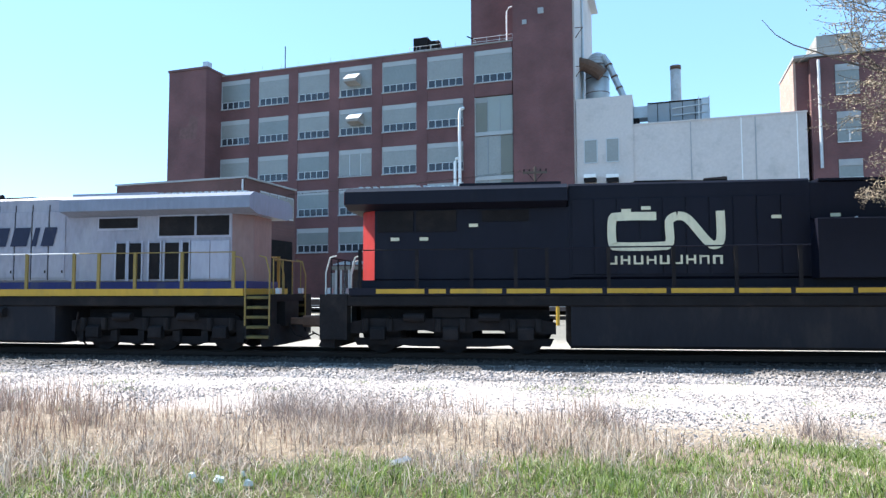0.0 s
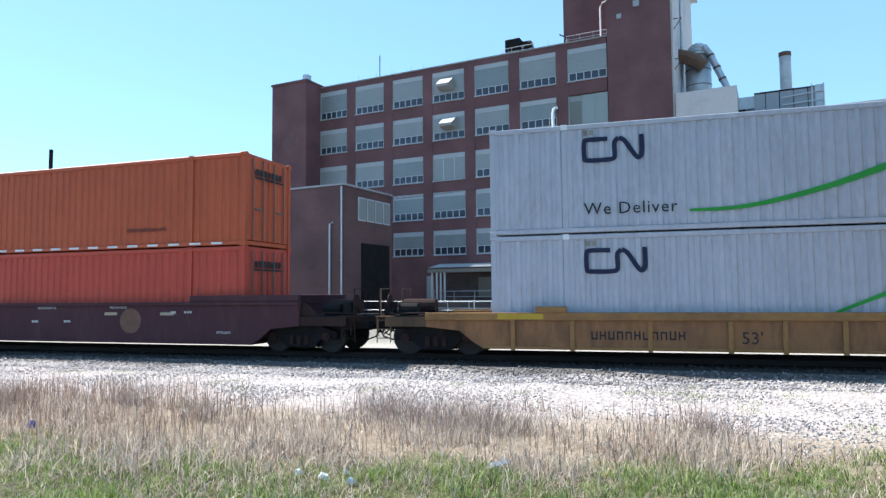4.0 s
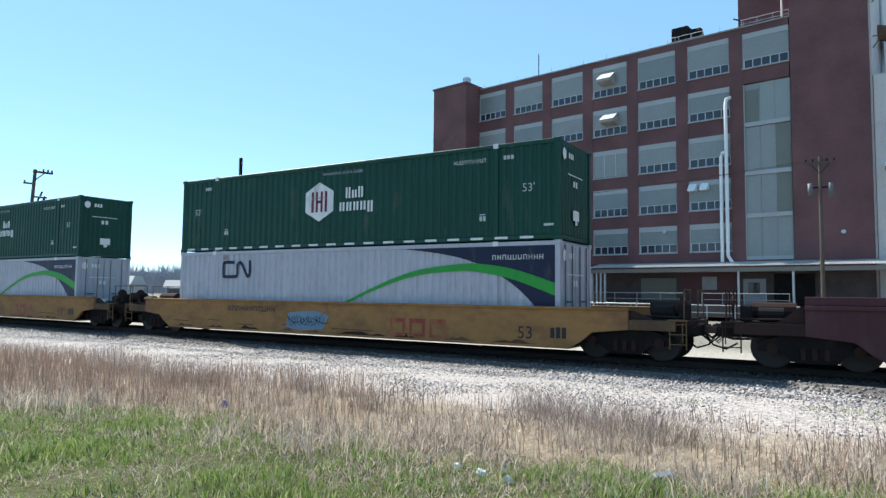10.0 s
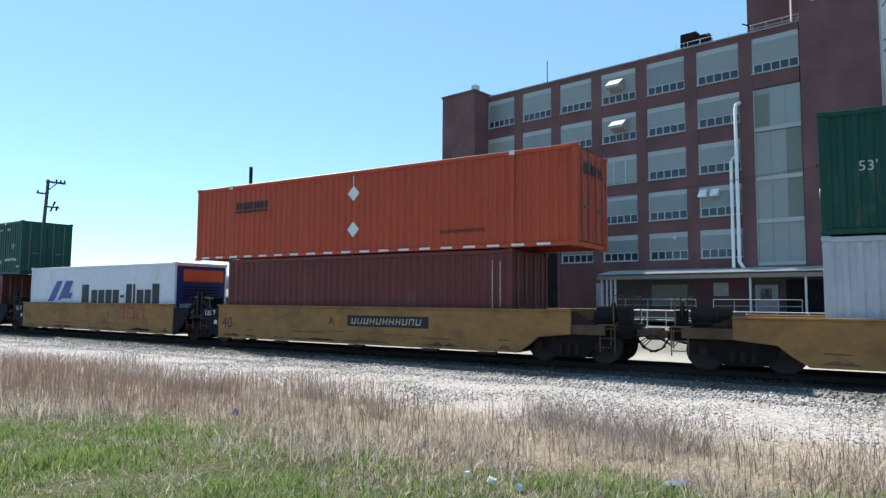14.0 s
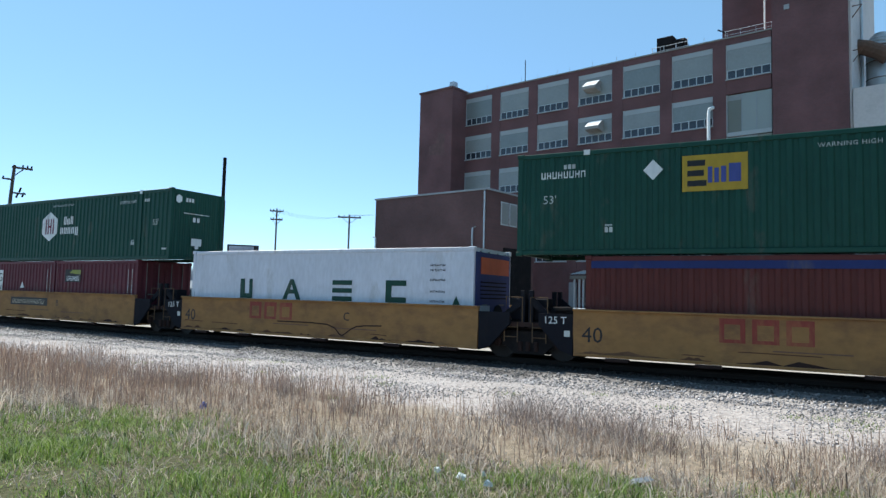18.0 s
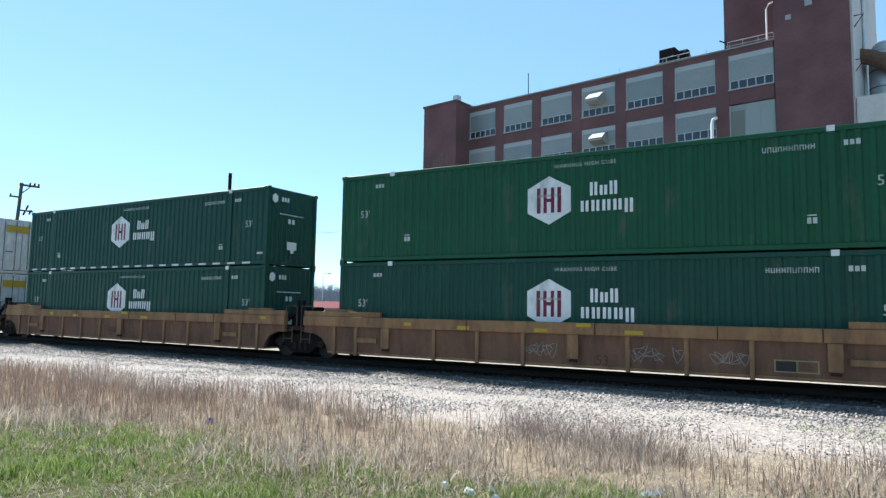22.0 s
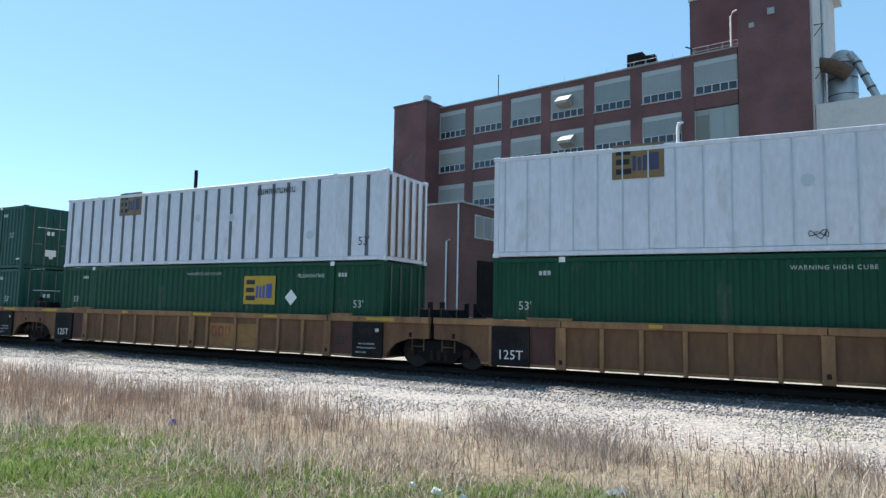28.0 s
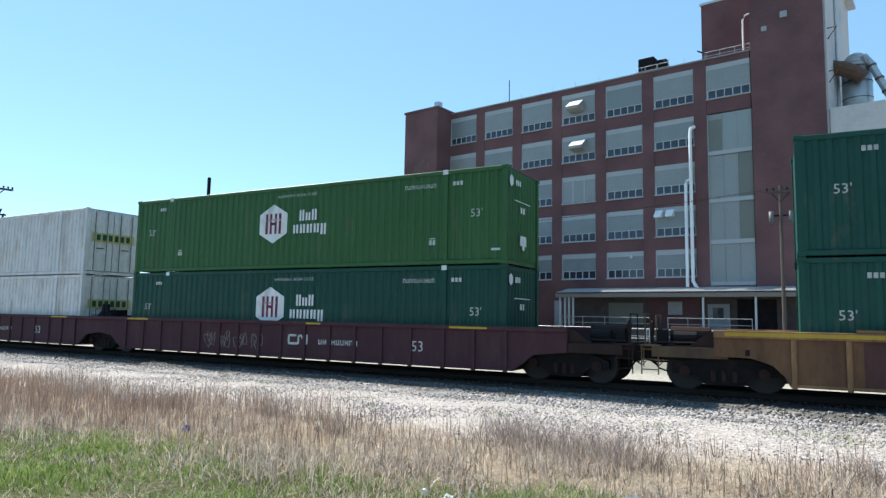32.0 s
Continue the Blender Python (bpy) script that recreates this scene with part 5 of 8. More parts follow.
def worn_foot(w, x0, x1, seed, y=-1.505):
    """Scraped and rusted patches along the foot of a smooth side."""
    r = random.Random(seed)
    x = x0
    while x < x1 - 0.5:
        d = min(r.uniform(0.5, 2.4), x1 - x)
        n = 7
        top = [(x + d * i / n, 0.30 + r.uniform(0.01, 0.15) * math.sin(math.pi * (i + 0.3) / (n + 0.6))) for i in range(n + 1)]
        part("rust_patch", Mesh().poly([(a, y, 0.306) for a in (x, x + d)] + [(a, y, max(b, 0.312)) for a, b in top[::-1]]), r.choice(("end_rust", "stake_panel", "rust_side")), w, "rusted scrape along the foot of the side")
        if r.random() < 0.6:
            z = r.uniform(0.42, 0.62)
            part("scrape", Mesh().poly([(x, y, z), (x + d * 0.8, y, z - 0.015), (x + d * 0.75, y, z + 0.012), (x + 0.1, y, z + 0.025)]), "rust_side", w, "long scrape in the paint")
        x += d + r.uniform(0.1, 1.2)


paint("rust_side", (0.10, 0.05, 0.03), 0.9, dirt=(0.05, 0.028, 0.02), amt=0.4, spec=0.1)


paint("plate_tan", (0.34, 0.30, 0.22), amt=0.3)


def code_panel(w, x, z, width, height, y=-1.504):
    part("number_panel", Mesh().poly([(x, y, z), (x + width, y, z), (x + width, y, z + height), (x, y, z + height)]), "mark_black", w, "black panel with a row of bars")
    bars("plate_tan", w, x + 0.16, y - 0.004, z + height * 0.22, width - 0.4, height * 0.56, 11, "", 8, 0.22)


def scrawl(w, x, z, width, height, material, y=-1.508, seed=1):
    """Sprayed scribble of loose strokes."""
    r = random.Random(seed)
    pts = []
    n = int(width / 0.042)
    for i in range(n):
        a = i * 2.25 + r.uniform(-0.5, 0.5)
        pts.append((x + width * i / n + 0.16 * math.cos(a) + r.uniform(-0.05, 0.05), z + height * (0.5 + r.uniform(0.25, 0.5) * math.sin(a))))
    band(smooth_curve(pts, 2), 0.02, material, w, y, "sprayed graffiti scribble")


MID = {"CN": 142.27, "OR": 118.45, "DI": 98.4, "RD": 78.78, "H1": 54.70, "H2": 30.87, "O2": 8.88, "HP": -6.66, "EM": -22.15,
       "UA": -37.68, "HB": -53.32, "G2": -74.98, "G3": -94.6, "JB": -114.35, "W1": -138.06, "W2": -157.88, "G4": -177.35, "HL": -200.82, "WW": -220.45}
UP = FLOOR + HC

# white boxes with a green ribbon, in a yellow wagon
c = container("white corrugated container with green ribbon and navy corner", MID["CN"], FLOOR, L53, HC, "container_white", group="white ribbon containers")
swoosh_livery(c, HC, seed=11)
c = container("white corrugated container with green ribbon, slogan and navy corner", MID["CN"], UP, L53, HC, "container_white", group="white ribbon containers")
swoosh_livery(c, HC, True, seed=12)
bars("mark_black", c, 4.3, NEAR, 0.52, 1.6, 0.13, 9, "", 3)
RIBS = [-7.5, -5.97, -4.07, -2.23, -1.04, 0.21, 1.45, 2.66, 4.51, 6.33, 7.54]
w = well_car("weathered yellow well wagon with upright stakes carrying two white containers", MID["CN"], "well_yellow", 8.3, 1.18, 0.2, RIBS, 11.4, 11.4)
name_row(w, 2.6, 0.42, 1.9, 0.4, "mark_red", 3)
bars("mark_black", w, -5.5, -1.508, 0.5, 2.3, 0.22, 11, "dark painted code, unreadable", 9)
words("53'", "mark_black", w, -1.75, -1.508, 0.55, 0.3)
for x in (-6.5, 6.5):
    part("container_guide", Mesh().box(x - 0.4, x + 0.4, -1.6, -1.42, 1.161, 1.34, c=0.03), "well_yellow", w)

# brown articulated set with orange boxes
for k, lo, up in (("OR", "container_red", "container_orange"), ("DI", "container_orange", "container_red"), ("RD", "container_tan", "container_red")):
    names = {"container_red": "red-orange", "container_orange": "bright orange", "container_tan": "faded tan-orange"}
    c = container(f"{names[lo]} corrugated container standing in a brown well wagon", MID[k], FLOOR, L53, HC, lo, group="orange containers")
    bar_livery(c, HC, -5.75, diamonds=(2.0,) if k == "DI" else (), seed=len(k), tape=False)
    c = container(f"{names[up]} corrugated container stacked on a {names[lo]} one", MID[k], UP, L53, HC, up, group="orange containers")
    bar_livery(c, HC, 4.05 if k == "DI" else -5.7, diamonds=(2.08, 0.84) if k == "DI" else (), seed=len(k) + 1)
    w = well_car("dark brown smooth-sided well wagon of an articulated set", MID[k], "well_brown", 8.5, 1.5, 0.1, [], 9.9 if k != "RD" else 11.9, 9.9 if k != "OR" else 11.9, raise_end=0.2, art_l=k != "RD", art_r=k != "OR", patches=False, group="brown well wagons", sill=8.85)
    words("53", "mark_dim", w, -7.75, -1.508, 0.68, 0.42)
    for x, z, n in ((0.16, 1.30, 8), (3.2, 1.31, 7), (-0.1, 0.85, 3), (1.3, 0.86, 3), (6.1, 1.16, 3), (-7.0, 0.9, 2), (5.6, 1.15, 2), (7.3, 0.55, 5)):
        bars("mark_dim", w, x, -1.508, z, n * 0.1, 0.075, n, "", n)
    words({"OR": "B", "DI": "C", "RD": "A"}[k], "mark_dim", w, -2.84, -1.508, 0.84, 0.2)
    for x, wd in ((-5.95, 0.5), (3.0, 0.5), (5.2, 0.5)):
        bars("mark_yellow" if x < 0 else "plate_tan", w, x, -1.508, 1.1, wd, 0.09, 1)
    patch([(4.04 + 0.42 * math.cos(q * math.pi / 8), 0.92 + 0.4 * math.sin(q * math.pi / 8)) for q in range(16)], "rust", w, label="round rust stain", y=-1.506)

# green over white, in two yellow wagons
for k in ("H1", "H2"):
    c = container("white container with green ribbon, under a green container", MID[k], FLOOR, L53, HC, "container_white", group="white ribbon containers")
    swoosh_livery(c, HC, seed=21)
    c = container("dark green container with white hexagon emblem on a white one", MID[k], UP, L53, HC, "container_green", group="green hexagon containers", doors=False)
    hexagon_livery(c, HC, 31, tape=k == "H1")
    w = well_car("smooth yellow well wagon with a stained side", MID[k], "well_yellow", 8.42, 1.36, 0.06, [], 11.5, 11.5, patches=False, group="yellow well wagons")
    name_row(w, 2.5, 0.35, 2.2, 0.55, "mark_red", 3)
    bars("mark_black", w, -5.0, -1.508, 0.95, 2.5, 0.2, 11, "dark painted code, unreadable", 14)
    worn_foot(w, -8.2, 8.2, 50 + ord(k[1]))
    words("53", "mark_black", w, 7.15, -1.508, 0.6, 0.36)
    bars("mark_black", w, 7.9, -1.508, 0.5, 0.5, 0.3, 3)
    if k == "H1":
        patch([(-2.0, 0.45), (-1.4, 0.35), (-0.3, 0.42), (-0.05, 0.9), (-0.7, 1.05), (-1.9, 0.95)], "graffiti_blue" if "graffiti_blue" in M else paint("graffiti_blue", (0.13, 0.2, 0.27)), w, label="pale blue sprayed graffiti", y=-1.507)
        scrawl(w, -1.9, 0.45, 1.7, 0.5, "navy", -1.511, 4)

# five short units
FIVE = ["O2", "HP", "EM", "UA", "HB"]
c = container("maroon 40-foot container standing in a yellow well wagon", MID["O2"], FLOOR, L40, HC, "container_oxide", group="maroon containers")
mark_column(c, 5.44, 0.9, 2.5, 1), mark_column(c, 5.70, 1.2, 2.5, 2)
c = container("orange container overhanging the maroon one below", MID["O2"], UP, L53, HC, "container_vermilion", group="orange containers")
bar_livery(c, HC, -5.8, diamonds=(2.1, 0.86), seed=8)
c = container("smooth white refrigerated container with a blue slanted emblem", MID["HP"], FLOOR, L40, HC, "reefer_white", pitch=0.6, depth=0.006, casting="reefer_white")
patch([(-4.35, 1.19), (-3.5, 2.2), (-2.95, 2.2), (-3.55, 1.38), (-3.8, 1.19)], "name_blue", c, label="blue slanted emblem")
patch([(-3.4, 1.22), (-2.65, 2.2), (-1.95, 2.2), (-2.3, 1.62), (-1.95, 1.62), (-2.15, 1.34), (-2.9, 1.34)], "name_blue", c, label="blue slanted emblem")
for x, wd, h in ((-1.15, 0.62, 0.85), (-0.3, 0.5, 0.6), (0.3, 0.5, 0.6), (0.9, 0.5, 0.6), (1.5, 0.5, 0.6), (2.12, 0.3, 0.12), (2.55, 0.45, 0.85), (3.1, 0.15, 0.85), (3.38, 0.5, 0.6), (3.98, 0.45, 0.6), (4.53, 0.5, 0.85)):
    zb = 1.15 if wd != 0.3 else 1.4
    patch([(x, zb), (x + wd, zb), (x + wd, zb + h), (x, zb + h)], "mark_black", c, name="name_bar")
machinery_end(c)
c = container("rust-red container with blue top band in a yellow wagon", MID["EM"], FLOOR, L40, STD, "container_rust")
patch([(-6.05, STD - 0.34), (6.05, STD - 0.34), (6.05, STD - 0.13), (-6.05, STD - 0.13)], "container_blue", c, label="blue band along the top")
for x in (5.33, 5.62):
    mark_column(c, x, 0.75, 2.05, 3)
c = container("dark green container with yellow name plate on a rust-red one", MID["EM"], FLOOR + STD, L53, HC, "container_green", doors=True, group="green plate containers")
yellow_plate(c, -3.63, 1.6, 1.52, 0.92)
small_marks(c, HC, 41)
patch([(-4.35, 1.95), (-4.1, 2.22), (-4.35, 2.49), (-4.6, 2.22)], "mark_white", c, label="white hazard diamond")
bars("mark_white", c, -7.4, NEAR, HC - 0.75, 1.3, 0.2, 8)
bars("mark_white", c, 6.2, NEAR, 0.75, 1.4, 0.14, 10, "", 6)
c = container("smooth white refrigerated container with four dark green blocks", MID["UA"], FLOOR, L40, HC, "reefer_white", pitch=0.6, depth=0.006)
for x, wd in ((-3.5, 0.62), (-1.42, 0.84), (0.8, 0.82), (2.96, 0.78)):
    z0, z1, t = 1.16, 1.86, 0.17
    if x in (-3.5, 2.96):
        bars("dark_green", c, x, NEAR, z0, t * 1.35, z1 - z0, 1, "", 1)
        patch([(x, z0), (x + wd, z0), (x + wd, z0 + t), (x, z0 + t)], "dark_green", c, name="name_bar", y=NEAR - 0.002)
        if x < 0:
            patch([(x + wd - t, z0), (x + wd, z0), (x + wd, z1), (x + wd - t, z1)], "dark_green", c, name="name_bar")
        else:
            patch([(x, z1 - t), (x + wd, z1 - t), (x + wd, z1), (x, z1)], "dark_green", c, name="name_bar", y=NEAR - 0.002)
    elif x < 0:
        patch([(x, z0), (x + 0.2, z0), (x + 0.5, z1), (x + 0.34, z1)], "dark_green", c, name="name_bar")
        patch([(x + wd - 0.2, z0), (x + wd, z0), (x + 0.5, z1), (x + 0.34, z1)], "dark_green", c, name="name_bar", y=NEAR - 0.002)
        patch([(x + 0.2, z0 + 0.2), (x + 0.64, z0 + 0.2), (x + 0.6, z0 + 0.34), (x + 0.25, z0 + 0.34)], "dark_green", c, name="name_bar", y=NEAR - 0.003)
    else:
        for zz in (z0, z0 + 0.27, z1 - t):
            patch([(x, zz), (x + wd, zz), (x + wd, zz + t * 0.9), (x, zz + t * 0.9)], "dark_green", c, name="name_bar")
for zz in (2.3, 2.15, 1.85, 1.5, 1.2):
    bars("mark_black", c, 4.6, NEAR, zz, 0.55, 0.07, 5, "", 3)
patch([(5.4, 1.15), (5.65, 1.15), (5.52, 1.42)], "dark_green", c)
machinery_end(c)
for k, x0 in ((0, -3.07), (1, 3.1)):
    c = container("maroon 20-foot container in a yellow well wagon", MID["HB"] + x0, FLOOR, L20, STD, "container_maroon", group="maroon containers")
    for x in (2.38, 2.65):
        mark_column(c, x, 0.9, 2.2, 4 + k)
    if k == 0:
        patch([(-2.2, 0.8), (-1.72, 0.8), (-1.72, 2.15), (-2.2, 2.15)], "mark_white", c, label="white sign board")
        words("G", "mark_black", c, -1.96, NEAR - 0.004, 1.78, 0.42)
        words("V", "mark_black", c, -1.96, NEAR - 0.004, 1.18, 0.42)
        patch([(0.0, 1.3), (0.36, 1.3), (0.18, 1.62)], "mark_white", c)
    else:
        patch([(-2.3, 1.62), (-1.07, 1.62), (-1.07, 2.18), (-2.3, 2.18)], "mark_black", c, label="dark sign with a yellow swoop and white bars")
        patch([(-1.95, 2.02), (-1.07, 1.96), (-1.07, 2.16), (-1.75, 2.16)], "sign_lime", c, y=NEAR - 0.004)
        bars("mark_white", c, -2.15, NEAR - 0.004, 1.68, 1.0, 0.22, 6)
c = container("dark green container with a white hexagon emblem over maroon boxes", MID["HB"], FLOOR + STD, L53, HC, "container_green", doors=False, group="green hexagon containers")
hexagon_livery(c, HC, 51)
for i, k in enumerate(FIVE):
    al, ar = k != "HB", k != "O2"
    w = well_car("smooth yellow short well wagon of an articulated set", MID[k], "well_yellow", 6.35, 1.47, 0.05, [], 7.78 if al else 9.2, 7.78 if ar else 9.2, art_l=al, art_r=ar, patches=False, group="short yellow wagons", sill=6.37)
    words("40", "mark_black", w, -5.85, -1.508, 0.78, 0.42)
    words({"O2": "A", "HP": "E", "EM": "D", "UA": "C", "HB": "B"}[k], "mark_black", w, {"O2": -0.6, "HB": 0.67}.get(k, 1.6), -1.508, 0.97, 0.28)
    if k in ("O2", "HB"):
        code_panel(w, 0.1 if k == "O2" else -3.4, 0.82, 3.25, 0.36)
    else:
        name_row(w, -2.75 if k != "HP" else 2.35, 0.78, 2.15, 0.58, "mark_red", 3)
    bars("rust", w, -1.6, -1.508, 0.62, 1.6, 0.03, 1), bars("rust", w, 1.0, -1.508, 0.58, 1.8, 0.03, 1)
    worn_foot(w, -6.2, 6.2, 60 + i)
    if k == "UA":
        band(smooth_curve([(-1.4, 0.72), (0.8, 0.7), (1.35, 0.4), (1.52, 0.4), (2.02, 0.68), (3.0, 0.74)], 3), 0.04, "end_rust", w, -1.509, "scraped crease along the side")
    for x in (-5.2, -3.0, 0.5, 3.4, 5.4):
        part("stirrup", Mesh().box(x - 0.3, x + 0.3, -1.56, -1.4, 0.13, 0.22, c=0.02), "end_rust", w)
    for sx, art in ((-1, al), (1, ar)):
        if art:
            part("end_panel", Mesh().side([(sx * 6.38, 0.22), (sx * 6.38, 1.32), (sx * 7.35, 1.32), (sx * 7.35, 1.0), (sx * 6.75, 0.35)], -1.49, -1.39), "end_black", w)
            if sx < 0:
                words("125 T", "mark_white", w, -6.88, -1.496, 1.14, 0.2)
                bars("mark_dim", w, -6.62, -1.496, 0.72, 0.16, 0.16, 1)

# two articulated sets of tan wagons
RIBS3 = [-8.08, -7.2, -4.31, -2.86, -1.44, 1.45, 2.88, 4.34, 7.2, 8.08]
for k in ("G2", "G3"):
    c = container("dark green container with hexagon emblem, half hidden in a well", MID[k], FLOOR, L53, HC, "container_green", doors=False, group="green hexagon containers")
    hexagon_livery(c, HC, 61)
    up = "container_green"
    if k == "G2":
        up = paint("container_green_warm", (0.010, 0.072, 0.034))
    c = container("dark green container with white hexagon emblem, stacked on another", MID[k], UP, L53, HC, up, doors=False, group="green hexagon containers")
    hexagon_livery(c, HC, 62, tape=k == "G3")
for z, x0, zz in ((FLOOR, -5.3, 1.9), (UP, 1.66, 1.95)):
    c = container("white corrugated container with a yellow sign over green lettering", MID["JB"], z, L53, HC, "box_cream", group="white intermodal containers")
    patch([(x0, zz), (x0 + 3.69, zz), (x0 + 3.69, zz + 0.78), (x0, zz + 0.78)], "mark_yellow", c, label="yellow sign with dark bars in place of a name")
    bars("mark_black", c, x0 + 0.8, NEAR - 0.004, zz + 0.18, 2.2, 0.42, 6)
    words("Intermodal", "dark_green", c, x0 + 1.85, NEAR, zz - 0.34, 0.52, squeeze=1.18)
    bars("mark_black", c, 4.6, NEAR, 0.4, 1.3, 0.12, 8)
    rs = random.Random(int(z * 100))
    for q in range(9):
        x, h = rs.uniform(-7.6, 7.6), rs.uniform(0.15, 0.7)
        top = rs.choice((HC - 0.2, HC - 0.22, rs.uniform(0.5, 1.4)))
        patch([(x, top - h), (x + 0.02, top - h), (x + rs.uniform(0.04, 0.1), top), (x - 0.02, top)], "scuff", c, name="rust_streak", label="thin rust streak", y=NEAR - 0.003)
    part("marking", Mesh().poly([(8.114, -0.8, 2.2), (8.114, 0.3, 2.2), (8.114, 0.3, 2.55), (8.114, -0.8, 2.55)]), "mark_yellow", c, "yellow plate on the end doors")
for k in ("G2", "G3", "JB"):
    w = well_car("rusty tan well wagon with upright stakes and a heavy top chord", MID[k], "well_tan", 8.36, 1.42, 0.32, RIBS3, 9.85 if k != "JB" else 11.7, 9.85 if k != "G2" else 11.7, art_l=k != "JB", art_r=k != "G2", raise_end=0.17, patches=False, group="tan well wagons", sill=9.4)
    for x in (-6.05, 0.0, 6.03):
        br = part("lift_bracket", Mesh().box(x - 0.15, x + 0.15, -1.60, -1.503, 0.46, 1.098, c=0.01), "well_tan", w)
        part("bracket_foot", Mesh().box(x - 0.11, x + 0.11, -1.58, -1.503, 0.38, 0.458), "end_rust", br)
    for x in (-6.77, 6.67):
        part("step_plate", Mesh().box(x - 0.37, x + 0.37, -1.56, -1.503, 0.62, 0.76), "well_tan", w)
    for x in (-3.2, 0.6, 3.6, 5.8):
        part("chord_joint", Mesh().box(x - 0.012, x + 0.012, -1.578, -1.55, 1.11, 1.41), "end_rust", w)
    for x in (-8.0, 8.1):
        part("lading_plate", Mesh().box(x - 0.6, x + 0.6, -1.46, -1.40, 1.595, 1.66), "well_tan", w)
    if k == "G2":
        for i, (x, wd) in enumerate(((-1.3, 0.8), (1.6, 0.75), (2.55, 0.25), (3.45, 0.8))):
            scrawl(w, x, 0.42, wd, 0.5, "mark_faint", seed=i + 31)
        for a, b, m in ((4.83, 5.25, "mark_black"), (5.29, 5.68, "tan_panel")):
            pl = part("data_plate", Mesh().poly([(a - 0.03, -1.505, 0.40), (b + 0.03, -1.505, 0.40), (b + 0.03, -1.505, 0.69), (a - 0.03, -1.505, 0.69)]), "plate_faded", w, "small framed data plate")
            part("plate_face", Mesh().poly([(a, -1.508, 0.43), (b, -1.508, 0.43), (b, -1.508, 0.66), (a, -1.508, 0.66)]), m, pl)
    else:
        scrawl(w, -0.8, 0.4, 1.3, 0.5, "well_brown", seed=len(k) + ord(k[1]))
    words("53", "rust_side", w, 0.78, -1.506, 0.45, 0.26)
    for a, b, zz in ((8.26, 8.53, 1.27), (-5.36, -5.1, 1.2), (0.09, 0.49, 1.31), (1.38, 1.84, 1.15), (-1.1, -0.7, 1.14), (-3.5, -3.1, 1.14)):
        bars("mark_yellow", w, a, -1.576, zz, b - a, 0.1, 1, "worn yellow reflective patch")

RIBS5 = [-8.08, -7.04, -6.04, -4.93, -3.93, -2.91, -2.0, -1.0, 0.0, 1.02, 2.05, 3.05, 4.06, 5.11, 6.23, 7.21, 8.2]
c = container("dark green container with pale name plate under a white box", MID["W1"], FLOOR, L53, HC, "container_emerald", group="green plate containers")
yellow_plate(c, 2.48, HC - 1.43, 1.57, 1.0, "mark_white"), small_marks(c, HC, 71)
c = posted_container("grimy white plate-sided container with graffiti along its bottom", MID["W1"], UP, "galv", 0.035, 72)
scrawl(c, 2.26, 0.25, 3.1, 0.6, "mark_black", NEAR - 0.012, 5), scrawl(c, 5.9, 0.3, 1.3, 0.55, "mark_black", NEAR - 0.012, 6)
scrawl(c, -0.2, 0.3, 0.5, 0.25, "mark_black", NEAR - 0.012, 7)
c = container("dark green container with yellow name plate under a white box", MID["W2"], FLOOR, L53, HC, "container_emerald", group="green plate containers")
yellow_plate(c, 2.25, HC - 1.43, 1.45, 0.98), small_marks(c, HC, 73)
patch([(4.4, 1.45), (4.66, 1.72), (4.4, 1.99), (4.14, 1.72)], "mark_white", c, label="white hazard diamond")
c = posted_container("white plate-sided container with dark ribs, on a green one", MID["W2"], UP, "rib_grey", 0.12, 74)
for z, x0, zz, g in ((FLOOR, 2.06, 1.5, "plate_faded"), (UP, -0.73, 1.15, "mark_yellow")):
    c = container("dark green container with a name plate and a hazard diamond", MID["G4"], z, L53, HC, "container_teal", group="green plate containers")
    yellow_plate(c, x0, zz, 1.52, 1.0, g), small_marks(c, HC, 75)
    patch([(4.23, zz + 0.4), (4.49, zz + 0.67), (4.23, zz + 0.94), (3.97, zz + 0.67)], "mark_white", c, label="white hazard diamond")
    end_marks(c, 8.1, HC, False)
STAKES = {"W1": [-8.05, -4.97, -3.98, -2.94, -1.92, -0.88, 1.23, 2.26, 3.27, 4.22, 5.25, 7.25, 8.25], "W2": [-4.97, -3.96, -3.02, -1.99, -0.65, 0.83, 2.19, 3.22, 4.13, 5.17],
          "G4": [-8.26, -7.18, -5.1, -4.13, -3.14, -2.11, -1.11, 1.01, 2.01, 3.05, 4.03, 5.02]}
WORN = {"W1": ((3.63, 4.13), (6.46, 6.89), (8.67, 9.61), (-3.8, -3.46)), "W2": ((0.07, 1.02), (3.49, 4.07), (7.67, 8.66), (-9.02, -8.0), (-3.8, -3.46)), "G4": ((-9.7, -6.5), (-0.19, 0.44), (7.54, 8.46))}
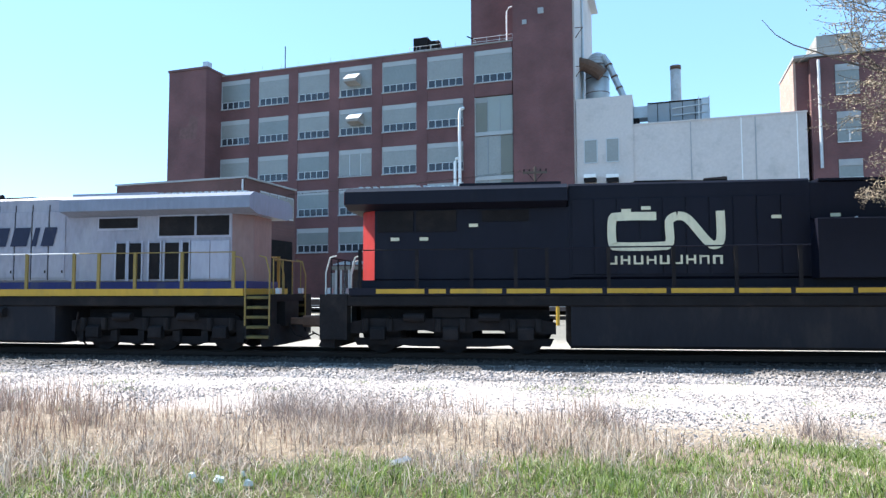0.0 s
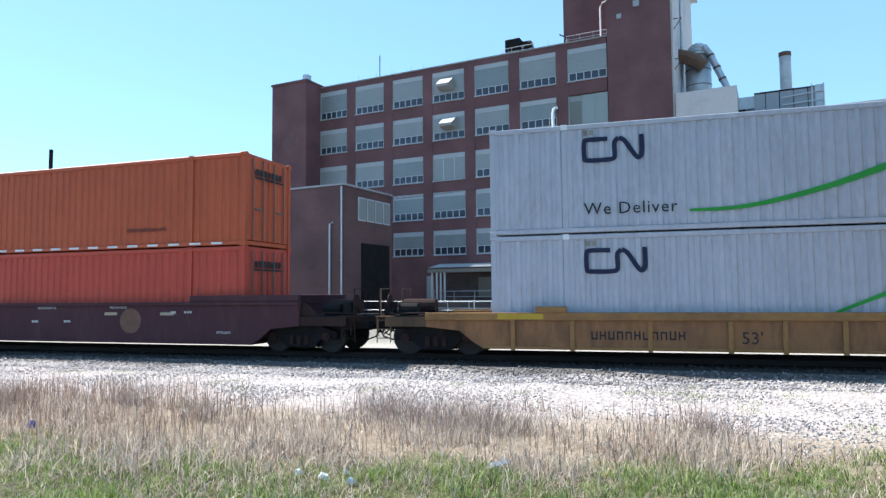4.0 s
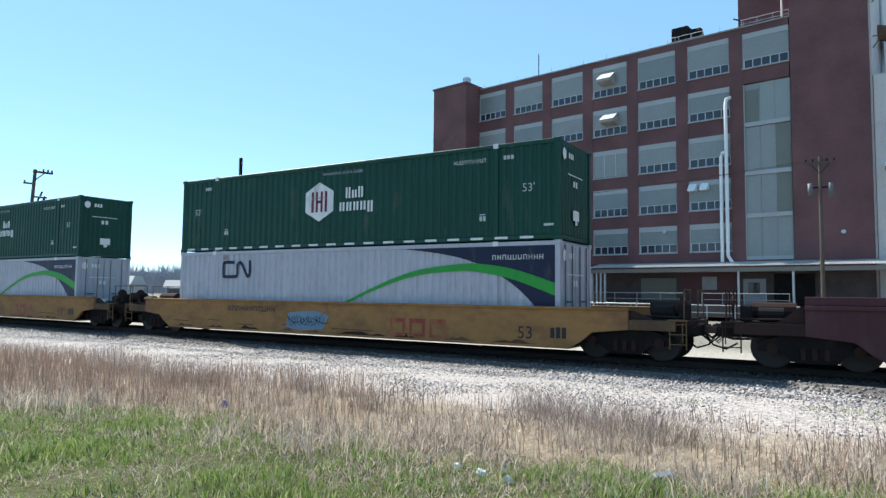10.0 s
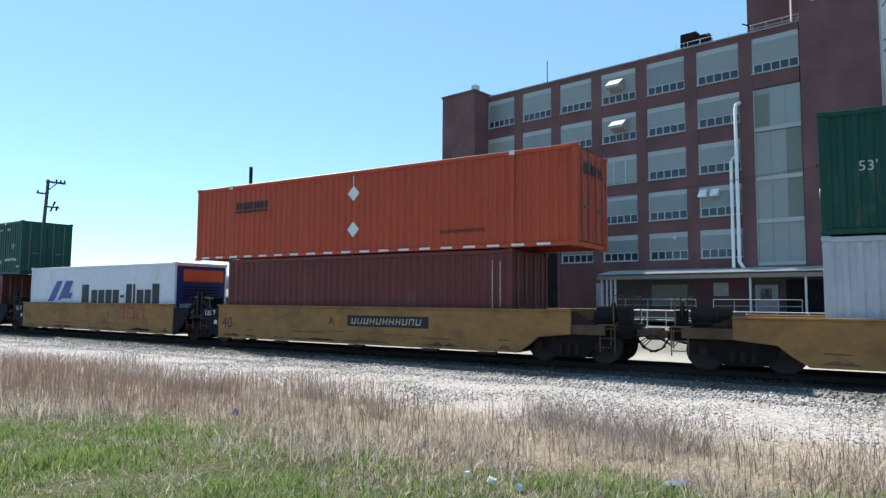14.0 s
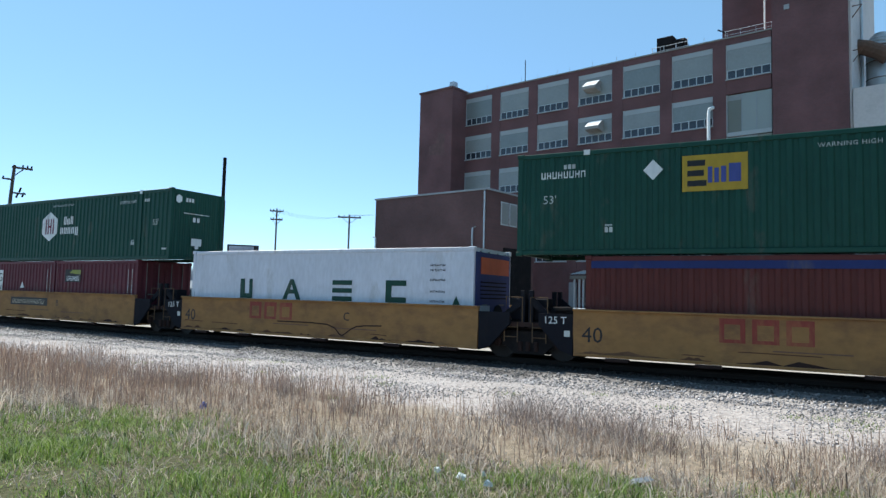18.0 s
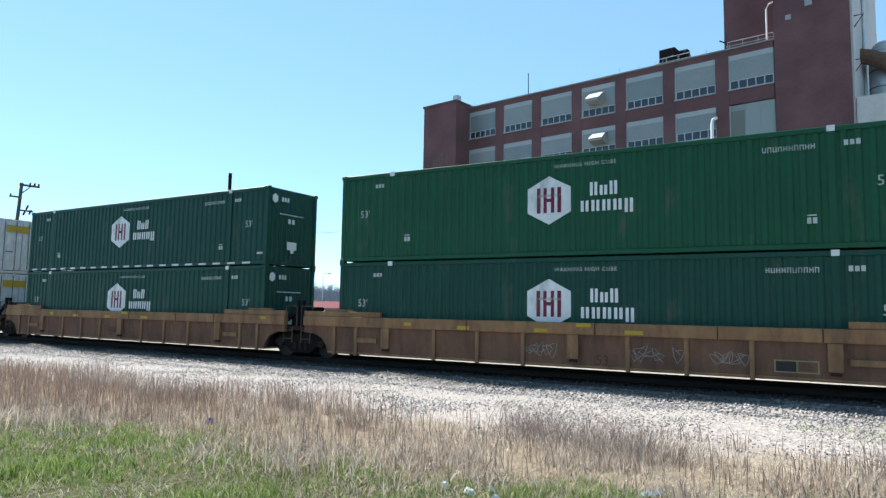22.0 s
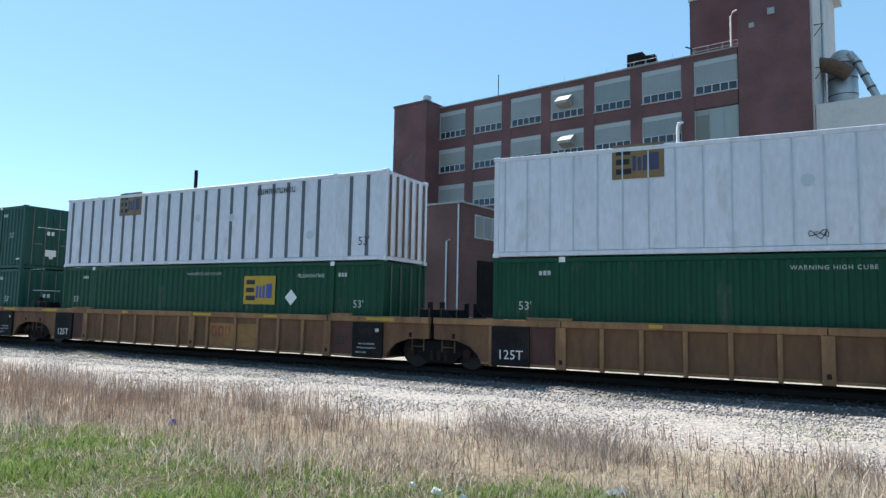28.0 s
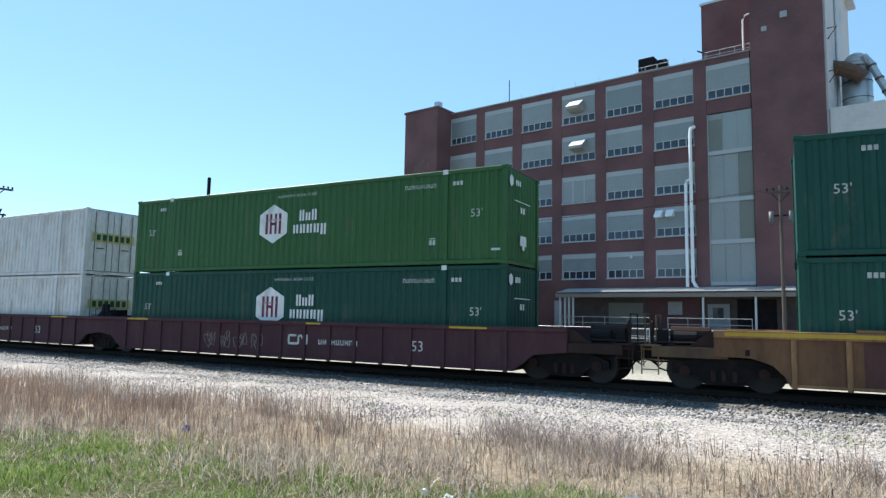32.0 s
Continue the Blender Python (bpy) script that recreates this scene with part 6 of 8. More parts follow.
for k, stakes in STAKES.items():
    w = well_car("rusty tan well wagon with close upright stakes and black end plates", MID[k], "well_tan", 8.35, 1.49, 0.18, stakes, 9.85 if k != "G4" else 11.7, 9.85 if k != "W1" else 11.7, panel=True, art_l=k != "G4", art_r=k != "W1", patches=False, group="tan well wagons")
    for x in (-6.05, 0.08, 6.18):
        br = part("lift_bracket", Mesh().box(x - 0.135, x + 0.135, -1.59, -1.503, 0.2, 1.308, c=0.01), "well_tan", w)
        part("bracket_foot", Mesh().box(x - 0.05, x + 0.05, -1.598, -1.591, 0.34, 0.46), "end_rust", br)
        part("chord_joint", Mesh().box(x - 0.015, x + 0.015, -1.578, -1.55, 1.32, 1.484), "end_rust", w)
    for a, b in ((6.26, 7.1), (-7.02, -5.76)):
        part("lading_plate", Mesh().box(a, b, -1.54, -1.40, 1.491, 1.56, c=0.01), "well_tan", w)
    for a, b in ((6.33, 7.1), (-6.9, -6.2)) if k != "W1" else ((-6.9, -6.2),):
        part("patch_panel", Mesh().poly([(a, -1.505, 0.31), (b, -1.505, 0.31), (b, -1.505, 1.29), (a, -1.505, 1.29)]), "panel_red", w, "rust-red repair panel")
    words("53'", "mark_black", w, 6.7, -1.509, 0.7, 0.26)
    if k == "W2":
        for a, b in ((0.93, 2.12), (2.26, 3.15)):
            part("plate", Mesh().poly([(a, -1.508, 0.31), (b, -1.508, 0.31), (b, -1.508, 1.11), (a, -1.508, 1.11)]), "well_yellow", w, "fresh yellow repair plate")
        name_row(w, 1.02, 0.67, 0.98, 0.34, "mark_red", 3, y=-1.512)
    for a, b in WORN[k]:
        bars("mark_yellow", w, a, -1.576, 1.36, b - a, 0.09, 1, "worn yellow reflective patch")
    for sx in (-1, 1):
        part("port", Mesh().box(sx * 9.22 - 0.05, sx * 9.22 + 0.05, -1.503, -1.49, 0.9, 1.04), "black", w)

# brown wagons at the tail
for k in ("HL", "WW"):
    lo, up = ("container_green", "container_olive") if k == "HL" else ("box_cream", "box_cream")
    for z, col in ((FLOOR, lo), (UP, up)):
        if k == "HL":
            c = container("green corrugated container with a hexagon emblem in a brown wagon" if z == FLOOR else "olive green container with a white hexagon emblem, stacked on another", MID[k], z, L53, HC, col, doors=False, group="green hexagon containers")
            hexagon_livery(c, HC, 81)
        else:
            c = container("white corrugated container with yellow-marked end doors", MID[k], z, L53, HC, col, group="white intermodal containers")
            part("marking", Mesh().poly([(8.114, -1.0, 1.45), (8.114, 1.0, 1.45), (8.114, 1.0, 1.85), (8.114, -1.0, 1.85)]), "sign_yellow", c, "faded yellow band on the end doors")
            for q in range(6):
                part("name_bar", Mesh().poly([(8.118, -0.8 + 0.28 * q, 1.52), (8.118, -0.62 + 0.28 * q, 1.52), (8.118, -0.62 + 0.28 * q, 1.78), (8.118, -0.8 + 0.28 * q, 1.78)]), "dark_green", c, "dark bar in place of a name")
    w = well_car("dark brown stake-sided well wagon with white lettering", MID[k], "well_brown", 8.35, 1.45, 0.12, RIBS5, 9.85, 11.7 if k == "HL" else 9.85, art_l=True, art_r=k != "HL", group="brown well wagons")
    emblem_ribbon(w, 0.3, 0.68, 0.85, 0.34, "mark_dim", -1.508)
    bars("mark_dim", w, 1.6, -1.508, 0.72, 1.6, 0.17, 9)
    words("53", "mark_dim", w, 5.35, -1.508, 0.78, 0.32)
    for i in range(4):
        scrawl(w, -3.6 + i * 0.75, 0.35, 0.5, 0.75, "mark_faint", seed=i + 20)


# ---- the locomotives ----
paint("loco_grey", (0.25, 0.245, 0.29), amt=0.45, dirt=(0.35, 0.345, 0.37), var=0.2)
paint("loco_white", (0.33, 0.335, 0.40), amt=0.2)
paint("loco_purple", (0.042, 0.037, 0.18), amt=0.1)
paint("loco_yellow", (0.41, 0.25, 0.032), amt=0.2)
paint("loco_ochre", (0.22, 0.155, 0.045), amt=0.2)
paint("loco_black", (0.007, 0.0075, 0.015), rough=0.55, amt=0.1, dirt=(0.016, 0.016, 0.021), spec=0.16)
paint("loco_red", (0.38, 0.035, 0.03), amt=0.05)
paint("step_grey", (0.11, 0.10, 0.085), 0.8, amt=0.4, dirt=(0.03, 0.027, 0.024))
paint("step_dull", (0.13, 0.105, 0.035), 0.8, amt=0.5, dirt=(0.03, 0.026, 0.02))
# body grey again, darker and bluer: the radiator wing's shade is painted in
paint("wing_grey_shaded", (0.195, 0.215, 0.275), amt=0.25, dirt=(0.15, 0.15, 0.17))
paint("loco_band", (0.03, 0.032, 0.125), amt=0.2)
paint("loco_tail", (0.21, 0.145, 0.135), amt=0.3, dirt=(0.14, 0.1, 0.09))
paint("tank_slate", (0.018, 0.018, 0.022), 0.85, dirt=(0.042, 0.036, 0.034), amt=0.35, spec=0.12)
M["loco_glass"] = mat("tinted cab glass", (0.03, 0.05, 0.06), 0.08, var=0.1)


def loco_bogie(l, xc):
    """A three-axle bogie with a cast side frame."""
    prof = [(xc - 2.75, 0.55), (xc - 2.75, 0.85), (xc - 2.2, 0.95), (xc + 2.2, 0.95), (xc + 2.75, 0.85), (xc + 2.75, 0.55), (xc + 1.6, 0.58), (xc + 1.3, 0.64), (xc + 0.7, 0.64), (xc + 0.4, 0.58), (xc - 0.4, 0.58), (xc - 0.7, 0.64), (xc - 1.3, 0.64), (xc - 1.6, 0.58)]
    b = part("bogie_frame", Mesh().side(prof, -1.25, -1.1).side(prof, 1.1, 1.25).box(xc - 2.4, xc + 2.4, -1.1, 1.1, 0.66, 0.9), "under", l)
    wm = cached(("wheel", 0.53), lambda: Mesh().tube([(0, -0.07, 0), (0, 0.05, 0)], 0.53, 26).tube([(0, -0.1, 0), (0, 0.05, 0)], 0.2, 12).data("wheel", "black"))
    for dx in (-1.97, 0, 1.97):
        part("traction_motor", Mesh().box(xc + dx - 0.4, xc + dx + 0.4, -0.68, 0.68, 0.3, 0.66, c=0.08), "black", b)
        part("wheel", wm, "black", b, at=pose(xc + dx, -0.76, 0.53))
        part("wheel", wm, "black", b, at=pose(xc + dx, 0.76, 0.53, 0, 0, 180))
        for y in (-1.32, 1.32):
            j = part("journal_box", Mesh().box(xc + dx - 0.2, xc + dx + 0.2, y - 0.09, y + 0.09, 0.36, 0.72, c=0.05), "under", b)
            part("bearing_cap", Mesh().tube([(xc + dx, y - 0.1, 0.53), (xc + dx, y + 0.1, 0.53)], 0.12, 10), "under", j)
            part("coil_spring", Mesh().tube([(xc + dx - 0.33, y, 0.62), (xc + dx - 0.33, y, 0.95)], 0.09, 8), "black", b)
            part("coil_spring", Mesh().tube([(xc + dx + 0.33, y, 0.62), (xc + dx + 0.33, y, 0.95)], 0.09, 8), "black", b)
    for dx in (-1.0, 1.0):
        for y in (-1.34, 1.34):
            part("brake_cylinder", Mesh().tube([(xc + dx - 0.3, y, 0.98), (xc + dx + 0.25, y, 0.98)], 0.12, 10), "under", b)
    part("sand_pipe", Mesh().tube([(xc - 2.5, -1.3, 1.1), (xc - 2.6, -1.3, 0.5), (xc - 2.45, -1.0, 0.15)], 0.025), "under", b)
    part("motor_duct", Mesh().box(xc - 2.6, xc + 2.6, -0.68, 0.68, 0.67, 1.27, c=0.1), "black", b)
    part("bogie_pedestal", Mesh().box(xc - 0.5, xc + 0.5, -1.24, 1.24, 0.95, 1.27, c=0.04), "black", b)
    for y in (-1.08, 0.96):
        part("brake_rigging", Mesh().side([(xc - 2.7, 0.42), (xc - 2.6, 0.22), (xc - 1.5, 0.24), (xc - 0.9, 0.2), (xc + 0.9, 0.2), (xc + 1.5, 0.24), (xc + 2.6, 0.22), (xc + 2.7, 0.42)], y, y + 0.12), "under", b)
    for dx in (-2.5, -1.42, -0.55, 0.55, 1.42, 2.5):
        part("brake_hanger", Mesh().box(xc + dx - 0.1, xc + dx + 0.1, -1.2, -1.05, 0.25, 0.6, c=0.03), "black", b)
    return b


def locomotive(label, s, turn, sch):
    l = thing("locomotive", label, "locomotive", "locomotives")
    cab, hood = sch["cab"], sch["hood"]
    part("underframe", Mesh().box(-10.0, 10.0, -1.5, 1.5, 1.28, 1.57, c=0.03), "black", l)
    part("walkway_edge", Mesh().box(-9.95, 9.95, -1.53, 1.53, 1.575, 1.77), sch["edge"], l, sch["edge_label"])
    part("lower_band", Mesh().box(-9.9, 9.85, -1.0, 1.0, 1.775, 1.98), sch["band"], l)
    # nose and cab
    nose = [(-9.95, 1.98), (-9.95, 3.38), (-8.75, 3.85), (-8.62, 3.85), (-8.62, 1.98)]
    n = part("nose", Mesh().side(nose, -1.25, 1.25), sch["nose"], l)
    part("nose_door", Mesh().box(-9.98, -9.955, -0.3, 0.3, 2.0, 3.2), sch["nose"], n)
    if sch["stripes"]:
        for k, (z0, z1, x1) in enumerate(((2.96, 3.24, -8.78), (2.50, 2.74, -8.95), (2.04, 2.26, -9.15))):
            for y in (-1.256, 1.256):
                part("stripe", Mesh().poly([(-9.95, y, z0), (x1 - 0.12, y, z0), (x1, y, z1), (-9.95, y, z1)]), "loco_yellow", n, "yellow stripe")
        m = Mesh()
        for k in range(-4, 8):
            y0 = -1.2 + k * 0.42
            pts = [(y0, 2.0), (y0 + 0.21, 2.0), (y0 + 1.21, 3.36), (y0 + 1.0, 3.36)]
            cl = [(max(-1.22, min(1.22, a)), b + (0 if -1.22 <= a <= 1.22 else (max(-1.22, min(1.22, a)) - a) * 1.36)) for a, b in pts]
            if max(a for a, b in cl) - min(a for a, b in cl) > 0.1:
                m.poly([(-9.985, a, max(2.0, min(3.36, b))) for a, b in cl])
        part("hazard_panel", m, "loco_yellow", n, "yellow hazard stripes across the nose")
    cabp = [(-8.62, 1.98), (-8.62, 3.86), (-8.4, 4.6), (-8.3, 4.66), (-6.5, 4.66), (-6.4, 4.6), (-6.4, 1.98)]
    c = part("cab", Mesh().side(cabp, -1.48, 1.48), cab, l)
    part("cab_roof", Mesh().side([(-8.5, 4.6), (-8.4, 4.74), (-6.4, 4.76), (-6.35, 4.66)], -1.5, 1.5), sch["roof"], c)
    for y in (-1.5, 1.5):
        for a, b in ((-8.25, -7.95), (-7.85, -7.42), (-7.34, -6.98), (-6.85, -6.55)):
            part("window", Mesh().box(a, b, min(y, y * 0.985), max(y, y * 0.985), 3.66 if b - a > 0.31 else 3.62, 4.12 if b - a > 0.33 else 4.33), "loco_glass", c)
        part("window_frame", Mesh().box(-7.9, -6.93, min(y * 1.006, y * 0.985), max(y * 1.006, y * 0.985), 3.58, 3.64).box(-7.41, -7.35, min(y * 1.006, y * 0.985), max(y * 1.006, y * 0.985), 3.64, 4.14), "frame_white", c)
        part("sun_visor", Mesh().side([(-8.2, 4.4), (-6.7, 4.4), (-6.95, 4.17), (-7.9, 4.17)], min(y, y * 1.06), max(y, y * 1.06)), sch["roof"], c)
        part("battery_door", Mesh().box(-7.65, -7.12, min(y, y * 0.99), max(y, y * 0.99), 2.0, 2.5), "black", c)
    for y in (-0.75, 0.1):
        part("windscreen", Mesh().poly([(-8.63, y, 3.92), (-8.63, y + 0.65, 3.92), (-8.44, y + 0.65, 4.5), (-8.44, y, 4.5)]), "loco_glass", c)
    part("number_board", Mesh().box(-8.62, -8.4, -0.55, 0.55, 4.62, 4.86), "frame_white", c)
    if sch["number"]:
        bars("loco_purple", c, -7.82, -1.486, 3.17, 0.8, 0.24, 4, "dark bars in place of owner's marks")
        bars("loco_purple", c, -7.85, -1.486, 2.75, 0.92, 0.34, 4, "dark bars in place of the running number")
        bars("mark_black", c, -7.2, -1.486, 2.6, 0.25, 0.05, 1)
    # equipment boxes behind the cab
    part("equipment_box", Mesh().box(-6.395, -1.9, -1.46, 1.46, 1.98, 3.46, c=0.02), hood, l)
    part("blower_hood", Mesh().box(-6.395, -1.9, -1.05, 1.05, 3.46, 4.44, c=0.04), hood, l)
    for x in (-4.4, -3.35):
        g = part("louvre", Mesh().box(x, x + 0.9, -1.08, -1.051, 3.9, 4.36), "black", l)
        for k in range(5):
            part("slat", Mesh().box(x + 0.03, x + 0.87, -1.10, -1.081, 3.93 + k * 0.085, 3.96 + k * 0.085), sch["rail2"], g)
    part("roof_plate", Mesh().box(-6.3, -2.1, -1.1, 1.1, 4.441, 4.5), sch["roof"], l)
    rr = part("roof_handrail", Mesh().tube([(-6.2, -1.4, 4.42), (-2.3, -1.4, 4.42)], 0.02), sch["rail2"], l)
    part("middle_rail", Mesh().tube([(-6.2, -1.4, 4.0), (-4.55, -1.4, 4.0)], 0.02), sch["rail2"], rr)
    for x in (-6.2, -5.2, -4.55, -3.5, -2.3):
        part("rail_post", Mesh().tube([(x, -1.4, 3.46), (x, -1.4, 4.42)], 0.025), sch["rail2"], rr)
    # engine hood with doors
    part("engine_hood", Mesh().box(-1.895, 4.1, -1.05, 1.05, 1.985, 4.52, c=0.06), hood, l)
    for i in range(10):
        x = -1.75 + i * 0.58
        d = part("hood_door", Mesh().box(x + 0.02, x + 0.55, -1.075, -1.051, 2.1, 4.1 if i > 2 else 3.3, c=0.008), hood, l)
        part("latch", Mesh().box(x + 0.47, x + 0.51, -1.09, -1.076, 2.25, 2.33), "black", d)
        part("door_gap", Mesh().box(x - 0.008, x + 0.008, -1.07, -1.052, 2.05, 4.3 if i > 2 else 3.4), "black", d)
        part("hood_door", Mesh().box(x + 0.02, x + 0.55, 1.051, 1.075, 2.1, 4.1, c=0.008), hood, l)
    part("intake", Mesh().box(-1.1, -0.55, -1.09, -1.052, 3.85, 4.3), "black", l)
    part("exhaust", Mesh().box(1.2, 2.3, -0.4, 0.4, 4.521, 4.66), "black", l)
    part("horn", Mesh().tube([(0.3, -0.3, 4.68), (1.1, -0.3, 4.68)], 0.06, 8, 0.1).tube([(0.4, 0.0, 4.7), (-0.2, 0.0, 4.7)], 0.05, 8, 0.09).box(0.35, 0.5, -0.4, 0.2, 4.521, 4.66), "black", l)
    # radiator section
    part("radiator_hood", Mesh().box(4.105, 9.36, -1.05, 1.05, 1.985, 3.92, c=0.03), hood, l)
    part("end_wall", Mesh().plan([(9.361, -1.05), (9.8, -0.6), (9.8, 0.6), (9.361, 1.05)], 1.985, 3.9), sch["tail"], l)
    wing = [(-1.05, 3.9), (1.05, 3.9), (1.5, 4.02), (1.5, 4.36), (1.2, 4.5), (-1.2, 4.5), (-1.5, 4.36), (-1.5, 4.02)]
    wg = part("radiator_wing", Mesh().prism(wing, 4.15, 10.1), sch["wing"], l)
    part("wing_top", Mesh().box(4.3, 7.0, -1.15, 1.15, 4.501, 4.58), sch["roof"], wg)
    for k in range(14):
        part("radiator_fin", Mesh().box(7.1 + k * 0.2, 7.2 + k * 0.2, -1.1, 1.1, 4.501, 4.56), "galv", wg)
    for x0, x1, z0, z1 in ((5.15, 6.4, 3.55, 3.84), (7.1, 8.2, 3.3, 3.86), (8.28, 9.28, 3.3, 3.86)):
        part("radiator_grille", Mesh().box(x0, x1, -1.09, -1.052, z0, z1), "black", l, "black radiator grille")
        part("grille_frame", Mesh().box(x0 - 0.05, x1 + 0.05, -1.075, -1.051, z0 - 0.06, z1 + 0.05), cab, l)
        part("radiator_grille", Mesh().box(x0, x1, 1.052, 1.09, z0, z1), "black", l, "black radiator grille")
    for x0, x1 in ((5.74, 6.05), (6.15, 6.55), (6.8, 7.15), (7.3, 7.75), (7.85, 8.05)):
        d = part("filter_door", Mesh().box(x0, x1, -1.08, -1.052, 2.05, 3.1), "black", l)
        part("door_frame", Mesh().box(x0 - 0.05, x0, -1.1, -1.052, 2.0, 3.16).box(x1, x1 + 0.04, -1.1, -1.052, 2.0, 3.16), cab, d)
    for x0 in (8.12, 8.72):
        part("hood_door", Mesh().box(x0, x0 + 0.57, -1.085, -1.052, 2.05, 3.15, c=0.01), cab, l)
    if sch["name"] == "slant":
        x = -0.48
        for wd in (0.52, 0.17, 0.50, 0.17, 0.52, 0.56, 0.17, 0.42):
            part("name_bar", Mesh().poly([(x, -1.094, 3.06), (x + wd, -1.094, 3.06), (x + wd + 0.14, -1.094, 3.62), (x + 0.14, -1.094, 3.62)]), "navy", l, "slanted dark blue bar in place of a name")
            x += wd + 0.155
    # tank, steps, rails
    part("fuel_tank", Mesh().prism([(-1.3, 0.20), (1.3, 0.20), (1.45, 0.28), (1.45, 1.275), (-1.45, 1.275), (-1.45, 0.28)], -4.1, 4.1), "tank_slate", l)
    for x in (-3.2, -0.9, 1.6):
        part("tank_strap", Mesh().box(x, x + 0.1, -1.465, -1.44, 0.45, 1.27), "under", l)
    part("air_tank", Mesh().tube([(-2.6, -1.52, 1.1), (-0.4, -1.52, 1.1)], 0.14, 10), "under", l)
    part("air_tank", Mesh().tube([(0.3, -1.52, 1.1), (2.5, -1.52, 1.1)], 0.14, 10), "under", l)
    loco_bogie(l, -7.23), loco_bogie(l, 7.23)
    for sx in (-1, 1):
        x0, x1 = sx * 10.0, sx * 10.75
        a, b = min(x0, x1), max(x0, x1)
        part("end_plate", Mesh().box(min(sx * 9.95, sx * 10.7), max(sx * 9.95, sx * 10.7), -1.0, 1.0, 1.4, 1.6), "black", l)
        for y in (-1.5, 1.1):
            s2 = part("step_well", Mesh().box(a + 0.05, b - 0.05, y + 0.36, y + 0.42, 0.4, 1.6), "black", l)
            for k in range(5):
                part("step", Mesh().box(a + 0.055, b - 0.055, y - 0.01, y + 0.36, 0.40 + k * 0.27, 0.48 + k * 0.27, c=0.01), sch["step"], s2)
            part("step_side", Mesh().box(a, a + 0.05, y, y + 0.42, 0.38, 1.6), "black", s2)
            part("step_side", Mesh().box(b - 0.05, b, y, y + 0.42, 0.38, 1.6), "black", s2)
            for xx in (a + 0.02, b - 0.02):
                part("grab_rail", Mesh().tube([(xx, y - 0.03, 0.75), (xx, y - 0.03, 2.2), (xx - sx * 0.12, y - 0.03, 2.62), (xx - sx * 0.3, y - 0.03, 2.66)], 0.024), sch["step_rail"], l)
        er = Mesh().tube([(sx * 10.6, -1.0, 1.6), (sx * 10.6, -1.0, 2.6), (sx * 10.6, 1.0, 2.6), (sx * 10.6, 1.0, 1.6)], 0.022)
        er.tube([(sx * 10.6, -0.35, 1.6), (sx * 10.6, -0.35, 2.6)], 0.022).tube([(sx * 10.6, 0.35, 1.6), (sx * 10.6, 0.35, 2.6)], 0.022)
        part("end_rail", er, sch["rail2"], l)
        part("plough", Mesh().side([(sx * 10.4, 0.15), (sx * 10.85, 0.2), (sx * 10.6, 0.75), (sx * 10.4, 0.75)], -1.3, 1.3), "black", l)
        coupler(l, sx * 10.6, sx)
        part("drawbar_box", Mesh().box(min(sx * 10.0, sx * 10.75), max(sx * 10.0, sx * 10.75), -0.5, 0.5, 0.7, 1.4), "black", l)
        for y in (-0.9, 0.75):
            part("ditch_light", Mesh().box(min(sx * 10.62, sx * 10.74), max(sx * 10.62, sx * 10.74), y, y + 0.16, 1.62, 1.78), "frame_white", l)
    for y in (-1.5, 1.5):
        part("handrail", Mesh().tube([(-1.7, y, 2.8), (4.86, y, 2.79)], 0.022), sch["rail"], l)
        part("handrail", Mesh().tube([(4.87, y, 2.79), (9.7, y, 2.78)], 0.018), sch["rail2"], l)
        for x in (-1.45, 0.05, 1.55, 3.15, 4.7, 5.5, 6.65, 8.1, 9.65):
            part("stanchion", Mesh().box(x - 0.045, x + 0.045, y - 0.025, y + 0.025, 1.775, 2.8), sch["post"], l)
    for x in (-6.0, -4.6, -3.2):
        bars("mark_white", l, x, -1.468, 1.86, 0.12, 0.09, 1)
    MOVING.append((l, s, 0.0, turn))
    return l


locomotive("grey locomotive with a purple nose, yellow stripes and yellow handrails", 165.75, 0, dict(
    cab="loco_white", hood="loco_grey", nose="loco_purple", roof="loco_white", wing="wing_grey_shaded", tail="loco_tail", edge="loco_yellow",
    edge_label="yellow walkway edge", band="loco_band", stripes=True, number=True, rail="frame_white", rail2="loco_ochre", post="loco_ochre", step="step_dull", step_rail="loco_ochre", name="slant"))
b = locomotive("black locomotive with a red end and a yellow walkway stripe", 188.6, 180, dict(
    cab="loco_black", hood="loco_black", nose="loco_red", roof="loco_black", wing="loco_black", tail="loco_red", edge="loco_black",
    edge_label="black walkway edge", band="loco_black", stripes=False, number=False, rail="loco_black", rail2="black", post="under", step="step_grey", step_rail="mark_dim", name="ribbon"))


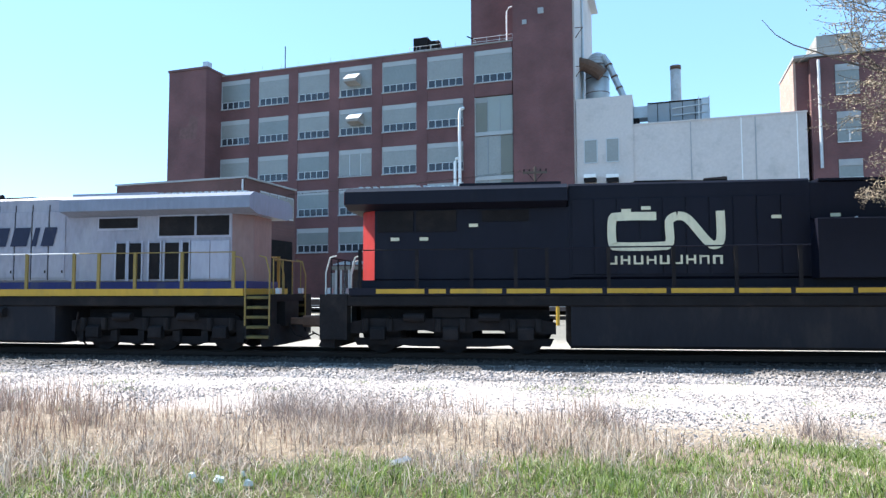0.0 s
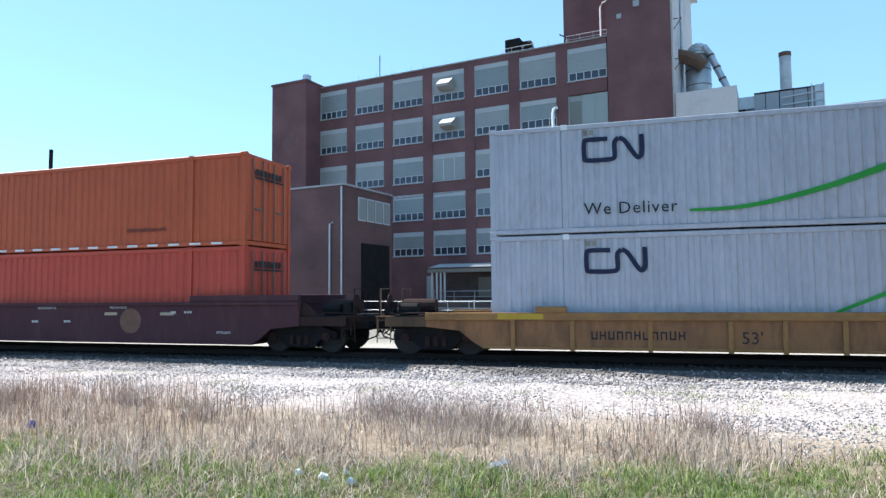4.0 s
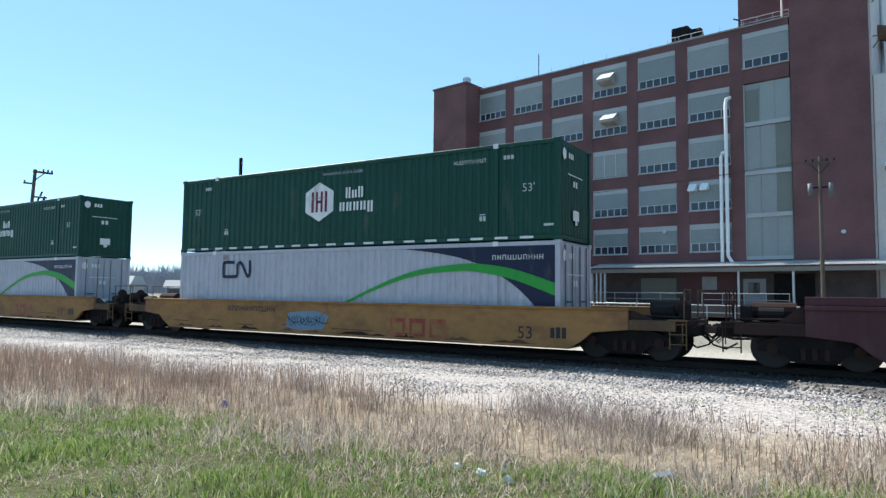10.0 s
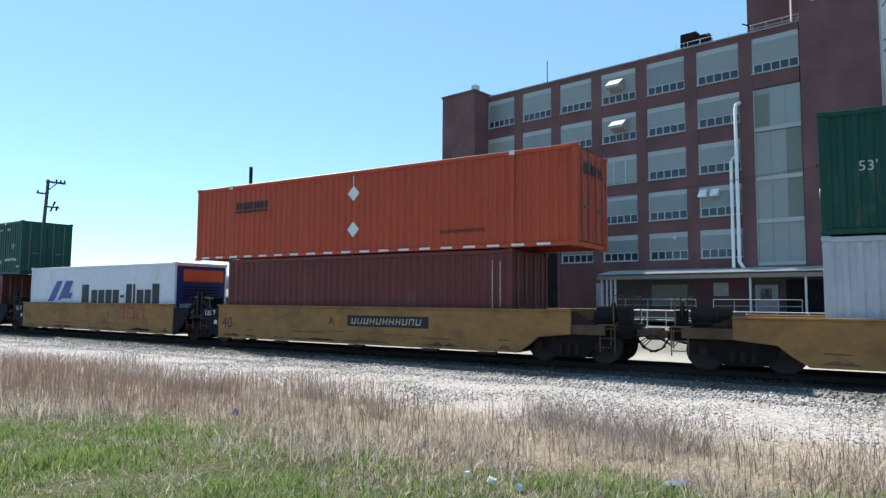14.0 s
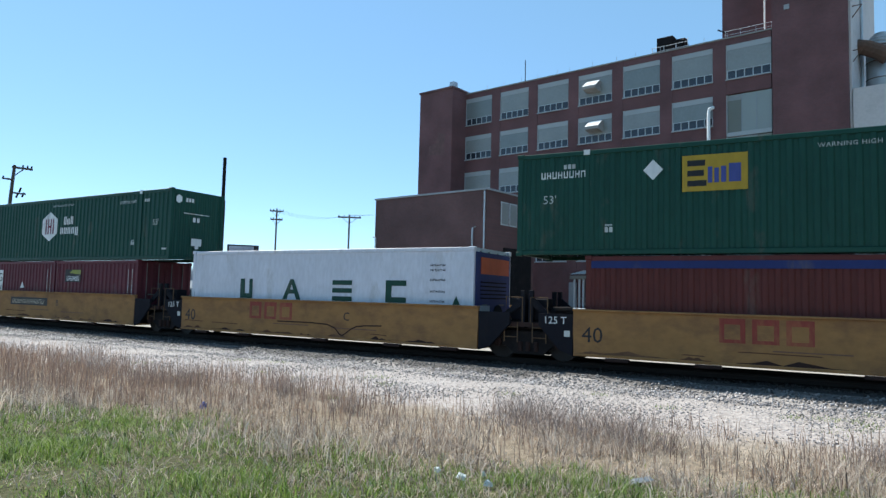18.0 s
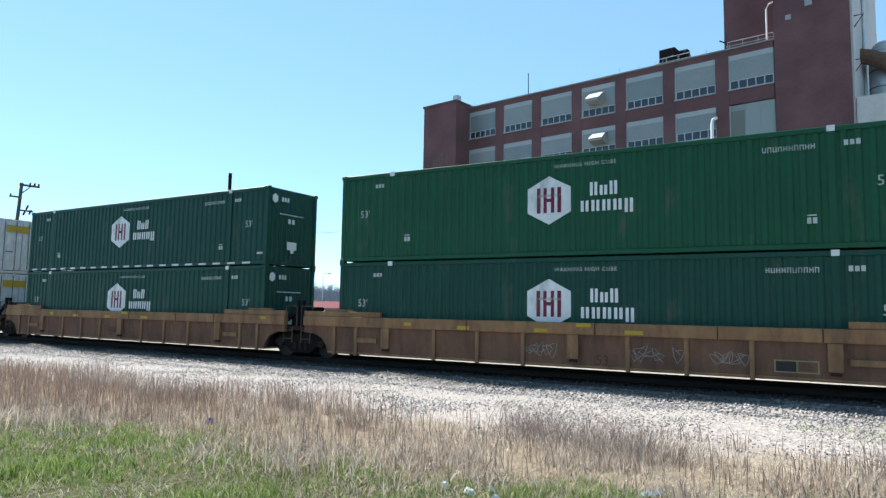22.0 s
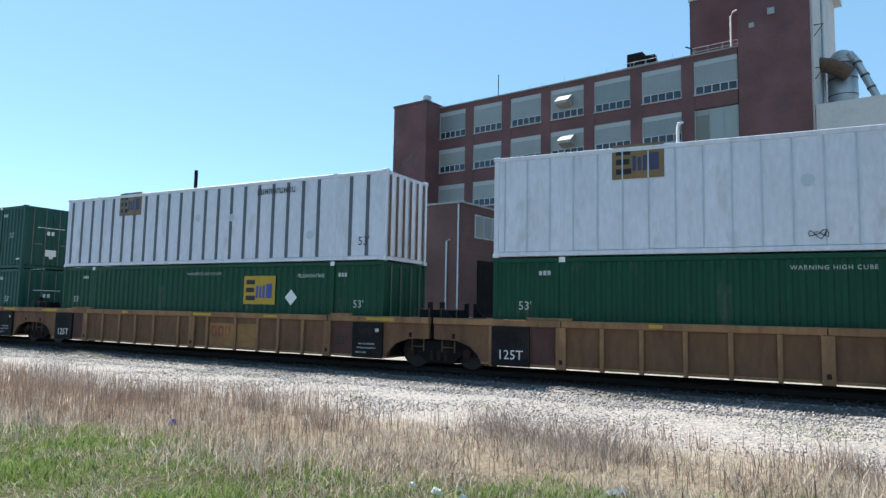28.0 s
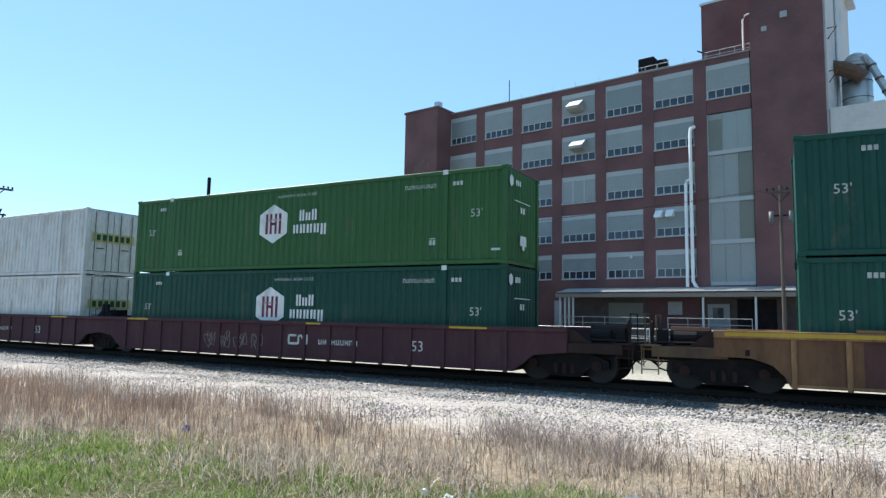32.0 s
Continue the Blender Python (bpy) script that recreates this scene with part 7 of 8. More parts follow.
def black_loco_marks(l):
    """Paint on the side that faces the camera; the machine is turned end for end."""
    face = pose(0, 0, 0, 0, 0, 180)
    y = -1.102
    before = set(l.children)
    emblem_ribbon(l, -3.1, 2.72, 2.92, 1.0, "cream_mark", y)
    bars("cream_mark", l, -3.12, y, 2.36, 2.95, 0.24, 9, "cream bars in place of an address")
    for x, z in ((-8.9, 3.05), (-8.1, 3.05), (-6.75, 3.4), (0.95, 3.5), (2.35, 3.52), (-2.75, 3.72), (-2.25, 3.78)):
        bars("cream_mark", l, x, y, z, 0.24, 0.09, 1)
    x = -9.2
    for k in range(11):
        w = (1.3, 0.45, 1.35, 1.0, 1.3, 1.45, 1.5, 1.2, 1.3, 1.4, 1.5)[k]
        part("walkway_stripe", Mesh().box(x, x + w, -1.545, -1.531, 1.62, 1.74), "loco_yellow", l, "yellow stripe on the walkway edge")
        x += w + 0.12
    part("lever", Mesh().tube([(2.6, -1.15, 3.0), (2.95, -1.15, 3.5)], 0.035), "mark_white", l)
    for o in set(l.children) - before:
        o.matrix_basis = face @ o.matrix_basis


paint("cream_mark", (0.60, 0.57, 0.42), amt=0.15)
black_loco_marks(b)
# a stub of red cab-end lettering board on the rear overhang
nb = part("name_board", Mesh().box(10.101, 10.12, -1.45, 1.45, 4.02, 4.36), "loco_red", b, "red board under the radiator overhang")
for y0, y1 in ((-0.35, 0.1), (0.15, 0.55), (-1.25, -0.75)):
    part("board_mark", Mesh().poly([(10.123, y0, 4.1), (10.123, y1, 4.1), (10.123, y1, 4.29), (10.123, y0, 4.29)]), "cream_mark", nb, "cream bar in place of a name")


# ---- yard behind the train ----
def rail_pair(name, y, x0, x1, turn=0.0):
    t = thing(name, "rusty siding rails in the yard gravel", "railway track", kind="structure")
    for d in (-0.72, 0.72):
        part("rail", Mesh().box(x0, x1, y + d - 0.035, y + d + 0.035, -0.22, -0.02), "rail", t)


rail_pair("siding_track", 44.0, -6, 60)


def hopper_car():
    h = thing("hopper_wagon", "grey covered hopper wagon standing on the siding", "freight wagon", at=pose(13.2, 44, 0))
    L = 8.1
    part("body", Mesh().prism([(-1.35, 1.5), (1.35, 1.5), (1.5, 2.3), (1.5, 3.9), (1.25, 4.25), (-1.25, 4.25), (-1.5, 3.9), (-1.5, 2.3)], -L, L), "hopper_grey", h)
    for i in range(13):
        x = -L + 0.4 + i * (2 * L - 0.8) / 12
        part("side_post", Mesh().box(x - 0.05, x + 0.05, -1.58, -1.5, 2.2, 3.95), "hopper_grey", h)
    part("roof_walk", Mesh().box(-L, L, -0.9, 0.9, 4.3, 4.36), "galv", h)
    for x in (-5, -1.6, 1.8, 5.2):
        part("hatch", Mesh().box(x - 0.6, x + 0.6, -0.35, 0.35, 4.36, 4.62, c=0.06), "pipe_white", h)
    for x in (-4.5, 0, 4.5):
        part("discharge_bay", Mesh().side([(x - 1.6, 1.5), (x + 1.6, 1.5), (x + 0.4, 0.5), (x - 0.4, 0.5)], -1.2, 1.2), "hopper_grey", h)
    bars("mark_black", h, -3.2, -1.51, 3.1, 1.4, 0.3, 5, "dark painted code, unreadable")
    bars("mark_black", h, -3.2, -1.51, 2.6, 1.4, 0.3, 5, "dark painted code, unreadable", 4)
    for sx in (-1, 1):
        part("end_sill", Mesh().box(min(sx * L, sx * (L + 0.9)), max(sx * L, sx * (L + 0.9)), -1.4, 1.4, 1.0, 1.25), "hopper_grey", h)
        ladder(h, sx * (L + 0.3), -1.45, 1.2, 4.2, 0.45, "galv", 8)
        bogie(h, sx * (L - 0.6))


hopper_car()


def bollards():
    for x, y in ((1.1, 38.5), (1.75, 38.5), (3.2, 38.8), (3.55, 38.8)):
        b = thing("bollard", "yellow painted steel bollard with a domed top", "bollard", "yard bollards", at=pose(x, y, -0.35))
        part("post", Mesh().tube([(0, 0, 0), (0, 0, 1.4), (0, 0, 1.47)], 0.11, 10), "loco_yellow", b)
        part("dome", Mesh().tube([(0, 0, 1.471), (0, 0, 1.52), (0, 0, 1.56)], 0.108, 10, 0.03), "mark_white", b)


bollards()


def yard_fence():
    f = thing("pipe_railing", "pale pipe railing along the edge of the yard", "railing", at=FAC @ pose(0, -6.5, -0.3))
    for z in (0.75, 1.3):
        part("rail", Mesh().tube([(-31, 0, z), (-7, 0, z)], 0.035), "frame_white", f)
    for i in range(13):
        part("post", Mesh().tube([(-31 + 2 * i, 0, 0), (-31 + 2 * i, 0, 1.3)], 0.035), "frame_white", f)
    g = thing("wire_fence", "low wire mesh fence on steel posts by the shed", "fence", at=FAC @ pose(0, -18, -0.3))
    for z in (0.4, 0.9, 1.5):
        part("wire", Mesh().tube([(-58, 0, z), (-14, 0, z)], 0.012, 4), "galv", g)
    for i in range(16):
        part("post", Mesh().tube([(-58 + 2.9 * i, 0, 0), (-58 + 2.9 * i, 0, 1.55)], 0.04), "galv", g)


yard_fence()


def utility_pole(x, y, top, arms, label, transformers=False, lean=0.0):
    p = thing("utility_pole", label, "utility pole", "utility poles", at=pose(x, y, -0.4, 0, lean, math.degrees(math.atan2(-x, y))))
    part("shaft", Mesh().tube([(0, 0, 0), (0, 0, top * 0.5), (0, 0, top + 0.4)], 0.13, 8, 0.09), "wood_pole", p)
    for z, w in arms:
        a = part("crossarm", Mesh().box(-w, w, -0.14, -0.02, z + 0.3, z + 0.45), "wood_pole", p)
        for k in (-0.9, -0.45, 0.45, 0.9):
            part("insulator", Mesh().tube([(w * k, -0.08, z + 0.45), (w * k, -0.08, z + 0.62)], 0.05, 6), "under", a)
        part("brace", Mesh().tube([(-w * 0.6, -0.1, z + 0.3), (0, -0.1, z - 0.3), (w * 0.6, -0.1, z + 0.3)], 0.025, 4), "under", p)
    if transformers:
        for k in (-0.55, 0.55):
            part("transformer", Mesh().tube([(k, -0.1, top - 2.1), (k, -0.1, top - 1.3)], 0.145, 12), "transformer_grey", p, smooth=True)
            part("bracket", Mesh().box(min(0, k), max(0, k), -0.03, 0.03, top - 1.6, top - 1.5), "under", p)
    return p


def street_pole():
    """The pole beyond the train's tail: arms to one side, hardware below."""
    p = thing("utility_pole", "leaning timber utility pole with one-sided crossarms and hardware", "utility pole", "utility poles", at=pose(-53.3, 27.7, -0.4, 0, 2.5, math.degrees(math.atan2(52.8, 28.5))))
    part("shaft", Mesh().tube([(0, 0, 0), (0, 0, 5.5), (0, 0, 11.35)], 0.17, 8, 0.11), "wood_pole", p)
    a = part("crossarm", Mesh().box(-0.15, 1.2, -0.14, -0.02, 11.1, 11.25), "wood_pole", p)
    for x in (0.55, 0.85, 1.12):
        part("insulator", Mesh().tube([(x, -0.08, 11.251), (x, -0.08, 11.43)], 0.06, 6), "black", a)
    part("brace", Mesh().tube([(0.05, -0.1, 10.5), (0.6, -0.1, 11.1)], 0.04, 5), "wood_pole", p)
    a = part("crossarm", Mesh().box(-0.7, 0.12, -0.14, -0.02, 10.15, 10.27), "wood_pole", p)
    part("insulator", Mesh().tube([(-0.62, -0.08, 10.271), (-0.62, -0.08, 10.42)], 0.06, 6), "black", a)
    part("crossarm", Mesh().box(0.0, 0.95, -0.14, -0.02, 9.15, 9.27), "wood_pole", p)
    for x, z in ((0.35, 8.85), (0.72, 8.95), (0.5, 9.3)):
        part("fuse_holder", Mesh().tube([(x, -0.1, z), (x + 0.1, -0.1, z + 0.36)], 0.07, 6), "black", p)


street_pole()
utility_pole(-54.5, 58.5, 11.6, [(11.3, 0.8), (10.3, 0.7)], "weathered timber utility pole with short crossarms")
utility_pole(-45.0, 60.0, 10.7, [(10.4, 1.3)], "weathered timber utility pole with one wide crossarm")
utility_pole(-0.12, 46.6, 10.4, [(10.0, 0.85)], "slim timber utility pole with transformer cans near the tower", True)


def wires():
    w = thing("overhead_wires", "thin dark overhead wires strung between the poles", "wires")
    pts = [(-54.5, 58.5, 11.4), (-45.0, 60.0, 10.6), (0.1, 46.6, 10.2)]
    for a, b in zip(pts, pts[1:]):
        for dz in (0.0, -0.05, 0.06):
            c = [tuple(a[i] + (b[i] - a[i]) * t + ((dz * 8 * t * (1 - t) - 1.2 * 4 * t * (1 - t) * 0.5) if i == 2 else dz * 6) for i in range(3)) for t in [k / 8 for k in range(9)]]
            part("wire", Mesh().tube(c, 0.008, 3), "black", w)


wires()


def tall_post():
    p = thing("steel_post", "tall dark steel post behind the track", "post", at=pose(-33.1, 30.5, -0.4))
    part("shaft", Mesh().tube([(0, 0, 0), (0, 0, 8.0)], 0.16, 10), "under", p)
    part("upper_tube", Mesh().tube([(0, 0, 8.0), (0, 0, 10.8)], 0.11, 10), "under", p)
    b = thing("billboard", "small dark-framed sign board on two legs", "sign", at=pose(-40.6, 39.8, -0.4, 0, 0, 45))
    part("board", Mesh().box(-1.25, 1.25, -0.12, 0.12, 4.3, 5.95), "mark_black", b)
    part("face", Mesh().box(-1.1, 0.85, -0.14, -0.121, 4.42, 5.84), "sign_face", b, "pale faded sign face")
    for x in (-0.7, 0.7):
        part("leg", Mesh().box(x - 0.1, x + 0.1, -0.1, 0.1, 0, 4.3), "under", b)


M["sign_face"] = mat("faded printed sign face", (0.36, 0.38, 0.44), 0.6, var=0.5, scale=2.0)
tall_post()


def lamp_post(x, y, h):
    p = thing("street_lamp", "slim grey parking lot lamp with one arm", "street lamp", "parking lot lamps", at=pose(x, y, -0.4, 0, 0, 40))
    part("pole", Mesh().tube([(0, 0, 0), (0, 0, h), (0.3, 0, h + 0.25), (1.1, 0, h + 0.3)], 0.08, 6, 0.05), "galv", p)
    part("head", Mesh().box(0.9, 1.6, -0.15, 0.15, h + 0.22, h + 0.36, c=0.03), "under", p)


for x, y, h in ((-83, 101, 8.5), (-66, 34, 8.4), (-72, 36.5, 7.0), (-118, 100, 8.0), (-96, 140, 8.5)):
    lamp_post(x, y, h)


def far_car(x, y, turn, material):
    c = thing("parked_car", "small parked car in the distant lot", "car", "parked cars", at=pose(x, y, -0.32, 0, 0, turn))
    part("body", Mesh().side([(-2.2, 0.35), (2.2, 0.35), (2.25, 0.8), (1.3, 0.95), (0.7, 1.42), (-1.2, 1.45), (-1.9, 0.98), (-2.25, 0.9)], -0.88, 0.88), material, c)
    part("glass", Mesh().side([(1.15, 0.97), (0.66, 1.36), (-1.15, 1.38), (-1.75, 1.0)], -0.89, 0.89), "pane", c)
    for x0 in (-1.4, 1.4):
        for y0 in (-0.8, 0.8):
            part("wheel", Mesh().tube([(x0, y0 - 0.1, 0.32), (x0, y0 + 0.1, 0.32)], 0.32, 10), "black", c)


paint("car_red", (0.45, 0.03, 0.03), amt=0.0)
paint("car_white", (0.75, 0.75, 0.76), amt=0.0)
paint("car_blue", (0.05, 0.08, 0.2), amt=0.0)
rnd = random.Random(11)
for i in range(16):
    far_car(-118 + i * 4.6 + rnd.uniform(-1, 1), 112 + rnd.uniform(-8, 12) - 0.1 * i, rnd.choice((70, 85, 250, 95)), rnd.choice(("car_white", "car_white", "car_red", "car_blue", "galv")))


paint("roof_red", (0.30, 0.09, 0.09), amt=0.2)


def low_shops():
    for x, y, w, d, h, m in ((-128, 150, 24, 12, 3.0, "roof_red"), (-96, 158, 26, 12, 3.4, "roof_red"), (-160, 140, 28, 12, 4.0, "lintel"), (-190, 110, 40, 16, 5.0, "lintel"), (-135, 75, 20, 10, 3.4, "lintel")):
        s = thing("roadside_shop", "low white roadside shop with a red roof", "building", "roadside shops", at=pose(x, y, -0.4, 0, 0, 40))
        part("wall", Mesh().box(-w / 2, w / 2, -d / 2, d / 2, 0, h * 0.7), "lintel", s)
        part("roof", Mesh().prism([(-d / 2 - 0.5, h * 0.7), (d / 2 + 0.5, h * 0.7), (d / 4, h + 1.0), (-d / 4, h + 1.0)], -w / 2 - 0.5, w / 2 + 0.5), m, s)
        for k in range(6):
            x0 = -w / 2 + 1 + k * (w - 2) / 6
            part("shop_window", Mesh().box(x0, x0 + w / 9, -d / 2 - 0.04, -d / 2 - 0.001, 0.8, h * 0.6), "pane", s)


low_shops()


def far_woods():
    """Bare far woodland: leaning trunks with many fine limbs."""
    r = random.Random(8)
    V, F = [], []
    for i in range(1500):
        az = radians(r.uniform(28, 80))
        d = r.uniform(260, 420)
        x, y = -d * math.sin(az), d * math.cos(az)
        h = d * math.tan(radians(r.uniform(1.4, 2.5))) + 1
        for k in range(9):
            a = r.uniform(-0.5, 0.5)
            b = r.uniform(0, 0.55) * h
            ln = (h - b) * r.uniform(0.7, 1.0)
            w = r.uniform(0.1, 0.35)
            n = len(V)
            ux, uy = math.cos(az), math.sin(az)
            V += [(x - ux * w, y - uy * w, b), (x + ux * w, y + uy * w, b), (x + ux * a * ln * 0.8, y + uy * a * ln * 0.8, b + ln)]
            F.append((n, n + 1, n + 2))
    me = bpy.data.meshes.new("far_woods")
    me.from_pydata(V, [], F)
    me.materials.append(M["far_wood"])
    tagged(new("far_woods", me), "line of bare woodland on the horizon, haze painted in", "woods", kind="stuff")
    hill = Mesh()
    pts = [(-430 * math.sin(radians(a)), 430 * math.cos(radians(a)), 11.5 + 2.5 * noise.noise((a * 0.3, 0, 0)) + 1.2 * noise.noise((a * 1.7, 3, 0))) for a in range(-60, 110)]
    for p, q in zip(pts, pts[1:]):
        hill.poly([(p[0], p[1], -1), (q[0], q[1], -1), q, p])
    tagged(new("backdrop", hill.data("backdrop", "far_wood")), "low far ridge of leafless trees, haze painted in", "backdrop", kind="structure")


# distance haze is mixed into this blue-grey wood colour
M["far_wood"] = mat("leafless wood with haze painted in", (0.27, 0.275, 0.31), 1.0, var=0.35, scale=0.15, grain=1.5, spec=0.0)
far_woods()


def small_tree():
    """The half-bare tree whose twigs hang into view, with pale brown buds."""
    t = thing("tree", "half-bare spring tree with pale brown buds on drooping twigs", "tree", at=pose(10.05, 13.1, -0.3))
    r = random.Random(21)
    tips = []

    def limb(wood, p, d, ln, rad, depth):
        pts = [p]
        q = Vector(p)
        v = Vector(d)
        for k in range(5):
            v = (v + Vector((r.uniform(-0.22, 0.22), r.uniform(-0.22, 0.22), r.uniform(-0.16, 0.14)))).normalized()
            q = q + v * ln / 5
            pts.append(tuple(q))
        wood.tube(pts, rad, 6 if depth < 2 else 4, max(rad * 0.45, 0.005))
        if depth >= 2:
            tips.append(pts)
        if depth >= 3:
            return
        for k in range(7 if depth < 2 else 5):
            s = pts[r.randint(1, 5)]
            w = (v * 0.6 + Vector((r.uniform(-1, 1), r.uniform(-1, 1), r.uniform(-0.25, 0.7)))).normalized()
            limb(wood, s, w, ln * r.uniform(0.45, 0.68), max(rad * 0.36, 0.006), depth + 1)

    part("trunk", Mesh().tube([(0, 0, 0), (0.05, 0, 1.2), (-0.05, 0.1, 2.6), (-0.1, 0.1, 4.0)], 0.22, 10, 0.12), "wood_pole", t)
    for k in range(9):
        a = k * 0.74 + 0.3
        wood = Mesh()
        limb(wood, (-0.07, 0.1, 2.9 + 0.15 * k), (math.cos(a), 0.7 * math.sin(a), 0.75), 3.3, 0.07, 0)
        part("limb", wood, "wood_pole", t)
    for k in range(7):
        wood = Mesh()
        limb(wood, (-0.07, 0.1, 2.9 + 0.24 * k), (-1.0, 0.15 * (k % 3 - 1) + 0.1, 0.32 + 0.1 * k), 2.1 + 0.2 * k, 0.05, 0)
        part("limb", wood, "wood_pole", t)
    # one long bare shoot reaches out from the crown
    shoot = [(-0.1, 0.1, 3.6), (-1.5, 0.3, 5.1), (-2.95, 0.6, 6.1), (-3.9, 0.8, 6.51), (-4.41, 1.02, 6.84), (-4.76, 1.15, 7.04), (-5.07, 1.26, 7.32), (-5.3, 1.34, 7.68)]
    part("limb", Mesh().tube(shoot, 0.03, 5, 0.006).tube([(-3.9, 0.8, 6.51), (-4.05, 0.8, 6.9), (-4.1, 0.8, 7.3)], 0.008, 4).tube([(-4.41, 1.02, 6.84), (-4.6, 1.0, 6.75), (-4.75, 1.0, 6.6)], 0.007, 4), "wood_pole", t)
    V, F = [], []
    for pts in tips:
        for p, q in zip(pts, pts[1:]):
            for k in range(5):
                c = Vector(p).lerp(Vector(q), r.random()) + Vector((r.gauss(0, 0.05), r.gauss(0, 0.05), r.gauss(-0.02, 0.05)))
                a, b = Vector((r.uniform(-1, 1), r.uniform(-1, 1), r.uniform(-1, 1))).normalized() * r.uniform(0.012, 0.03), Vector((r.uniform(-1, 1), r.uniform(-1, 1), r.uniform(-1, 1))).normalized() * 0.013
                n = len(V)
                V += [tuple(c - a), tuple(c + b), tuple(c + a), tuple(c - b)]
                F.append((n, n + 1, n + 2, n + 3))
    me = bpy.data.meshes.new("buds")
    me.from_pydata(V, [], F)
    me.materials.append(M["buds"])
    part("crown", me, "buds", t, "pale brown buds and catkins")


M["buds"] = mat("pale brown buds", (0.36, 0.29, 0.20), 0.9, var=0.4, scale=3)
small_tree()


# ---- plants, stones and litter before the track ----
def blade_mat(name, stops, through_light=0.35):
    """Leaf colour picked per blade; light passes through."""
    m, n, l, b = node_mat(name)
    g = n.new("ShaderNodeNewGeometry")
    ramp = n.new("ShaderNodeValToRGB")
    e = ramp.color_ramp.elements
    e[0].color, e[1].color = (*stops[0], 1), (*stops[-1], 1)
    for i, c in enumerate(stops[1:-1]):
        k = e.new((i + 1) / (len(stops) - 1))
        k.color = (*c, 1)
    l.new(g.outputs["Random Per Island"], ramp.inputs[0])
    l.new(ramp.outputs[0], b.inputs["Base Color"])
    b.inputs["Roughness"].default_value = 0.5
    b.inputs["Specular IOR Level"].default_value = 0.5
    tr = n.new("ShaderNodeBsdfTranslucent")
    l.new(ramp.outputs[0], tr.inputs[0])
    mx = n.new("ShaderNodeMixShader")
    mx.inputs[0].default_value = through_light
    l.new(b.outputs[0], mx.inputs[1]), l.new(tr.outputs[0], mx.inputs[2])
    l.new(mx.outputs[0], n["Material Output"].inputs[0])
    return m


M["turf"] = blade_mat("green grass blades", [(0.165, 0.245, 0.045), (0.225, 0.325, 0.07), (0.32, 0.395, 0.13), (0.46, 0.48, 0.28), (0.15, 0.225, 0.042), (0.03, 0.05, 0.012), (0.245, 0.35, 0.07), (0.06, 0.10, 0.018)], 0.4)
M["straw"] = blade_mat("dry straw", [(0.62, 0.52, 0.42), (0.36, 0.275, 0.215), (0.76, 0.66, 0.56), (0.07, 0.05, 0.04), (0.50, 0.41, 0.325), (0.70, 0.60, 0.50), (0.16, 0.115, 0.09)], 0.4)
M["stalk"] = blade_mat("dead weed stalks", [(0.33, 0.23, 0.17), (0.16, 0.11, 0.095), (0.42, 0.30, 0.22), (0.20, 0.14, 0.12)], 0.3)
M["bramble"] = blade_mat("purplish brown dead twigs", [(0.30, 0.23, 0.20), (0.17, 0.13, 0.12), (0.46, 0.38, 0.32), (0.24, 0.18, 0.16)], 0.15)
RNG = np.random.default_rng(4)


def ground_np(x, y):
    return -0.15 - 0.17 * np.clip((y - 6) / 6, 0, 1)


def patchy(x, y, f=0.5, seed=0.0):
    """Smooth patchiness between 0 and 1."""
    return 0.5 + 0.25 * (np.sin(f * 1.7 * x + 1.3 * np.sin(f * y * 1.1 + seed)) + np.sin(f * 2.3 * y + 1.7 * np.sin(f * x * 1.9 + seed * 2)))


def turf_edge(x):
    """How far from the camera the green turf reaches."""
    return 6.05 + 0.31 * np.maximum(x + 5.2, 0) + 1.05 * np.exp(-(((x + 8.3) / 1.3) ** 2)) - 0.5 * np.clip(-9.6 - x, 0, 2.5) + 0.12 * np.sin(x * 2.3 + 1)


def weed_edge(x):
    """Where the weeds end and bare stone begins."""
    return np.where(x > 1, 9.4 - 0.12 * (x - 1), 11.2) + 0.6 * np.sin(x * 0.7 + 2) + 0.35 * np.sin(x * 1.9)


def tufts(name, label, category, x, y, h, w, bend, material):
    """One mesh of many tapering blades, each two pieces long."""
    n = len(x)
    a = RNG.uniform(0, 2 * np.pi, n)
    z = ground_np(x, y) - 0.02
    ux, uy = np.cos(a) * w / 2, np.sin(a) * w / 2
    b = RNG.uniform(0, 2 * np.pi, n)
    bx, by = np.cos(b) * bend * h, np.sin(b) * bend * h
    V = np.empty((n, 5, 3))
    V[:, 0] = np.stack([x - ux, y - uy, z], 1)
    V[:, 1] = np.stack([x + ux, y + uy, z], 1)
    V[:, 2] = np.stack([x + ux * 0.7 + bx * 0.3, y + uy * 0.7 + by * 0.3, z + h * 0.6], 1)
    V[:, 3] = np.stack([x - ux * 0.7 + bx * 0.3, y - uy * 0.7 + by * 0.3, z + h * 0.6], 1)
    V[:, 4] = np.stack([x + bx, y + by, z + h], 1)
    me = bpy.data.meshes.new(name)
    me.vertices.add(5 * n)
    me.vertices.foreach_set("co", V.ravel())
    k = 5 * np.arange(n)[:, None]
    loops = np.concatenate([k + 0, k + 1, k + 2, k + 3, k + 3, k + 2, k + 4], 1).ravel()
    me.loops.add(7 * n)
    me.loops.foreach_set("vertex_index", loops.astype(np.int32))
    me.polygons.add(2 * n)
    st = np.stack([7 * np.arange(n), 7 * np.arange(n) + 4], 1).ravel()
    me.polygons.foreach_set("loop_start", st.astype(np.int32))
    me.update(calc_edges=True)
    me.materials.append(M[material])
    return tagged(new(name, me), label, category, kind="stuff")


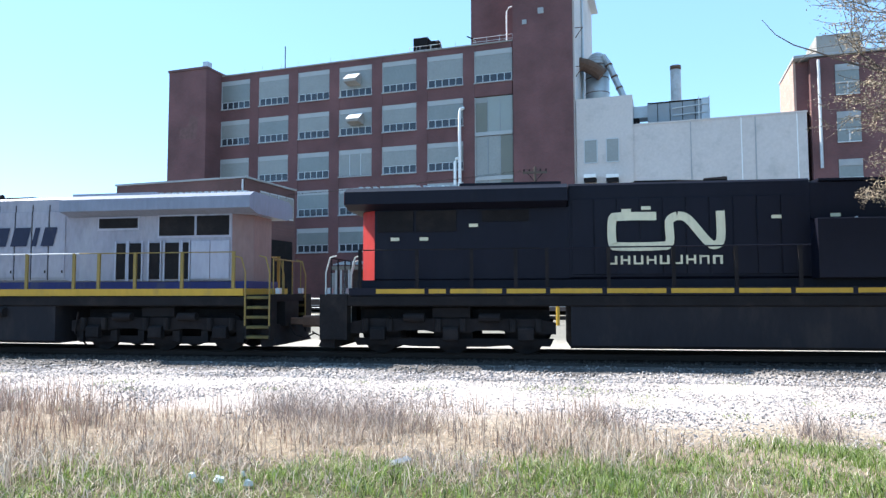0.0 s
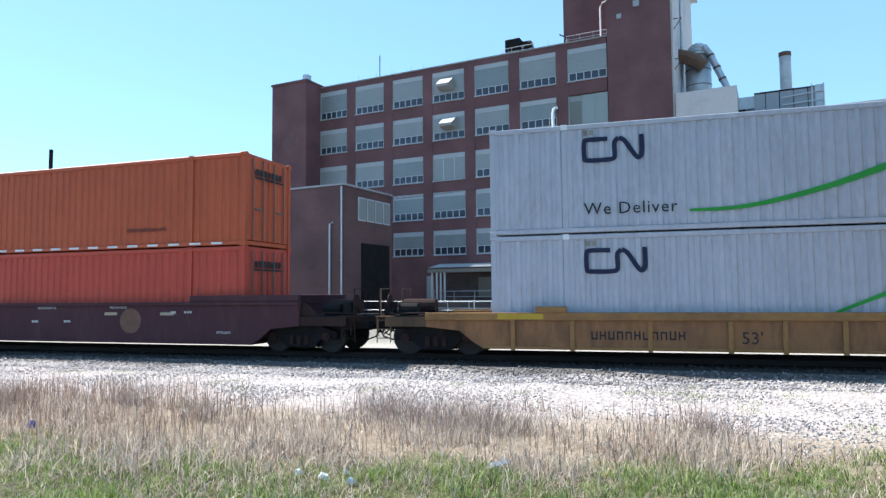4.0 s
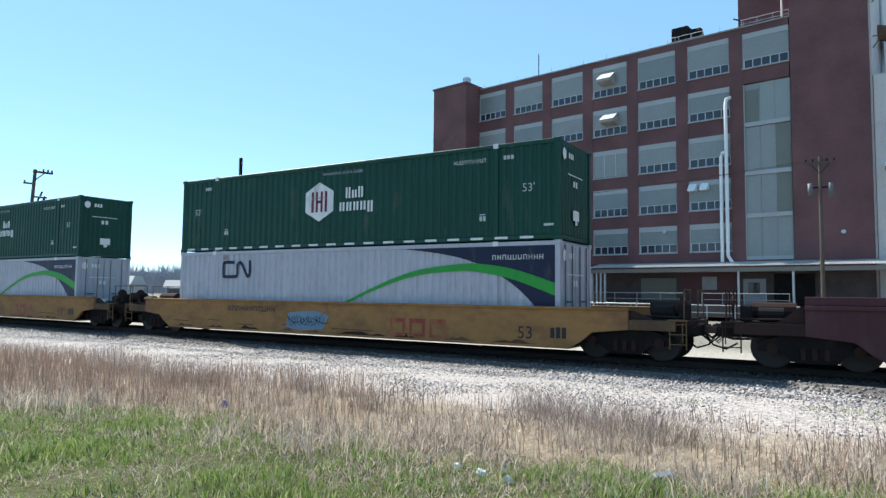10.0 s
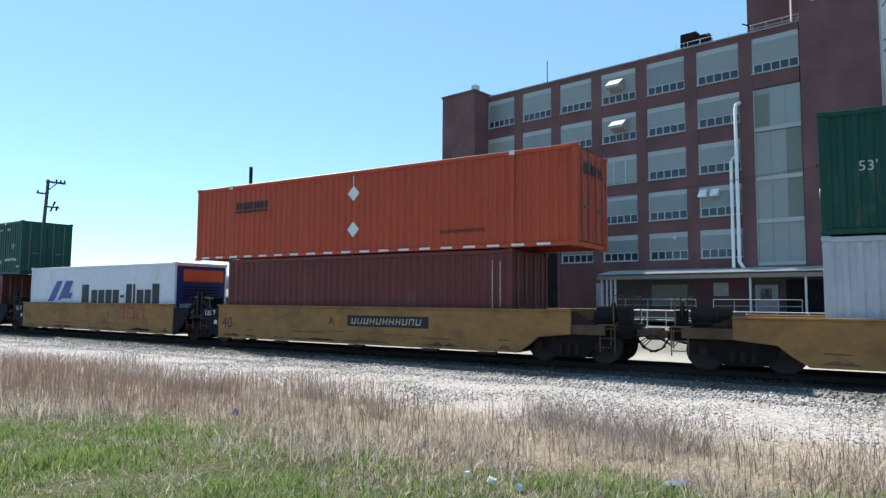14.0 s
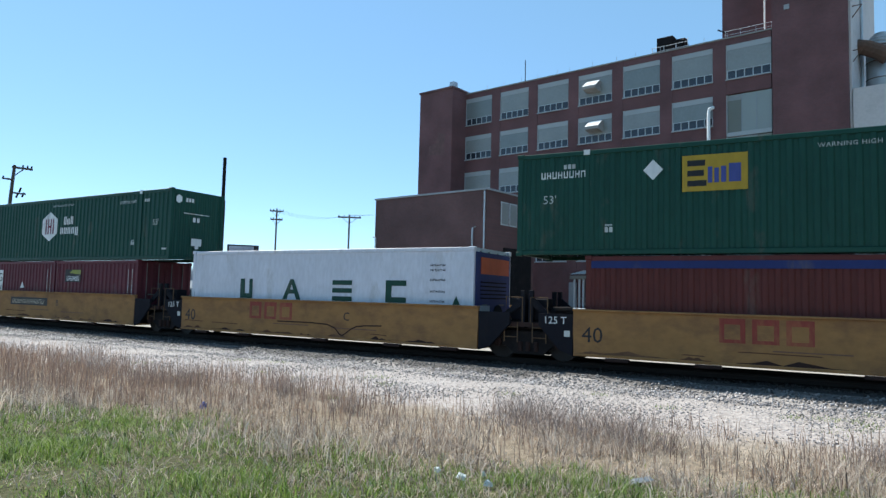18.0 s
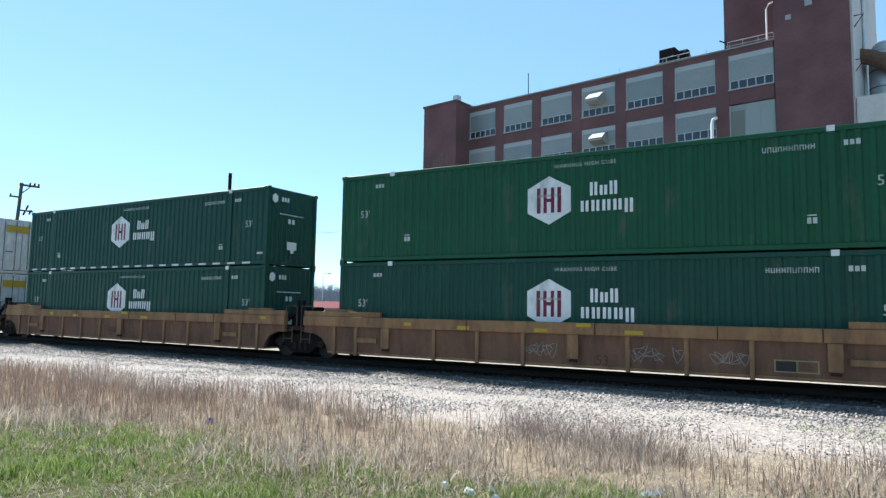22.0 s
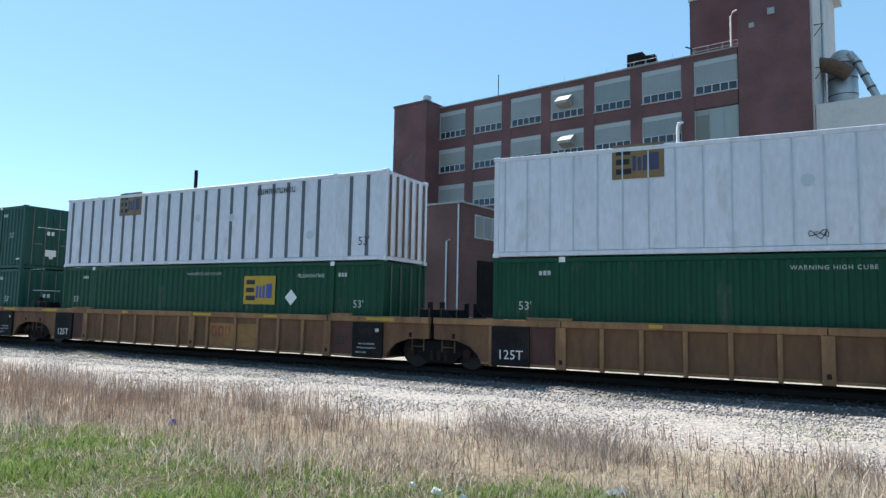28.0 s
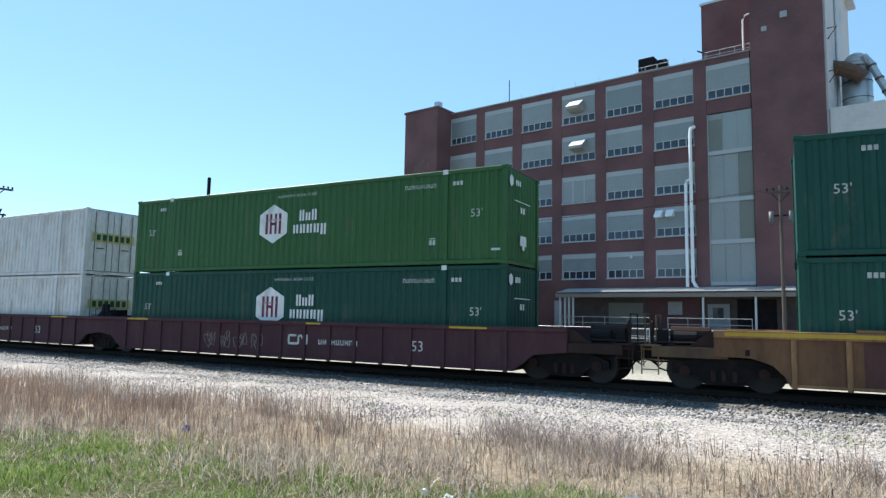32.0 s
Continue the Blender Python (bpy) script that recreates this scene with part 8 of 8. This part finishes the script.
def scatter(n, x0, x1, y0, y1):
    return RNG.uniform(x0, x1, n), RNG.uniform(y0, y1, n)


def clumped(n, x0, x1, y0, y1, k, spread):
    """Points gathered in loose clumps of about k."""
    m = n // k
    cx, cy = scatter(m, x0, x1, y0, y1)
    i = RNG.integers(0, m, n)
    return cx[i] + RNG.normal(0, spread, n), cy[i] + RNG.normal(0, spread, n)


# turf
x, y = clumped(230000, -17, 9, 3.0, 9.5, 10, 0.04)
keep = (y < turf_edge(x) + RNG.normal(0, 0.3, len(x)) + 0.7 * (patchy(x, y, 2.0, 4) - 0.5)) & (RNG.uniform(0, 1, len(x)) < 0.25 + 1.0 * patchy(x, y, 1.3)) & (np.abs(x / y) < 3.0)
x, y = x[keep], y[keep]
n = len(x)
tufts("grass", "fresh green spring grass, uneven and unmown", "grass", x, y, RNG.uniform(0.05, 0.15, n) * (0.5 + 0.9 * patchy(x, y, 1.4, 2)), RNG.uniform(0.006, 0.015, n), RNG.uniform(0.1, 0.9, n), "turf")
# dead leaves of last year in the turf
x, y = clumped(48000, -17, 9, 3.0, 9.5, 40, 0.16)
keep = y < turf_edge(x) + 0.5
x, y = x[keep], y[keep]
n = len(x)
tufts("dead_grass", "pale dead grass matted into the turf", "grass", x, y, RNG.uniform(0.04, 0.13, n), RNG.uniform(0.006, 0.013, n), RNG.uniform(0.3, 1.8, n), "straw")
# straw
x, y = clumped(230000, -26, 10, 5.5, 13.5, 30, 0.12)
u = (y - turf_edge(x)) / (weed_edge(x) - turf_edge(x))
dens = np.clip(np.minimum((u + 0.3) / 0.3, (1.12 - u) / 0.8), 0, 1) * (0.05 + 1.15 * patchy(x, y, 1.3, 1)) * np.where(x > 1.5, 0.45, 1.0)
keep = RNG.uniform(0, 1, len(x)) < dens
x, y, u = x[keep], y[keep], u[keep]
n = len(x)
tall = RNG.uniform(0, 1, n) ** 2
tufts("straw", "tangled pale straw and dead grass beside the gravel", "dry grass", x, y, (0.06 + 0.23 * tall) * (0.5 + 0.8 * patchy(x, y, 0.7, 3)) * np.clip(1.25 - 0.75 * u, 0.4, 1.2), RNG.uniform(0.006, 0.017, n), np.where(tall > 0.5, RNG.uniform(0.05, 0.8, n), RNG.uniform(0.5, 2.2, n)), "straw")
# tall dead stalks
x, y = clumped(42000, -26, 8, 6.2, 13.0, 9, 0.2)
u = (y - turf_edge(x)) / (weed_edge(x) - turf_edge(x))
left = 1 / (1 + np.exp((x + 7.5) / 1.2))
dens = np.clip(np.minimum((u + 0.2) / 0.4, (1.15 - u) / 0.5), 0, 1) * (0.06 + 0.18 * patchy(x, y, 1.0, 5) + 0.45 * left) * np.where(x > 1.5, 0.4, 1.0)
keep = RNG.uniform(0, 1, len(x)) < dens
x, y, left = x[keep], y[keep], left[keep]
n = len(x)
tufts("dead_weeds", "tall brown leafless weed stalks standing in the straw", "weeds", x, y, RNG.uniform(0.16, 0.42, n) + 0.14 * left, RNG.uniform(0.007, 0.016, n), RNG.uniform(0.02, 0.35, n), "stalk")
# bushy clumps of dead twigs
x, y = [], []
for cx, cy, r, k in ((-3.1, 9.7, 1.15, 1150), (-2.1, 9.1, 0.7, 420), (-4.2, 10.6, 0.5, 320), (-11.5, 9.3, 0.9, 700), (-14.5, 9.8, 0.9, 600), (0.9, 9.7, 0.3, 260), (3.6, 9.3, 0.35, 240), (-8.8, 9.9, 0.4, 260), (-6.7, 9.0, 0.3, 160)):
    x.append(RNG.normal(cx, r * 0.6, k))
    y.append(RNG.normal(cy, r * 0.45, k))
x, y = np.concatenate(x), np.concatenate(y)
n = len(x)
tufts("dead_brush", "purplish brown dead brush in loose bushy clumps", "weeds", x, y, RNG.uniform(0.15, 0.58, n), RNG.uniform(0.004, 0.010, n), RNG.uniform(0.2, 1.5, n), "bramble")
# green shoots in the bare stone
x, y = clumped(2600, -18, 8, 9.0, 15.0, 60, 0.16)
n = len(x)
tufts("weed_shoots", "small green weed shoots in the gravel", "weeds", x, y, RNG.uniform(0.03, 0.1, n), RNG.uniform(0.006, 0.014, n), RNG.uniform(0.2, 1.0, n), "turf")


def stones(name, label, n, x0, x1, y0, y1, r0, r1, material, test):
    """Loose angular stones, each a bent octahedron."""
    x, y = scatter(n, x0, x1, y0, y1)
    k = test(x, y)
    x, y = x[k], y[k]
    n = len(x)
    r = RNG.uniform(r0, r1, n)
    base = np.array([(1, 0, 0), (-1, 0, 0), (0, 1, 0), (0, -1, 0), (0, 0, 0.8), (0, 0, -0.8)])
    V = base[None] * r[:, None, None] * RNG.uniform(0.6, 1.3, (n, 6, 1)) + RNG.normal(0, 0.2, (n, 6, 3)) * r[:, None, None]
    a = RNG.uniform(0, 6.28, n)
    c, s = np.cos(a)[:, None], np.sin(a)[:, None]
    V = np.stack([V[..., 0] * c - V[..., 1] * s, V[..., 0] * s + V[..., 1] * c, V[..., 2]], -1)
    d = np.abs(np.hypot(x, y - TRACK_Y - CURVE_R) - CURVE_R)
    z = ground_np(x, y) + np.where(d < 3.2, 0.12 * np.clip((3.2 - d) / 1.2, 0, 1), 0)
    V += np.stack([x, y, z + r * 0.35], 1)[:, None]
    F = np.array([(0, 2, 4), (2, 1, 4), (1, 3, 4), (3, 0, 4), (2, 0, 5), (1, 2, 5), (3, 1, 5), (0, 3, 5)])
    me = bpy.data.meshes.new(name)
    me.vertices.add(6 * n)
    me.vertices.foreach_set("co", V.ravel())
    me.loops.add(24 * n)
    me.loops.foreach_set("vertex_index", (F[None] + 6 * np.arange(n)[:, None, None]).ravel().astype(np.int32))
    me.polygons.add(8 * n)
    me.polygons.foreach_set("loop_start", np.arange(0, 24 * n, 3).astype(np.int32))
    me.update(calc_edges=True)
    me.materials.append(M[material])
    return tagged(new(name, me), label, "gravel", kind="stuff")


M["stone"] = blade_mat("pale limestone chips", [(0.415, 0.38, 0.37), (0.20, 0.185, 0.182), (0.60, 0.55, 0.535), (0.065, 0.064, 0.067), (0.325, 0.30, 0.292), (0.495, 0.452, 0.44), (0.115, 0.112, 0.115), (0.42, 0.40, 0.395)], 0.0)
# track stones this dark carry the train's shade in their colour
M["stone_oily_shade"] = blade_mat("stained track stone with train shade", [(0.04, 0.034, 0.03), (0.022, 0.019, 0.018), (0.06, 0.05, 0.045), (0.016, 0.014, 0.013)], 0.0)


def off_track(x, y):
    return np.abs(np.hypot(x, y - TRACK_Y - CURVE_R) - CURVE_R)


M["stone_grey"] = blade_mat("grey salt-and-pepper ballast", [(0.14, 0.13, 0.125), (0.06, 0.056, 0.055), (0.30, 0.28, 0.27), (0.025, 0.023, 0.024), (0.10, 0.094, 0.09), (0.21, 0.197, 0.187), (0.045, 0.042, 0.042)], 0.0)
stones("shoulder_stone", "grey salt-and-pepper ballast on the track shoulder", 42000, -42, 16, 15.4, 22.5, 0.018, 0.045, "stone_grey", lambda x, y: (off_track(x, y) < 2.85 + 0.15 * np.sin(x * 1.7)) & (off_track(x, y) > 2.0 + 0.12 * np.sin(x * 3.1)))
stones("ballast", "coarse pale crushed stone ballast along the track", 80000, -42, 16, 14.4, 23.0, 0.016, 0.042, "stone", lambda x, y: (off_track(x, y) < 3.9) & (off_track(x, y) > 2.75 + 0.15 * np.sin(x * 1.7)))
stones("track_stone", "rust-stained ballast along the rails, darkened for shade under the train", 26000, -42, 16, 17.2, 21.5, 0.022, 0.055, "stone_oily_shade", lambda x, y: off_track(x, y) < 2.1)
stones("gravel", "fine pale limestone gravel beside the track", 70000, -34, 14, 8.6, 15.6, 0.010, 0.026, "stone", lambda x, y: (y > weed_edge(x) - 0.8) & (RNG.uniform(0, 1, len(x)) < 0.25 + 0.8 * patchy(x, y, 0.9, 7)))


def litter(name, label, category, x, y, material, w, d, h, turn):
    r = random.Random(int(x * 100))
    m = Mesh()
    k = 7
    low = [(w * math.cos(2 * math.pi * i / k) * r.uniform(0.6, 1), d * math.sin(2 * math.pi * i / k) * r.uniform(0.6, 1)) for i in range(k)]
    m.v = [(a, b, 0) for a, b in low] + [(a * 0.7, b * 0.7, h * r.uniform(0.6, 1)) for a, b in low]
    m.f = [tuple(range(k))[::-1], tuple(range(k, 2 * k))] + [(i, (i + 1) % k, k + (i + 1) % k, k + i) for i in range(k)]
    ob = new(name, m.data(name, material))
    ob.matrix_basis = pose(x, y, float(ground_np(x, y)) + 0.03, r.uniform(-20, 20), r.uniform(-20, 20), turn)
    return tagged(ob, label, category)


for x, y, w in ((-3.38, 6.2, 0.05), (-3.05, 6.08, 0.07), (-2.72, 6.0, 0.055), (-2.9, 6.3, 0.03)):
    litter("paper_scrap", "crumpled white paper scrap lying in the grass", "litter", x, y, "mark_white", w, w * 0.7, 0.06, 30)
litter("flat_stone", "flat pale stone slab at the edge of the weeds", "stone", -1.5, 7.05, "lintel", 0.17, 0.1, 0.06, 10)
litter("drink_can", "dented blue and white drink can lying in the weeds", "litter", -8.36, 7.5, "name_blue", 0.07, 0.06, 0.12, 40)


def motions():
    """The whole train runs along the curve."""
    times = [0.0, 0.5] + [float(i) for i in range(1, 32)] + [31.5, 32.0]
    for ob, s, z, turn in MOVING:
        walk(ob, [(t, on_track(s + travel(t), 0.0, z) @ pose(0, 0, 0, 0, 0, turn)) for t in times])


motions()
